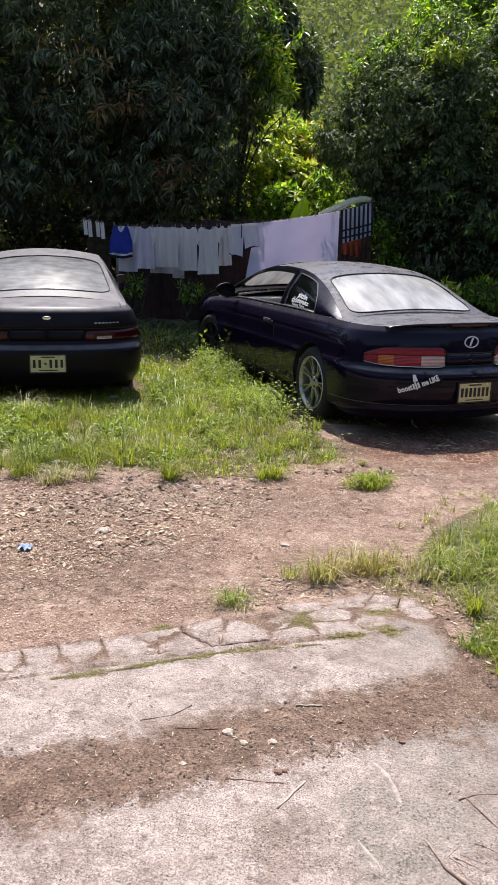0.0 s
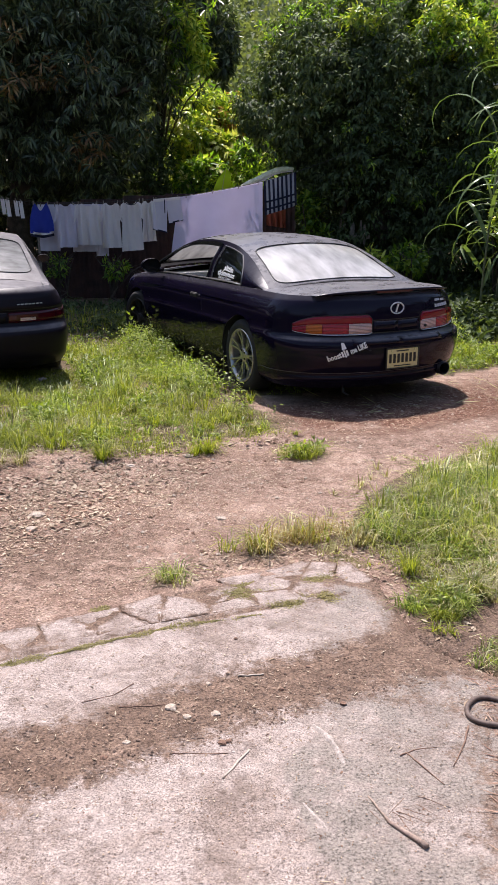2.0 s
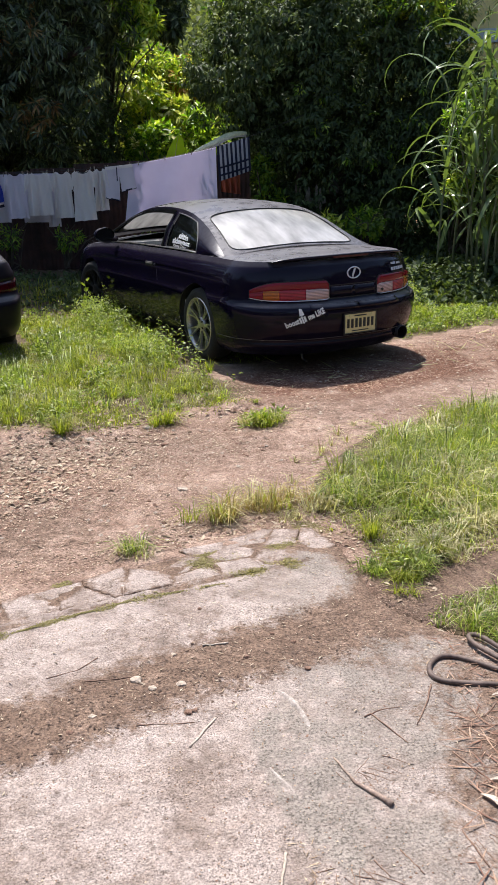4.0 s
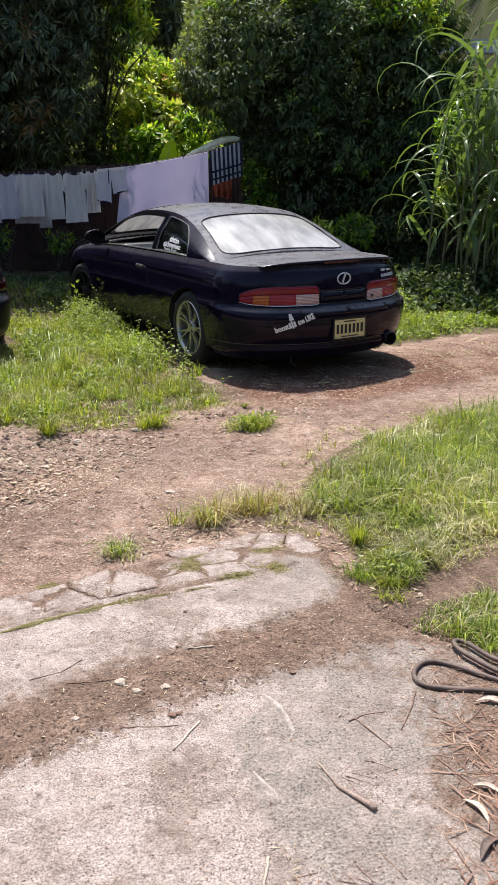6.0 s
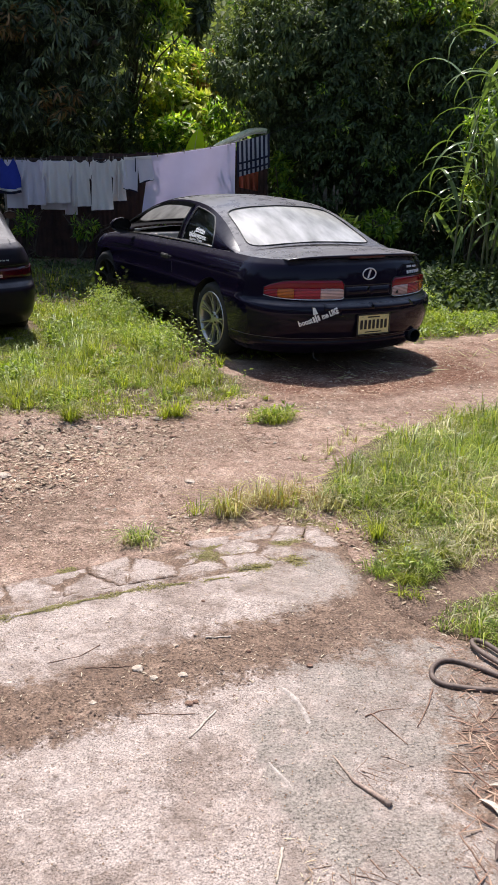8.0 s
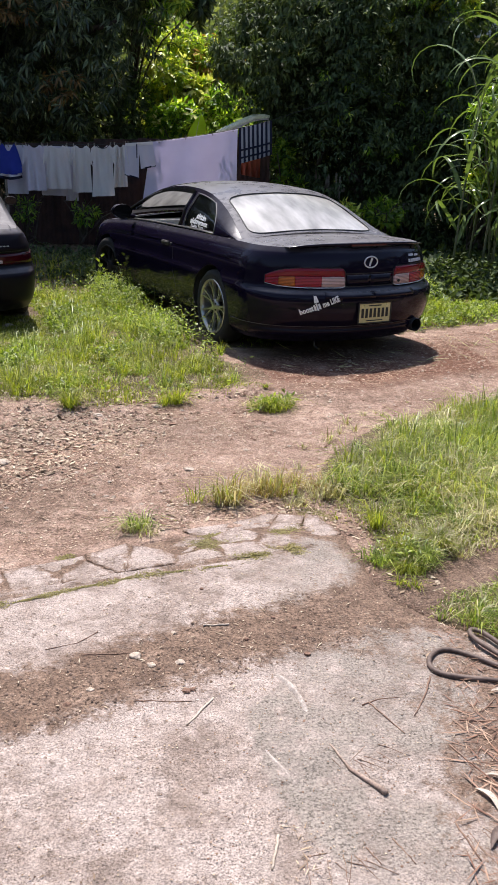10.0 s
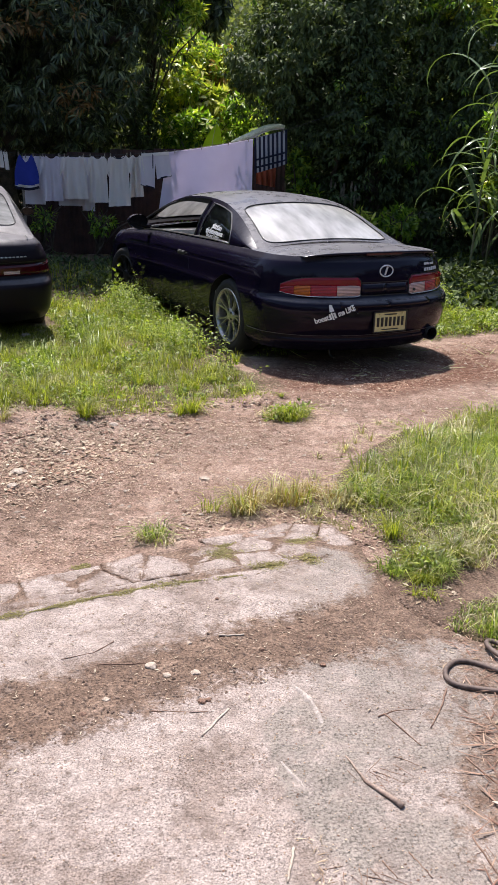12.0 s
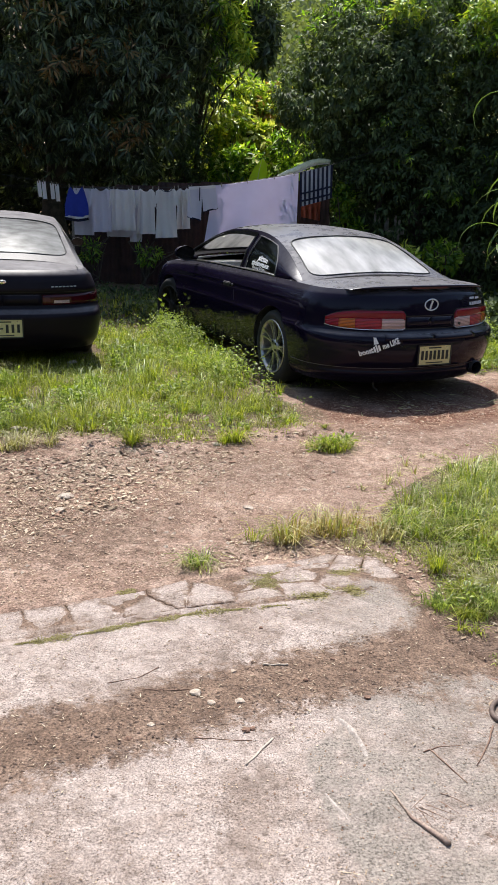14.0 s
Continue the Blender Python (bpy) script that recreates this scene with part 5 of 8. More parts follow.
def pierced(xs, zs, openings, thick):
    """One wall sheet with thickness and openings through it."""
    solid = {(i, j) for i in range(len(xs) - 1) for j in range(len(zs) - 1) if not any(o[0] <= xs[i] < o[1] and o[2] <= zs[j] < o[3] for o in openings)}
    nz = len(zs)
    V = [(x, y, z) for y in (0, thick) for x in xs for z in zs]
    at = lambda i, j, s: s * len(xs) * nz + i * nz + j
    F = []
    for i, j in solid:
        F.append((at(i, j, 0), at(i + 1, j, 0), at(i + 1, j + 1, 0), at(i, j + 1, 0)))
        F.append((at(i, j + 1, 1), at(i + 1, j + 1, 1), at(i + 1, j, 1), at(i, j, 1)))
        for (di, dj), (a, b) in {(-1, 0): ((0, 1), (0, 0)), (1, 0): ((1, 0), (1, 1)), (0, -1): ((0, 0), (1, 0)), (0, 1): ((1, 1), (0, 1))}.items():
            if (i + di, j + dj) not in solid:
                F.append((at(i + a[0], j + a[1], 0), at(i + a[0], j + a[1], 1), at(i + b[0], j + b[1], 1), at(i + b[0], j + b[1], 0)))
    return V, F


def house(name, label, m, w, d, h, roof_h, wall, roof, openings):
    """Small house: walls with window openings, sills, panes and a pitched roof with eaves."""
    t = thing(name, label, "house", m)
    xs = sorted({0.0, w, *[v for o in openings for v in (o[0], o[1])]})
    zs = sorted({0.0, h, *[v for o in openings for v in (o[2], o[3])]})
    part("front_wall", pierced(xs, zs, openings, 0.18), wall, t)
    part("side_wall", box_shape(0.001, 0.18, 0, 0.18, d, h), wall, t)
    part("side_wall", box_shape(w - 0.18, 0.18, 0, w - 0.001, d, h), wall, t)
    part("back_wall", box_shape(0, d, 0, w, d + 0.18, h), wall, t)
    e = 0.45
    for s in (0, 1):
        ya, yb = (-e, d / 2) if s == 0 else (d / 2, d + e)
        za, zb = (h - 0.05, h + roof_h) if s == 0 else (h + roof_h, h - 0.05)
        part("roof", ([(-e, ya, za), (w + e, ya, za), (w + e, yb, zb), (-e, yb, zb), (-e, ya, za + 0.12), (w + e, ya, za + 0.12), (w + e, yb, zb + 0.12), (-e, yb, zb + 0.12)],
                      [(3, 2, 1, 0), (4, 5, 6, 7), (0, 1, 5, 4), (1, 2, 6, 5), (2, 3, 7, 6), (3, 0, 4, 7)]), roof, t)
    part("fascia", box_shape(-e, -e - 0.03, h - 0.12, w + e, -e, h + 0.09), WALL_PALE, t, "white eaves board")
    for o in openings:
        win = part("window", join(box_shape(o[0], 0.05, o[2], o[0] + 0.06, 0.12, o[3]), box_shape(o[1] - 0.06, 0.05, o[2], o[1], 0.12, o[3]), box_shape(o[0], 0.05, o[3] - 0.06, o[1], 0.12, o[3]), box_shape(o[0], 0.05, o[2], o[1], 0.12, o[2] + 0.06)), WALL_PALE, t)
        part("pane", box_shape(o[0] + 0.06, 0.08, o[2] + 0.06, o[1] - 0.06, 0.09, o[3] - 0.06), GLASS_TINT, win)
        part("sill", box_shape(o[0] - 0.05, -0.06, o[2] - 0.07, o[1] + 0.05, 0.05, o[2] - 0.002), WALL_PALE, win)
    return t


house("hill_house", "small grey-roofed house on the wooded hillside", pose(0.6, 62, 10.6, 0, 0, -14), 7, 6, 2.7, 1.5, WALL_PALE, ROOF_GREY, [(1, 2.2, 0.9, 2.1), (4, 5.2, 0.9, 2.1)])
hs = house("house", "cream-rendered two-storey house with a pale band", pose(5.75, 21.0, 0, 0, 0, -8), 8, 7, 7.2, 1.8, WALL_CREAM, ROOF_GREY, [(3.2, 4.6, 1.0, 2.2), (3.2, 4.6, 4.9, 6.2)])
part("string_course", box_shape(-0.03, -0.06, 4.15, 8.03, -0.002, 4.45, 0.01), WALL_PALE, hs, "pale blue-grey string course")
# ---- cars ----
class Shell:
    """Painted lower body: a plan outline with a height profile. Car frame: x right, y ahead, z up; rear bumper at y = 0."""

    def __init__(self, W, length, rear_d, front_d, n_rear, n_front, top, waist, rear_prof, side_prof, sill):
        self.W, self.sill = W, sill
        pts = []
        for k in range(19):
            t = math.radians(5 * k)
            pts.append((W * math.sin(t) ** (2 / n_rear), rear_d * (1 - math.cos(t) ** (2 / n_rear))))
        y0, y1 = rear_d, length - front_d
        n = int((y1 - y0) / 0.028)
        for k in range(1, n):
            pts.append((W, y0 + (y1 - y0) * k / n))
        for k in range(19):
            t = math.radians(90 - 5 * k)
            pts.append((W * math.sin(t) ** (2 / n_front), y1 + front_d * math.cos(t) ** (2 / n_front)))
        P = np.array(pts)
        P[:, 0] *= np.array([waist(y) for y in P[:, 1]])
        self.P = P
        T = np.gradient(P, axis=0)
        N = np.stack([-T[:, 1], T[:, 0]], 1)
        N /= np.linalg.norm(N, axis=1)[:, None] + 1e-9
        N[0], N[-1] = (0, 1), (0, -1)
        self.N = N
        self.top = np.array([top(y) for y in P[:, 1]])
        self.rear = np.clip(1 - (P[:, 1] - rear_d * 0.35) / (rear_d * 0.6), 0, 1)
        self.rp, self.sp = np.array(rear_prof), np.array(side_prof)

    def at(self, k, z, off=0.0, sign=1):
        """Point at outline place k (a float) and height z, off metres outwards; sign -1: left side."""
        i = min(int(k), len(self.P) - 2)
        f = k - i
        p = self.P[i] * (1 - f) + self.P[i + 1] * f
        n = self.N[i] * (1 - f) + self.N[i + 1] * f
        top = self.top[i] * (1 - f) + self.top[i + 1] * f
        w = self.rear[i] * (1 - f) + self.rear[i + 1] * f
        q = self.sill + (z - self.sill) / (top - self.sill) * 1.0
        v = (z - self.sill) / (top - self.sill)
        inset = w * np.interp(v, self.rp[:, 0], self.rp[:, 1]) + (1 - w) * np.interp(v, self.sp[:, 0], self.sp[:, 1])
        x, y = p + n * (inset - off)
        return (sign * max(x, 0.0), y, z)

    def k_of_x(self, x):
        half = 18
        return float(np.interp(x, self.P[:half + 1, 0], np.arange(half + 1)))

    def k_of_y(self, y):
        a, b = 18, len(self.P) - 19
        return float(np.interp(y, self.P[a:b + 1, 1], np.arange(a, b + 1)))

    def patch(self, k0, k1, z0, z1, off, sign=1, nk=10, nz=4, thick=0.0, bend=None):
        """A piece of skin between two outline places and heights, with turned-in edges."""
        rows = []
        for z, o in [(z0, off - thick)] * bool(thick) + [(z0 + (z1 - z0) * j / nz, off) for j in range(nz + 1)] + [(z1, off - thick)] * bool(thick):
            row = [self.at(k0 + (k1 - k0) * i / nk, bend(k0 + (k1 - k0) * i / nk, z) if bend else z, o, sign) for i in range(nk + 1)]
            if thick:
                row = [self.at(k0, bend(k0, z) if bend else z, off - thick, sign)] + row + [self.at(k1, bend(k1, z) if bend else z, off - thick, sign)]
            rows.append(row)
        return grid(rows)

    def ribbon(self, pts, width, off, sign=1, across="z"):
        """A narrow strip along (y, z) places of the side."""
        a, b = [], []
        for i, (y, z) in enumerate(pts):
            y0, z0 = pts[max(i - 1, 0)]
            y1, z1 = pts[min(i + 1, len(pts) - 1)]
            d = Vector((y1 - y0, z1 - z0)).normalized() * width / 2
            a.append(self.at(self.k_of_y(y - d.y), z + d.x, off, sign))
            b.append(self.at(self.k_of_y(y + d.y), z - d.x, off, sign))
        return grid([a, b])


def shell_mesh(S, arches, rows):
    """Both flanks and the rear in one skin, wheel arches cut out."""
    out = []
    n = len(S.P)
    for sign in (1, -1):
        V, Z = [], []
        for k in range(n):
            col = []
            for v in rows:
                z = S.sill + v * (S.top[k] - S.sill)
                col.append(list(S.at(k, z, 0, sign)))
            V.append(col)
        inside = [[False] * len(rows) for _ in range(n)]
        for k in range(18, n - 18):
            for j in range(len(rows)):
                x, y, z = V[k][j]
                for (ay, az, ar) in arches:
                    if math.hypot(y - ay, z - az) < ar:
                        inside[k][j] = (ay, az, ar)
        F, keep = [], []
        m = len(rows)
        for k in range(n - 1):
            for j in range(m - 1):
                c = [(k, j), (k + 1, j), (k + 1, j + 1), (k, j + 1)]
                if all(inside[a][b] for a, b in c):
                    continue
                q = [a * m + b for a, b in c]
                F.append(q if sign > 0 else q[::-1])
        for k in range(n):
            for j in range(m):
                if inside[k][j]:
                    ay, az, ar = inside[k][j]
                    x, y, z = V[k][j]
                    d = math.hypot(y - ay, z - az) + 1e-9
                    z2, y2 = az + (z - az) / d * ar, ay + (y - ay) / d * ar
                    if z2 >= S.sill:
                        V[k][j] = list(S.at(S.k_of_y(y2), z2, 0, sign))
        out.append(([p for col in V for p in col], F))
    return join(*out)


def top_sheet(S, crown, y0, y1, drop=0.0, lift=0.0):
    """Bonnet or boot lid: spans the shell's top edges between two places along the car."""
    rows = []
    n = len(S.P)
    edge = [S.at(k, S.top[k], 0, 1) for k in range(n)]
    for x, y, z in edge:
        if y0 <= y <= y1:
            rows.append([(x * t, y, z - drop + crown(y) * (1 - t * t) * min(1, x / S.W) ** 2 + lift * (1 - abs(t) ** 6)) for t in np.linspace(-1, 1, 17)])
    return grid(rows)


def wheel(parent, m, R, rim, width, spokes, name="wheel", black_rim=False):
    """Tyre and alloy rim; local x points outwards."""
    w = thing(name, "", "", None)
    w.parent = parent
    w.matrix_local = m
    a, metal = width / 2, (BLACK if black_rim else ALLOY)
    tyre = lathe([(rim * 0.97, -a), (rim + 0.02, -a - 0.004), (R - 0.03, -a - 0.006), (R - 0.006, -a + 0.02), (R, -a + 0.045), (R, a - 0.045),
                  (R - 0.006, a - 0.02), (R - 0.03, a + 0.006), (rim + 0.02, a + 0.004), (rim * 0.97, a - 0.004)], 40)
    part("tyre", tyre, RUBBER, w, smooth=True)
    r = part("rim", lathe([(rim * 0.985, a - 0.002), (rim * 0.97, a + 0.006), (rim * 0.93, a + 0.002), (rim * 0.9, a - 0.03), (rim * 0.86, -a + 0.01)], 40), metal, w, "black front-wheel rim" if black_rim else "silver alloy rim", True)
    for k in range(spokes):
        base = 2 * math.pi * k / spokes
        for da in (-0.16, 0.16):
            r0, r1 = 0.052, rim * 0.94
            b0, b1 = base + da * 0.35, base + da
            rows = []
            for f in np.linspace(0, 1, 7):
                rr = r0 + (r1 - r0) * f
                an = b0 + (b1 - b0) * f
                hw = 0.009 - 0.002 * f + 0.005 * (f > 0.9)
                x = a - 0.022 + 0.022 * f - 0.012 * math.sin(math.pi * f)
                c, s = math.cos(an), math.sin(an)
                rows.append([(x - 0.02, c * rr - s * hw, s * rr + c * hw), (x, c * rr - s * hw * 0.75, s * rr + c * hw * 0.75),
                             (x, c * rr + s * hw * 0.75, s * rr - c * hw * 0.75), (x - 0.02, c * rr + s * hw, s * rr - c * hw)])
            part("spoke", grid(rows), metal, w)
    part("hub", lathe([(0.062, a - 0.045), (0.062, a - 0.024), (0.05, a - 0.018), (0.03, a - 0.012), (0.0, a - 0.012)], 20), metal, w, smooth=True)
    for k in range(5):
        t = 2 * math.pi * (k + 0.5) / 5
        part("lug_nut", moved(lathe([(0.009, a - 0.03), (0.009, a - 0.012), (0.0, a - 0.011)], 6), Matrix.Translation((0, 0.045 * math.cos(t), 0.045 * math.sin(t)))), BLACK, w)
    part("brake_disc", lathe([(0.14, -0.02), (0.14, 0.0), (0.05, 0.002)], 24), BLACK, w)
    return w


def number_plate(parent, y, z, count, dash=None, tilt=0.0):
    """Yellow plate with dark bars in place of its characters."""
    m = Matrix.Translation((0, y, z)) @ Matrix.Rotation(radians(tilt), 4, "X")
    p = part("number_plate", moved(box_shape(-0.1525, -0.006, -0.076, 0.1525, 0.004, 0.076, 0.002), m), PLATE_Y, parent, "yellow number plate with dark characters")
    for k in range(count):
        x = -0.118 + 0.236 * k / (count - 1)
        h = 0.006 if k == dash else 0.036
        part("plate_character", moved(box_shape(x - 0.0115, -0.0085, -h, x + 0.0115, -0.0055, h), m), PLATE_INK, p)
    part("plate_caption", moved(box_shape(-0.06, -0.008, 0.053, 0.06, -0.0055, 0.063), m), PLATE_INK, p)
    part("plate_caption", moved(box_shape(-0.08, -0.008, -0.064, 0.08, -0.0055, -0.056), m), PLATE_INK, p)
    surround = join(box_shape(-0.162, -0.010, 0.074, 0.162, -0.002, 0.084), box_shape(-0.162, -0.010, -0.084, 0.162, -0.002, -0.074),
                 box_shape(-0.162, -0.010, -0.084, -0.150, -0.002, 0.084), box_shape(0.150, -0.010, -0.084, 0.162, -0.002, 0.084))
    part("plate_frame", moved(surround, m), BLACK, p)
    for sx in (-0.11, 0.11):
        part("screw", moved(lathe([(0.0, -0.009), (0.006, -0.009), (0.006, -0.005)], 8), m @ Matrix.Translation((sx, 0, 0.062)) @ Matrix.Rotation(radians(90), 4, "Z") @ Matrix.Diagonal((1, 1, 1, 1))), CHROME, p)


class House:
    """Greenhouse: roof rail curves over the belt line."""

    def __init__(self, S, ys, xs, zs, crown):
        self.S, self.x, self.z, self.crown = S, spline(ys, xs), spline(ys, zs), crown
        self.y0, self.y1 = ys[0], ys[-1]

    def side(self, y, v, sign, off=0.0):
        k = self.S.k_of_y(y)
        i = int(round(k))
        bx, by, bz = self.S.at(k, self.S.top[i], 0, 1)
        rx, rz = self.x(y), self.z(y)
        bx = bx - 0.012
        bow = 0.03 * math.sin(math.pi * v)
        return (sign * (bx + (rx - bx) * v + bow + off), y, bz + (rz - bz) * v)

    def top(self, y, t, off=0.0):
        return (self.x(y) * t, y, self.z(y) + self.crown * (1 - t * t) + off)


def side_glazing(H, sign, cols, panes, v0, v1, parent, mat):
    """Side of the cabin: painted pillars and frames, openings where panes sit. cols: functions of v, from the rear to the front."""
    vs = [0.0, v0 * 0.6, v0] + [v0 + (v1 - v0) * k / 8 for k in range(1, 9)] + [v1 + (1 - v1) * 0.5, 1.0]
    for c in range(len(cols) - 1):
        nk = 12 if c in panes else 5
        pts = [[H.side(cols[c](v) + (cols[c + 1](v) - cols[c](v)) * i / nk, v, sign) for i in range(nk + 1)] for v in vs]
        V, F = grid(pts)
        if c in panes:
            low, high = [f for q, f in enumerate(F) if q // nk < 2], [f for q, f in enumerate(F) if q // nk >= 10]
            cut = (nk + 1) * 3
            part("window_sill", (V[:cut], low), mat, parent, smooth=True)
            top = (nk + 1) * 10
            part("roof_rail", (V[top:], [tuple(i - top for i in f) for f in high]), mat, parent, smooth=True)
        else:
            part("pillar", (V, F), mat, parent, smooth=True)
        if panes.get(c):
            gp = [[H.side(cols[c](v) + (cols[c + 1](v) - cols[c](v)) * i / nk, v, sign, -0.006) for i in range(nk + 1)] for v in vs[2:11]]
            part("side_window", grid(gp), panes[c], parent, "dark tinted side window", True)
            # bright trim round the pane
            ring = [H.side(cols[c](v), v, sign, 0.004) for v in vs[2:11]] + [H.side(cols[c](v1) + (cols[c + 1](v1) - cols[c](v1)) * i / 6, v1, sign, 0.004) for i in range(1, 6)]
            ring += [H.side(cols[c + 1](v), v, sign, 0.004) for v in vs[2:11][::-1]] + [H.side(cols[c + 1](v0) + (cols[c](v0) - cols[c + 1](v0)) * i / 6, v0, sign, 0.004) for i in range(1, 6)]
            part("window_trim", tube(ring + ring[:1], 0.006, 6), BLACK if mat is PAINT_DARK else GROOVE, parent, smooth=True)


def roof_sheet(H, ys, holes, parent, mat, glass, tmax):
    """Roof with the rear and front panes set into it. ys: break lines from the rear: rim, pane, roof, pane, rim."""
    ts = [-1, -(1 + tmax) / 2] + list(np.linspace(-tmax, tmax, 21)) + [(1 + tmax) / 2, 1]
    y_all, tag = [], []
    for b in range(len(ys) - 1):
        steps = 14 if b in holes else 10
        for i in range(steps):
            y_all.append(ys[b] + (ys[b + 1] - ys[b]) * i / steps)
            tag.append(b)
    y_all.append(ys[-1])
    V, F = grid([[H.top(y, t) for t in ts] for y in y_all])
    nc = len(ts) - 1
    solid = [f for q, f in enumerate(F) if not (tag[q // nc] in holes and 2 <= q % nc < nc - 2)]
    part("roof", (V, solid), mat, parent, "roof and pillars greyed by dust and painted sky sheen", True)
    for b, (nm, gm) in holes.items():
        yy = np.linspace(ys[b], ys[b + 1], 15)
        part(nm, grid([[H.top(y, t, -0.004) for t in np.linspace(-tmax, tmax, 21)] for y in yy]), gm, parent, "dusty window glass with painted sky glare" if nm == "rear_window" else "", True)
        # painted surround with rounded corners, then the rubber seal
        yc, yh = (ys[b] + ys[b + 1]) / 2, (ys[b + 1] - ys[b]) / 2
        outer, inner, seal = [], [], []
        for a in np.linspace(0, 2 * math.pi, 97)[:-1]:
            c, s = math.cos(a), math.sin(a)
            u, v = math.copysign(abs(c) ** 0.28, c), math.copysign(abs(s) ** 0.28, s)
            g = max(abs(u), abs(v))
            outer.append(H.top(yc + yh * v / g, tmax * u / g, 0.001))
            inner.append(H.top(yc + yh * v * 0.985, tmax * u * 0.985, 0.0015))
            seal.append(H.top(yc + yh * v * 0.985, tmax * u * 0.985, 0.003))
        part("pane_surround", grid([outer, inner], True), mat, parent, smooth=True)
        part("window_seal", tube(seal + seal[:1], 0.006, 6), BLACK, parent, smooth=True)


def seat(parent, x, y, z, name="seat"):
    """Bucket seat with its backrest and headrest."""
    s = part(name, box_shape(x - 0.25, y - 0.25, z, x + 0.25, y + 0.28, z + 0.16, 0.05), TRIM_CLOTH, parent)
    m = Matrix.Translation((x, y - 0.25, z + 0.12)) @ Matrix.Rotation(radians(16), 4, "X")
    part("backrest", moved(box_shape(-0.25, -0.06, 0, 0.25, 0.06, 0.5, 0.05), m), TRIM_CLOTH, s)
    part("headrest", moved(box_shape(-0.13, -0.045, 0.53, 0.13, 0.045, 0.68, 0.035), m), TRIM_CLOTH, s)


def arch_linings(S, arches, parent):
    for ay, az, ar in arches:
        for sign in (1, -1):
            rows = []
            for a in range(-10, 195, 8):
                y, z = ay + ar * math.cos(radians(a)), max(az + ar * math.sin(radians(a)), S.sill)
                x = S.at(S.k_of_y(y), z, 0, 1)[0] - 0.004
                rows.append([(sign * xx, y, z) for xx in (x, x - 0.02, x - 0.32)])
            part("wheel_arch", grid(rows), BLACK, parent, smooth=True)


def coupe(m):
    """Dark navy two-door coupe seen from behind."""
    car = thing("coupe", "dark navy two-door coupe with dusty roof, parked on a dirt track", "car", m)
    waist = spline([-0.1, 0.6, 1.1, 1.9, 2.7, 3.6, 4.9], [1, 1.0, 1.0, 0.972, 0.97, 0.985, 1])
    top = spline([-0.1, 0.25, 0.8, 1.5, 2.4, 3.3, 4.2, 4.6, 4.9], [0.895, 0.895, 0.895, 0.89, 0.875, 0.86, 0.77, 0.70, 0.66])
    S = Shell(0.90, 4.80, 0.62, 0.85, 2.2, 2.3, top, waist,
              [(0, 0.10), (0.06, 0.045), (0.13, 0.012), (0.16, 0.022), (0.2, 0.0), (0.36, -0.035), (0.50, -0.035), (0.545, -0.02), (0.57, 0.035), (0.6, 0.045), (0.8, 0.05), (0.93, 0.075), (1, 0.12)],
              [(0, 0.07), (0.06, 0.03), (0.14, 0.012), (0.3, 0.0), (0.55, -0.004), (0.62, 0.012), (0.8, 0.03), (0.92, 0.065), (1, 0.115)], 0.165)
    arches = [(1.10, 0.315, 0.352), (3.77, 0.315, 0.352)]
    rows = [0, 0.03, 0.06, 0.1, 0.13, 0.145, 0.16, 0.2, 0.26, 0.32, 0.38, 0.44, 0.5, 0.53, 0.55, 0.57, 0.6, 0.64, 0.68, 0.72, 0.77, 0.82, 0.87, 0.92, 0.96, 1.0]
    part("body", shell_mesh(S, arches, rows), PAINT_NAVY, car, "glossy dark navy body panels", True)
    arch_linings(S, arches, car)
    part("underbody", join(box_shape(-0.5, 0.34, 0.17, 0.5, 4.4, 0.25, 0.02), box_shape(-0.80, 0.62, 0.175, 0.80, 3.9, 0.245, 0.02)), BLACK, car)
    deck = lambda y: 0.03 + 0.02 * min(max(y / 0.6, 0), 1)
    part("boot_lid", top_sheet(S, deck, -1, 1.02), PAINT_NAVY, car, "dark boot lid with dust and painted sky sheen", True)
    hood = spline([3.2, 3.6, 4.2, 4.85], [0.10, 0.09, 0.07, 0.02])
    part("bonnet", top_sheet(S, hood, 3.3, 6), PAINT_NAVY, car, smooth=True)
    H = House(S, [0.84, 1.08, 1.38, 1.7, 2.05, 2.4, 2.7, 3.0, 3.3, 3.58],
              [0.735, 0.675, 0.625, 0.595, 0.58, 0.58, 0.60, 0.645, 0.70, 0.76],
              [0.895, 1.003, 1.125, 1.21, 1.245, 1.245, 1.215, 1.135, 1.015, 0.88], 0.052)
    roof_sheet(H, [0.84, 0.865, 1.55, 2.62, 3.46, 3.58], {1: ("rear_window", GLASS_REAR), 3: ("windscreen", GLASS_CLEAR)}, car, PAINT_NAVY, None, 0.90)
    cols = [lambda v: 0.845, lambda v: 1.30 + 0.30 * v ** 3, lambda v: 2.00 - 0.08 * v, lambda v: 2.09 - 0.08 * v, lambda v: 3.36, lambda v: 3.56]
    for sign in (1, -1):
        side_glazing(H, sign, cols, {1: GLASS_TINT, 3: None}, 0.07, 0.90, car, PAINT_NAVY)
        rail = [H.side(cols[3](v), v, sign, 0.003) for v in (0.07, 0.5, 0.9)] + [H.side(y, 0.9, sign, 0.003) for y in np.linspace(2.05, 3.36, 9)] + [H.side(3.36, 0.07, sign, 0.003)]
        part("window_rubber", tube(rail, 0.011, 6), BLACK, car, smooth=True)
        part("belt_trim", tube([H.side(y, 0.05, sign, 0.006) for y in np.linspace(1.3, 3.36, 14)], 0.007, 6), ALLOY, car, "thin bright window trim", True)
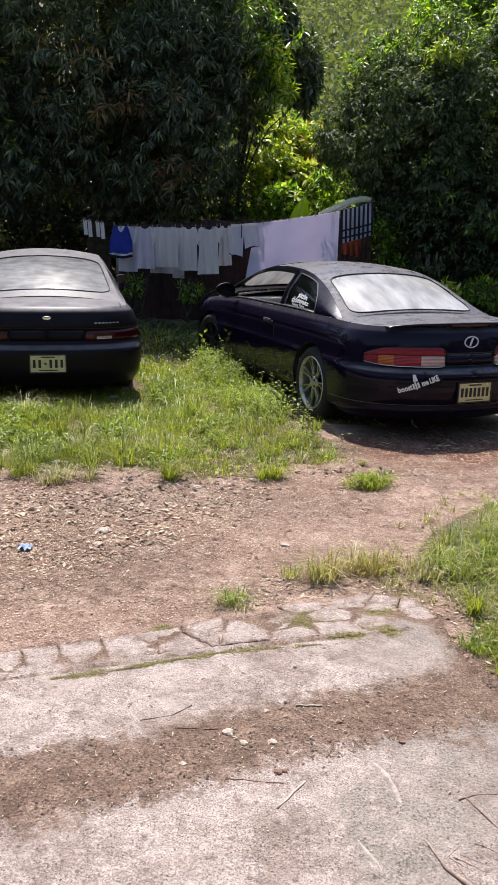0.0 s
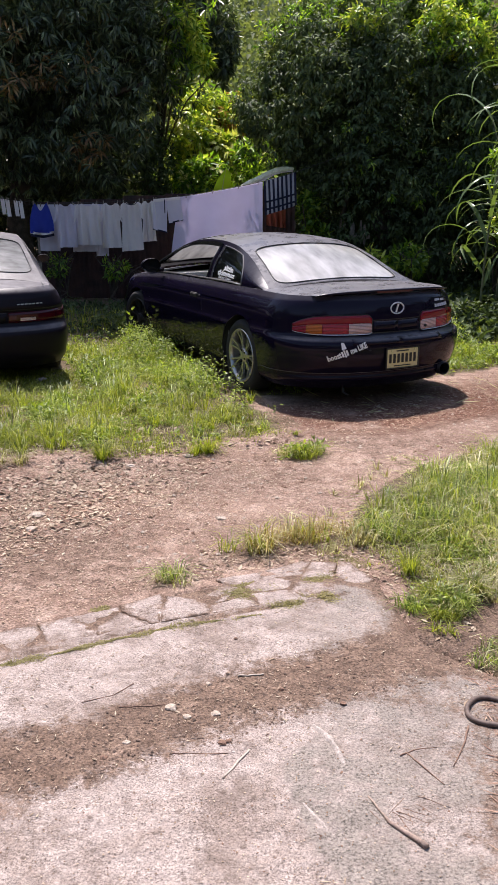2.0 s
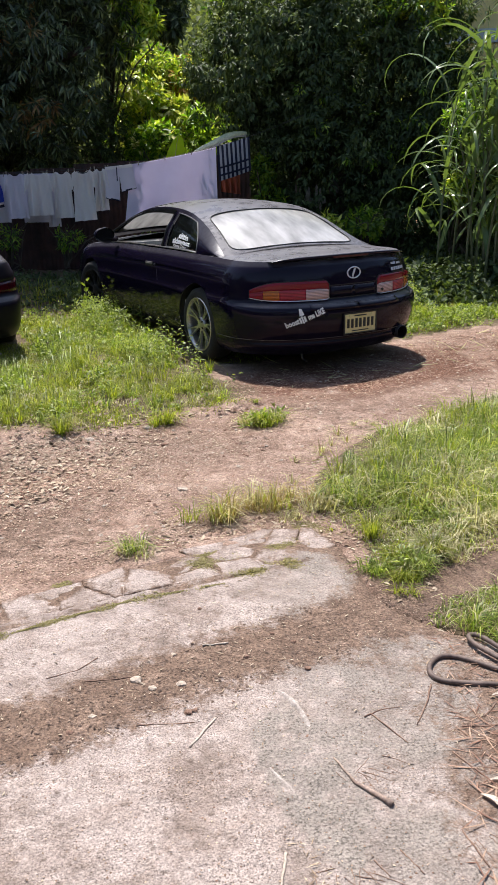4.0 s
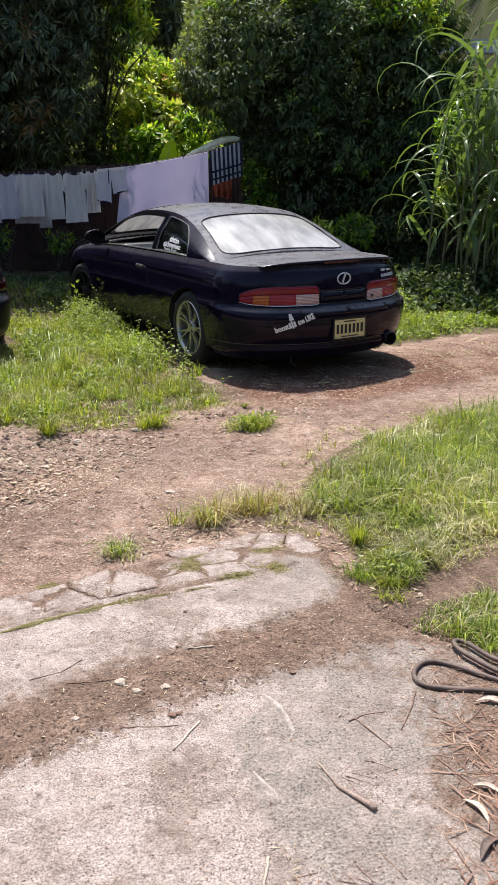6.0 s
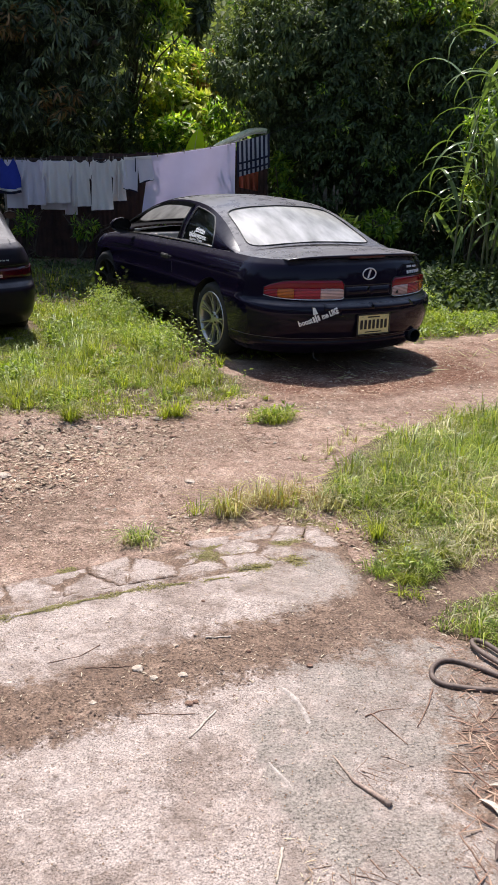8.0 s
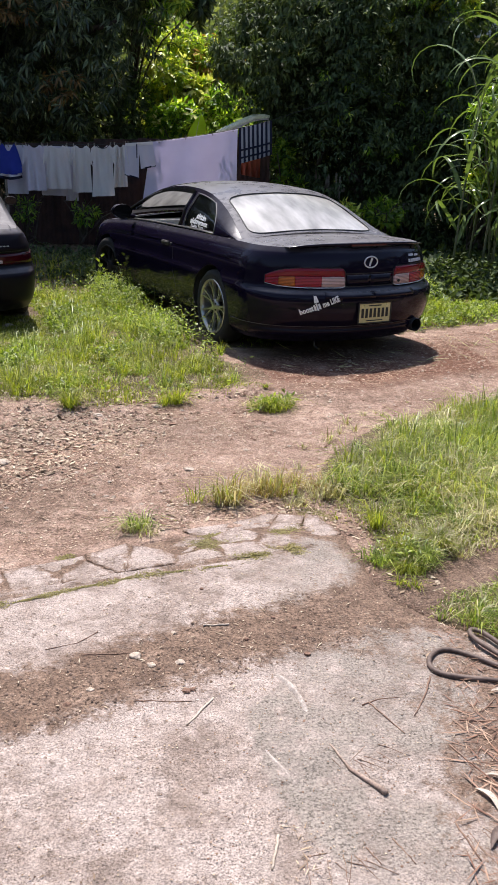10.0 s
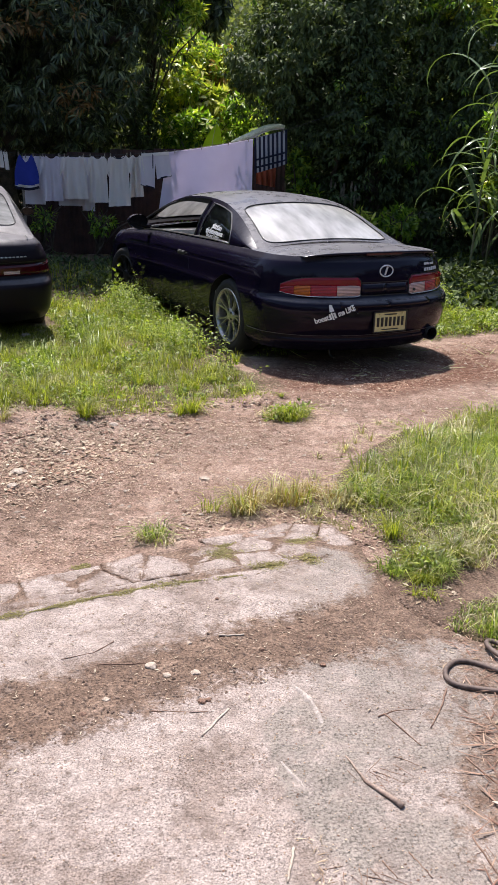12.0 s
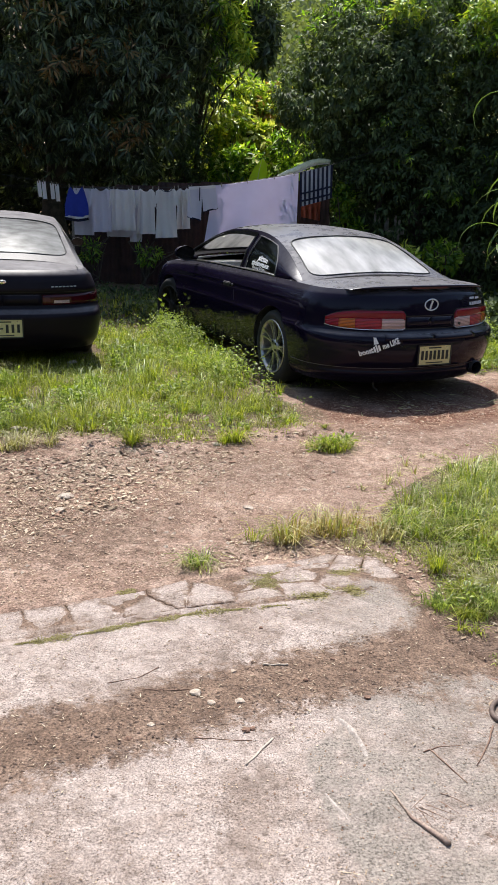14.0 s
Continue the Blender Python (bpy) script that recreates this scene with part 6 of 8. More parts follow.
        part("weather_shield", grid([[H.side(y, v, sign, 0.028 - 0.02 * (v - 0.86) / 0.1) for y in np.linspace(2.0, 2.75, 10)] for v in (0.86, 0.91, 0.96)]), GLASS_TINT, car, "dark plastic rain shield", True)
        # door cut lines, rub strip and handle
        part("door_seam", S.ribbon([(2.02, 0.86), (2.0, 0.7), (1.93, 0.5), (1.86, 0.36), (1.88, 0.25)], 0.007, 0.0015, sign), BLACK, car)
        part("door_seam", S.ribbon([(3.34, 0.84), (3.36, 0.6), (3.36, 0.4), (3.33, 0.25)], 0.007, 0.0015, sign), BLACK, car)
        part("rub_strip", S.ribbon([(y, 0.585) for y in np.linspace(1.5, 3.3, 14)], 0.022, 0.006, sign), PAINT_NAVY, car, "narrow body-coloured rub strip", True)
        part("crease", S.ribbon([(y, 0.772 - 0.01 * (y - 1.3)) for y in np.linspace(0.75, 3.6, 24)], 0.012, 0.004, sign), PAINT_NAVY, car, smooth=True)
        k = S.k_of_y(2.18)
        hx, hy, hz = S.at(k, 0.735, 0.0, 1)
        h = part("door_handle", moved(box_shape(-0.012, -0.085, -0.022, 0.020, 0.085, 0.022, 0.008), Matrix.Translation((sign * hx, 2.18, 0.735)) @ Matrix.Rotation(radians(sign * 8), 4, "Y")), BLACK, car)
        part("door_lock", moved(lathe([(0.011, 0.0), (0.011, sign * 0.01), (0.0, sign * 0.011)], 10), Matrix.Translation((sign * hx, 2.05, 0.74))), BLACK, h, smooth=True)
        # door mirror
        mm = Matrix.Translation((sign * 0.93, 3.12, 0.955))
        rows_m = [[(sign * 0.105 * math.cos(t) * f, d, 0.075 * math.sin(t) * f) for t in np.linspace(0, 2 * math.pi, 17)[:-1]] for d, f in ((-0.03, 0.98), (0.0, 1.0), (0.05, 0.92), (0.09, 0.65), (0.105, 0.2))]
        mi = part("door_mirror", join(moved(grid(rows_m, True), mm), box_shape(min(sign * 0.78, sign * 0.88), 3.10, 0.885, max(sign * 0.78, sign * 0.88), 3.17, 0.935, 0.012)), PAINT_NAVY, car, "dark door mirror", True)
        part("mirror_glass", moved(grid([[(sign * 0.095 * math.cos(t) * f, -0.031, 0.066 * math.sin(t) * f) for t in np.linspace(0, 2 * math.pi, 17)[:-1]] for f in (1.0, 0.01)], True), mm), GLASS_TINT, mi)
        # tail lamps: red band above, amber, red and clear fields below
        k0, k1 = S.k_of_x(0.245), S.k_of_x(0.815)
        lamp = thing("tail_lamp", "", "")
        lamp.parent = car

        def taper(k, z, a=k0 + (k1 - k0) * 0.25, b=k1):
            """Narrows the lamp towards its outer end and rounds its inner top."""
            f = min(max((k - a) / (b - a), 0), 1)
            g = min(max((k0 + 0.5 - k) / 0.5, 0), 1)
            return 0.645 + (z - 0.645) * (1 - 0.60 * f ** 3.4) * (1 - 0.30 * g * g * g)
        part("lamp_housing", S.patch(k0 - 0.12, k1 + 0.15, 0.598, 0.755, 0.004, sign, 36, 3, 0.02, taper), BLACK, lamp, smooth=False)
        part("lamp_rim", S.patch(k0 - 0.05, k1 + 0.05, 0.599, 0.604, 0.016, sign, 36, 1, 0.012, taper), SILVER, lamp, "thin bright rim")
        part("upper_lens", S.patch(k0, k1, 0.686, 0.748, 0.014, sign, 36, 3, 0.012, taper), LENS_TOP, lamp, "red lens", True)
        ks = [k0, k0 + (k1 - k0) * 0.26, k0 + (k1 - k0) * 0.58, k0 + (k1 - k0) * 0.80, k1]
        part("reverse_lens", S.patch(ks[0], ks[1], 0.606, 0.688, 0.014, sign, 12, 3, 0.012, taper), LENS_CLEAR, lamp, "clear reversing lens", True)
        part("brake_lens", S.patch(ks[1] + 0.02, ks[2], 0.606, 0.688, 0.014, sign, 12, 3, 0.012, taper), LENS_PINK, lamp, "faded red lens", True)
        part("indicator_lens", S.patch(ks[2] + 0.02, ks[3], 0.606, 0.688, 0.014, sign, 12, 3, 0.012, taper), LENS_AMBER, lamp, "amber lens", True)
        part("side_lens", S.patch(ks[3] + 0.02, ks[4], 0.606, 0.688, 0.014, sign, 12, 3, 0.012, taper), LENS_RED, lamp, "red lens", True)
        for ay, steer, out in ((1.10, 0, 0.0), (3.77, 9, 0.0)):
            wheel(car, Matrix.Translation((sign * 0.765, ay, 0.315)) @ Matrix.Rotation(radians(steer), 4, "Z") @ Matrix.Rotation(0 if sign > 0 else math.pi, 4, "Z"), 0.315, 0.237, 0.215, 7, black_rim=ay > 2)
        seat(car, sign * 0.38, 2.35, 0.42)
    # boot edge lip, panel between the lamps, bumper lines
    lip = []
    for f, (dz, dy) in enumerate(((-0.012, 0.035), (0.0, -0.012), (0.014, -0.022), (0.024, 0.0), (0.012, 0.12))):
        lip.append([(x * (1 - 0.03 * (f == 0)), S.at(S.k_of_x(abs(x)), 0.89, 0, 1)[1] * 0.97 + dy, 0.893 + dz * (1 - 0.6 * (x / 0.62) ** 6) + 0.010 * (1 - (x / 0.65) ** 4) + 0.012 * (1 - (x / 0.66) ** 2)) for x in np.linspace(-0.645, 0.645, 31)])
    sp = part("boot_spoiler", grid(lip), PAINT_NAVY, car, "low lip spoiler", True)
    part("brake_light", moved(box_shape(-0.17, -0.006, -0.008, 0.17, 0.004, 0.008, 0.002), Matrix.Translation((0.0, 0.098, 0.917))), LENS_DEEP, sp, "dark red third brake light")
    kz = S.k_of_x(0.243)
    for sign in (1, -1):
        part("rear_panel", S.patch(0, kz - 0.2, 0.615, 0.695, 0.008, sign, 6, 2, 0.008), PAINT_NAVY, car, smooth=True)
        part("boot_seam", S.patch(0, S.k_of_x(0.72), 0.602, 0.609, 0.002, sign, 14, 1), BLACK, car)
        part("boot_seam", S.patch(0, kz, 0.703, 0.709, 0.003, sign, 8, 1), BLACK, car)
        part("bumper_groove", S.patch(0, 21, 0.299, 0.305, 0.004, sign, 20, 1), GROOVE, car)
        part("bumper_step", S.patch(0, S.k_of_x(0.42), 0.528, 0.572, 0.010, sign, 8, 2, 0.012), PAINT_NAVY, car, smooth=True)
    part("bumper_plug", moved(lathe([(0.032, -0.0), (0.032, -0.004), (0.0, -0.006)], 18), Matrix.Translation((-0.27, S.at(S.k_of_x(0.27), 0.5, 0.002, 1)[1], 0.51)) @ Matrix.Rotation(radians(90), 4, "Z") @ Matrix.Diagonal((-1, 1.7, 1, 1))), PAINT_DARK, car, smooth=True)
    number_plate(car, S.at(0.0, 0.41, 0.008, 1)[1], 0.407, 7)
    # plain oval badge and name bars
    ring = [(0.062 * math.cos(t), S.at(0.4, 0.79, 0.006, 1)[1] - 0.002, 0.79 + 0.043 * math.sin(t)) for t in np.linspace(0, 2 * math.pi, 29)]
    b = part("badge_ring", tube(ring, 0.0060, 6), SILVER, car, "plain oval chrome badge", True)
    y = S.at(0.4, 0.79, 0.006, 1)[1]
    part("badge_bar", moved(box_shape(-0.007, -0.004, -0.034, 0.007, 0.004, 0.034), Matrix.Translation((0.0, y, 0.79)) @ Matrix.Rotation(radians(20), 4, "Y")), SILVER, b)
    part("name_badge", join(*[S.patch(S.k_of_x(0.44 + 0.036 * i), S.k_of_x(0.466 + 0.036 * i), 0.768, 0.792, 0.006, 1, 2, 1, 0.004) for i in range(6)]), SILVER, car, "small silver badge bars")
    part("name_badge", join(S.patch(S.k_of_x(0.45), S.k_of_x(0.52), 0.815, 0.832, 0.006, 1, 2, 1, 0.004), S.patch(S.k_of_x(0.54), S.k_of_x(0.60), 0.812, 0.828, 0.006, 1, 2, 1, 0.004)), SILVER, car)
    part("boot_lock", moved(lathe([(0.012, 0.0), (0.012, -0.006), (0.0, -0.007)], 12), Matrix.Translation((0.285, S.at(S.k_of_x(0.285), 0.64, 0.018, 1)[1], 0.635)) @ Matrix.Rotation(radians(90), 4, "Z")), BLACK, car)
    # exhaust under the right corner
    ex = part("exhaust_tip", moved(lathe([(0.05, 0.0), (0.056, 0.004), (0.056, 0.3), (0.05, 0.3), (0.048, 0.0)], 22), Matrix.Translation((0.52, 0.06, 0.255)) @ Matrix.Rotation(radians(90), 4, "Z")), BLACK, car, "wide dark exhaust tip", True)
    part("tow_hook", tube([(-0.42, 0.18, 0.2), (-0.42, 0.16, 0.13), (-0.39, 0.16, 0.11)], 0.008, 6), BLACK, car)
    # bumper sticker lettering on the left of the bumper
    def on_bumper(shape, x0, z0, tilt):
        c, s = math.cos(radians(tilt)), math.sin(radians(tilt))
        out = []
        for x, yy, z in shape[0]:
            X, Z = x0 + x * c - z * s, z0 + x * s + z * c
            out.append((X, S.at(S.k_of_x(abs(X)), Z, 0.016 - yy, 1)[1], Z))
        return out, shape[1]
    part("bumper_sticker", on_bumper(join(moved(letters("boost", 0.053, 0.001, 0.0020), Matrix.Translation((-0.105, 0, 0)) @ Matrix.Diagonal((0.8, 1, 1.15, 1))), moved(letters("me LIKE", 0.053, 0.001, 0.0020), Matrix.Translation((0.085, 0, 0.0)) @ Matrix.Diagonal((0.75, 1, 1.15, 1))),
                                          box_shape(-0.05, -0.001, -0.022, -0.036, 0.001, 0.022), box_shape(-0.031, -0.001, -0.03, -0.020, 0.001, 0.03), box_shape(-0.015, -0.001, -0.022, 0.0, 0.001, 0.022)), -0.47, 0.475, 21), STICKER, car, "white sticker lettering")
    part("bumper_sticker", on_bumper(([(-0.018, 0, 0), (0.018, 0, 0), (0.012, 0, 0.05), (-0.006, 0, 0.055)], [(0, 1, 2, 3)]), -0.50, 0.50, 15), STICKER, car)
    # sticker on the rear quarter pane (left side)
    def on_pane(shape, yc, vc):
        out = []
        for x, yy, z in shape[0]:
            out.append(H.side(yc - x, vc + z * 0.72 / 0.36, -1, 0.004 - yy))
        return out, shape[1]
    part("window_sticker", on_pane(join(moved(letters("sittin", 0.105, 0.001, 0.003), Matrix.Translation((0.03, 0, 0.075))), moved(letters("sidewaez", 0.105, 0.001, 0.003), Matrix.Translation((0.0, 0, 0.0))), moved(letters("Racing Team", 0.055), Matrix.Translation((-0.02, 0, -0.06)))), 1.66, 0.25), STICKER, car, "white lettering on dark glass")
    # cabin
    part("cabin_floor", box_shape(-0.74, 0.95, 0.26, 0.74, 3.6, 0.34, 0.02), TRIM_CLOTH, car)
    part("rear_seat", join(box_shape(-0.62, 1.35, 0.36, 0.62, 1.85, 0.52, 0.05), moved(box_shape(-0.62, -0.07, 0, 0.62, 0.07, 0.42, 0.05), Matrix.Translation((0, 1.42, 0.48)) @ Matrix.Rotation(radians(22), 4, "X"))), TRIM_CLOTH, car)
    part("parcel_shelf", box_shape(-0.66, 0.90, 0.84, 0.66, 1.34, 0.865, 0.008), TRIM_CLOTH, car)
    part("dashboard", box_shape(-0.70, 3.05, 0.58, 0.70, 3.5, 0.86, 0.06), DASH_GREY, car)
    st = Matrix.Translation((0.38, 2.93, 0.80)) @ Matrix.Rotation(radians(-25), 4, "X")
    part("steering_wheel", moved(tube([(0.18 * math.cos(t), 0, 0.18 * math.sin(t)) for t in np.linspace(0, 2 * math.pi, 25)], 0.014, 6), st), BLACK, car, smooth=True)
    for sign in (1, -1):
        part("door_card", grid([[(sign * (S.at(S.k_of_y(y), z, -0.05, 1)[0]), y, z) for y in np.linspace(1.4, 3.3, 12)] for z in (0.3, 0.55, 0.7, 0.84)]), DASH_GREY, car, "pale grey door lining", True)
        part("headlining", grid([[H.side(y, v, sign, -0.03) for y in np.linspace(1.0, 3.3, 12)] for v in (0.93, 0.99)]), DASH_GREY, car)
    part("headlining", grid([[H.top(y, t, -0.03) for t in np.linspace(-0.97, 0.97, 9)] for y in np.linspace(1.6, 2.62, 8)]), DASH_GREY, car, smooth=True)
    return car


def sedan(m):
    """Matte dark saloon seen from behind."""
    car = thing("sedan", "matte dark saloon car with dusty boot, parked in weeds", "car", m)
    waist = spline([-0.1, 0.6, 1.1, 1.9, 2.7, 3.6, 4.8], [1, 1.0, 1.0, 0.98, 0.98, 0.99, 1])
    top = spline([-0.1, 0.25, 0.8, 1.5, 2.4, 3.3, 4.2, 4.7], [0.885, 0.885, 0.89, 0.885, 0.87, 0.86, 0.77, 0.64])
    S = Shell(0.857, 4.69, 0.5, 0.75, 2.7, 2.4, top, waist,
              [(0, 0.17), (0.06, 0.10), (0.13, 0.03), (0.20, 0.0), (0.35, -0.03), (0.46, -0.035), (0.50, -0.02), (0.53, 0.03), (0.56, 0.05), (0.72, 0.05), (0.76, 0.03), (0.92, 0.05), (0.97, 0.075), (1, 0.12)],
              [(0, 0.06), (0.07, 0.025), (0.15, 0.01), (0.3, 0.0), (0.55, 0.0), (0.62, 0.012), (0.8, 0.03), (0.92, 0.07), (1, 0.13)], 0.17)
    arches = [(1.02, 0.305, 0.335), (3.57, 0.305, 0.335)]
    rows = [0, 0.04, 0.07, 0.11, 0.15, 0.2, 0.26, 0.32, 0.38, 0.43, 0.46, 0.48, 0.5, 0.53, 0.56, 0.6, 0.66, 0.72, 0.745, 0.76, 0.8, 0.86, 0.92, 0.96, 1.0]
    part("body", shell_mesh(S, arches, rows), PAINT_DARK, car, "matte dark body panels", True)
    arch_linings(S, arches, car)
    part("underbody", join(box_shape(-0.48, 0.3, 0.17, 0.48, 4.3, 0.25, 0.02), box_shape(-0.75, 0.55, 0.175, 0.75, 3.8, 0.245, 0.02)), BLACK, car)
    part("boot_lid", top_sheet(S, lambda y: 0.03 + 0.036 * min(max((y - 0.1) / 0.42, 0), 1), -1, 0.85), PAINT_DARK, car, "boot lid greyed by dust and painted sky sheen", True)
    part("bonnet", top_sheet(S, lambda y: 0.06, 3.2, 6), PAINT_DARK, car, smooth=True)
    H = House(S, [0.55, 0.85, 1.2, 1.55, 1.95, 2.35, 2.65, 2.95, 3.2, 3.45],
              [0.70, 0.645, 0.595, 0.57, 0.56, 0.56, 0.58, 0.62, 0.67, 0.72],
              [0.885, 1.02, 1.16, 1.235, 1.26, 1.255, 1.22, 1.13, 1.01, 0.87], 0.06)
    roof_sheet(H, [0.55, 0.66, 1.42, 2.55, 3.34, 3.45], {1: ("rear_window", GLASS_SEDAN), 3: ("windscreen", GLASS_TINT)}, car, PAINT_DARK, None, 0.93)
    cols = [lambda v: 0.56, lambda v: 1.10 + 0.25 * v ** 2, lambda v: 1.86, lambda v: 1.93, lambda v: 3.2, lambda v: 3.43]
    for sign in (1, -1):
        side_glazing(H, sign, cols, {1: GLASS_TINT, 3: GLASS_TINT}, 0.07, 0.90, car, PAINT_DARK)
        for yy in (1.9, 3.2):
            part("door_seam", S.ribbon([(yy, 0.85), (yy - 0.02, 0.6), (yy - 0.05, 0.25)], 0.007, 0.0015, sign), BLACK, car)
        lamp = thing("tail_lamp", "", "")
        lamp.parent = car
        part("lens", S.patch(S.k_of_x(0.34), 20, 0.592, 0.682, 0.008, sign, 14, 3, 0.014), LENS_DEEP, lamp, "dark red wide lens", True)
        part("reverse_lens", S.patch(S.k_of_x(0.44), S.k_of_x(0.58), 0.605, 0.632, 0.016, sign, 4, 1, 0.008), LENS_CLEAR, lamp, "small clear lens")
        part("rear_panel", S.patch(0, S.k_of_x(0.33), 0.592, 0.682, 0.005, sign, 6, 2, 0.012), PAINT_DARK, car, "dark panel between the lamps", True)
        part("boot_seam", S.patch(0, S.k_of_x(0.78), 0.700, 0.707, 0.003, sign, 16, 1), BLACK, car)
        part("boot_seam", grid([[(sign * (0.66 + d), y, 0.8925 + 0.03 * (1 - (0.66 / max(S.at(S.k_of_x(0.66), 0.885, 0, 1)[0], 0.7)) ** 2)) for y in np.linspace(0.24, 0.56, 8)] for d in (-0.004, 0.004)]), BLACK, car)
        mm = Matrix.Translation((sign * 0.88, 2.98, 0.95))
        rows_m = [[(sign * 0.075 * math.cos(t) * f, d, 0.05 * math.sin(t) * f) for t in np.linspace(0, 2 * math.pi, 17)[:-1]] for d, f in ((-0.03, 0.98), (0.0, 1.0), (0.05, 0.92), (0.09, 0.6), (0.1, 0.2))]
        mi = part("door_mirror", join(moved(grid(rows_m, True), mm), box_shape(min(sign * 0.74, sign * 0.83), 2.96, 0.875, max(sign * 0.74, sign * 0.83), 3.03, 0.925, 0.012)), PAINT_DARK, car, smooth=True)
        part("mirror_glass", moved(grid([[(sign * 0.066 * math.cos(t) * f, -0.031, 0.042 * math.sin(t) * f) for t in np.linspace(0, 2 * math.pi, 17)[:-1]] for f in (1.0, 0.01)], True), mm), GLASS_TINT, mi)
        for ay in (1.02, 3.57):
            wheel(car, Matrix.Translation((sign * 0.72, ay, 0.305)) @ Matrix.Rotation(0 if sign > 0 else math.pi, 4, "Z"), 0.305, 0.19, 0.195, 6)
        seat(car, sign * 0.36, 2.2, 0.42)
    number_plate(car, S.at(0.0, 0.40, 0.008, 1)[1], 0.405, 6, dash=2)
    y = S.at(0.3, 0.80, 0.004, 1)[1]
    part("boot_badge", moved(lathe([(0.0, -0.008), (0.022, -0.006), (0.026, 0.0)], 20), Matrix.Translation((0, y, 0.795)) @ Matrix.Rotation(radians(90), 4, "Z") @ Matrix.Diagonal((1, 1.5, 0.7, 1))), CHROME, car, "plain oval chrome badge")
    part("name_badge", join(*[S.patch(S.k_of_x(0.42 + 0.034 * i), S.k_of_x(0.444 + 0.034 * i), 0.745, 0.755, 0.005, 1, 2, 1, 0.003) for i in range(7)]), ALLOY, car, "small silver badge bars")
    part("exhaust_tip", moved(lathe([(0.024, 0.0), (0.027, 0.004), (0.027, 0.2), (0.023, 0.2), (0.022, 0.0)], 14), Matrix.Translation((-0.42, 0.06, 0.23)) @ Matrix.Rotation(radians(90), 4, "Z")), BLACK, car)
    part("cabin_floor", box_shape(-0.70, 0.85, 0.26, 0.70, 3.4, 0.34, 0.02), TRIM_CLOTH, car)
    part("parcel_shelf", box_shape(-0.62, 0.64, 0.84, 0.62, 1.2, 0.862, 0.008), TRIM_CLOTH, car)
    part("rear_seat", join(box_shape(-0.6, 1.3, 0.36, 0.6, 1.8, 0.52, 0.05), moved(box_shape(-0.6, -0.07, 0, 0.6, 0.07, 0.46, 0.05), Matrix.Translation((0, 1.36, 0.48)) @ Matrix.Rotation(radians(20), 4, "X"))), TRIM_CLOTH, car)
    part("dashboard", box_shape(-0.66, 2.9, 0.56, 0.66, 3.35, 0.84, 0.06), BLACK, car)
    return car


COUPE_AT = pose(1.22, 6.60, 0, 0, 0, 26.5)
coupe(COUPE_AT)
SEDAN_AT = pose(-2.37, 7.12, 0, 0, 0, 17.5)
sedan(SEDAN_AT)
# ---- grass and weeds ----
def blades(name, P, az, H, W, bend, mat, label):
    """Bent grass blades as one mesh of strips."""
    n = len(P)
    d = np.stack([np.cos(az), np.sin(az), 0 * az], 1)
    s = np.stack([-np.sin(az), np.cos(az), 0 * az], 1)
    up = np.array([0, 0, 1.0])
    H, W, bend = H[:, None], W[:, None], bend[:, None]
    m = P + up * H * 0.55 + d * H * bend * 0.25
    t = P + up * H * (1 - 0.45 * bend) + d * H * bend
    V = np.stack([P - s * W / 2, P + s * W / 2, m + s * W * 0.4, m - s * W * 0.4, t], 1).reshape(-1, 3)
    o = np.arange(n)[:, None] * 5
    F = np.concatenate([o + np.array([[0, 1, 2]]), o + np.array([[0, 2, 3]]), o + np.array([[3, 2, 4]])], 1).reshape(-1, 3)
    me = bpy.data.meshes.new(name)
    me.vertices.add(len(V))
    me.vertices.foreach_set("co", V.astype(np.float32).ravel())
    me.loops.add(F.size)
    me.loops.foreach_set("vertex_index", F.ravel().astype(np.int32))
    me.polygons.add(len(F))
    me.polygons.foreach_set("loop_start", np.arange(0, F.size, 3, dtype=np.int32))
    me.update(calc_edges=True)
    me.materials.append(mat)
    return tagged(new(name, me), label, "grass", kind="stuff")


def in_car(x, y, m, x1, y0, y1):
    q = m.inverted()
    cx, cy = q[0][0] * x + q[0][1] * y + q[0][3], q[1][0] * x + q[1][1] * y + q[1][3]
    return (abs(cx) < x1) & (cy > y0) & (cy < y1)


def scatter(poly, density, r, patch=0.42, scale=1.6, seed=0, edge=0.25):
    """Places in a polygon, clumped, thinner towards bare patches."""
    a = np.array(poly)
    lo, hi = a.min(0), a.max(0)
    n = int(density * np.prod(hi - lo))
    x, y = r.uniform(lo[0], hi[0], n), r.uniform(lo[1], hi[1], n)
    w = 0.25 * (fractal(x, y, 5, 3, 31) - 0.5)
    ok = inside(poly, x + w * 0.9, y + w * 1.1)
    f = fractal(x, y, scale, 3, 77 + seed)
    ok &= r.random(n) < smooth(patch - 0.12, patch + 0.14, f) * (0.05 + 0.95 * smooth(0.0, edge, near_line(poly + poly[:1], x, y) + 0.9 * edge * (fractal(x, y, 3.1, 3, 37) - 0.5)))
    return x[ok], y[ok], f[ok]


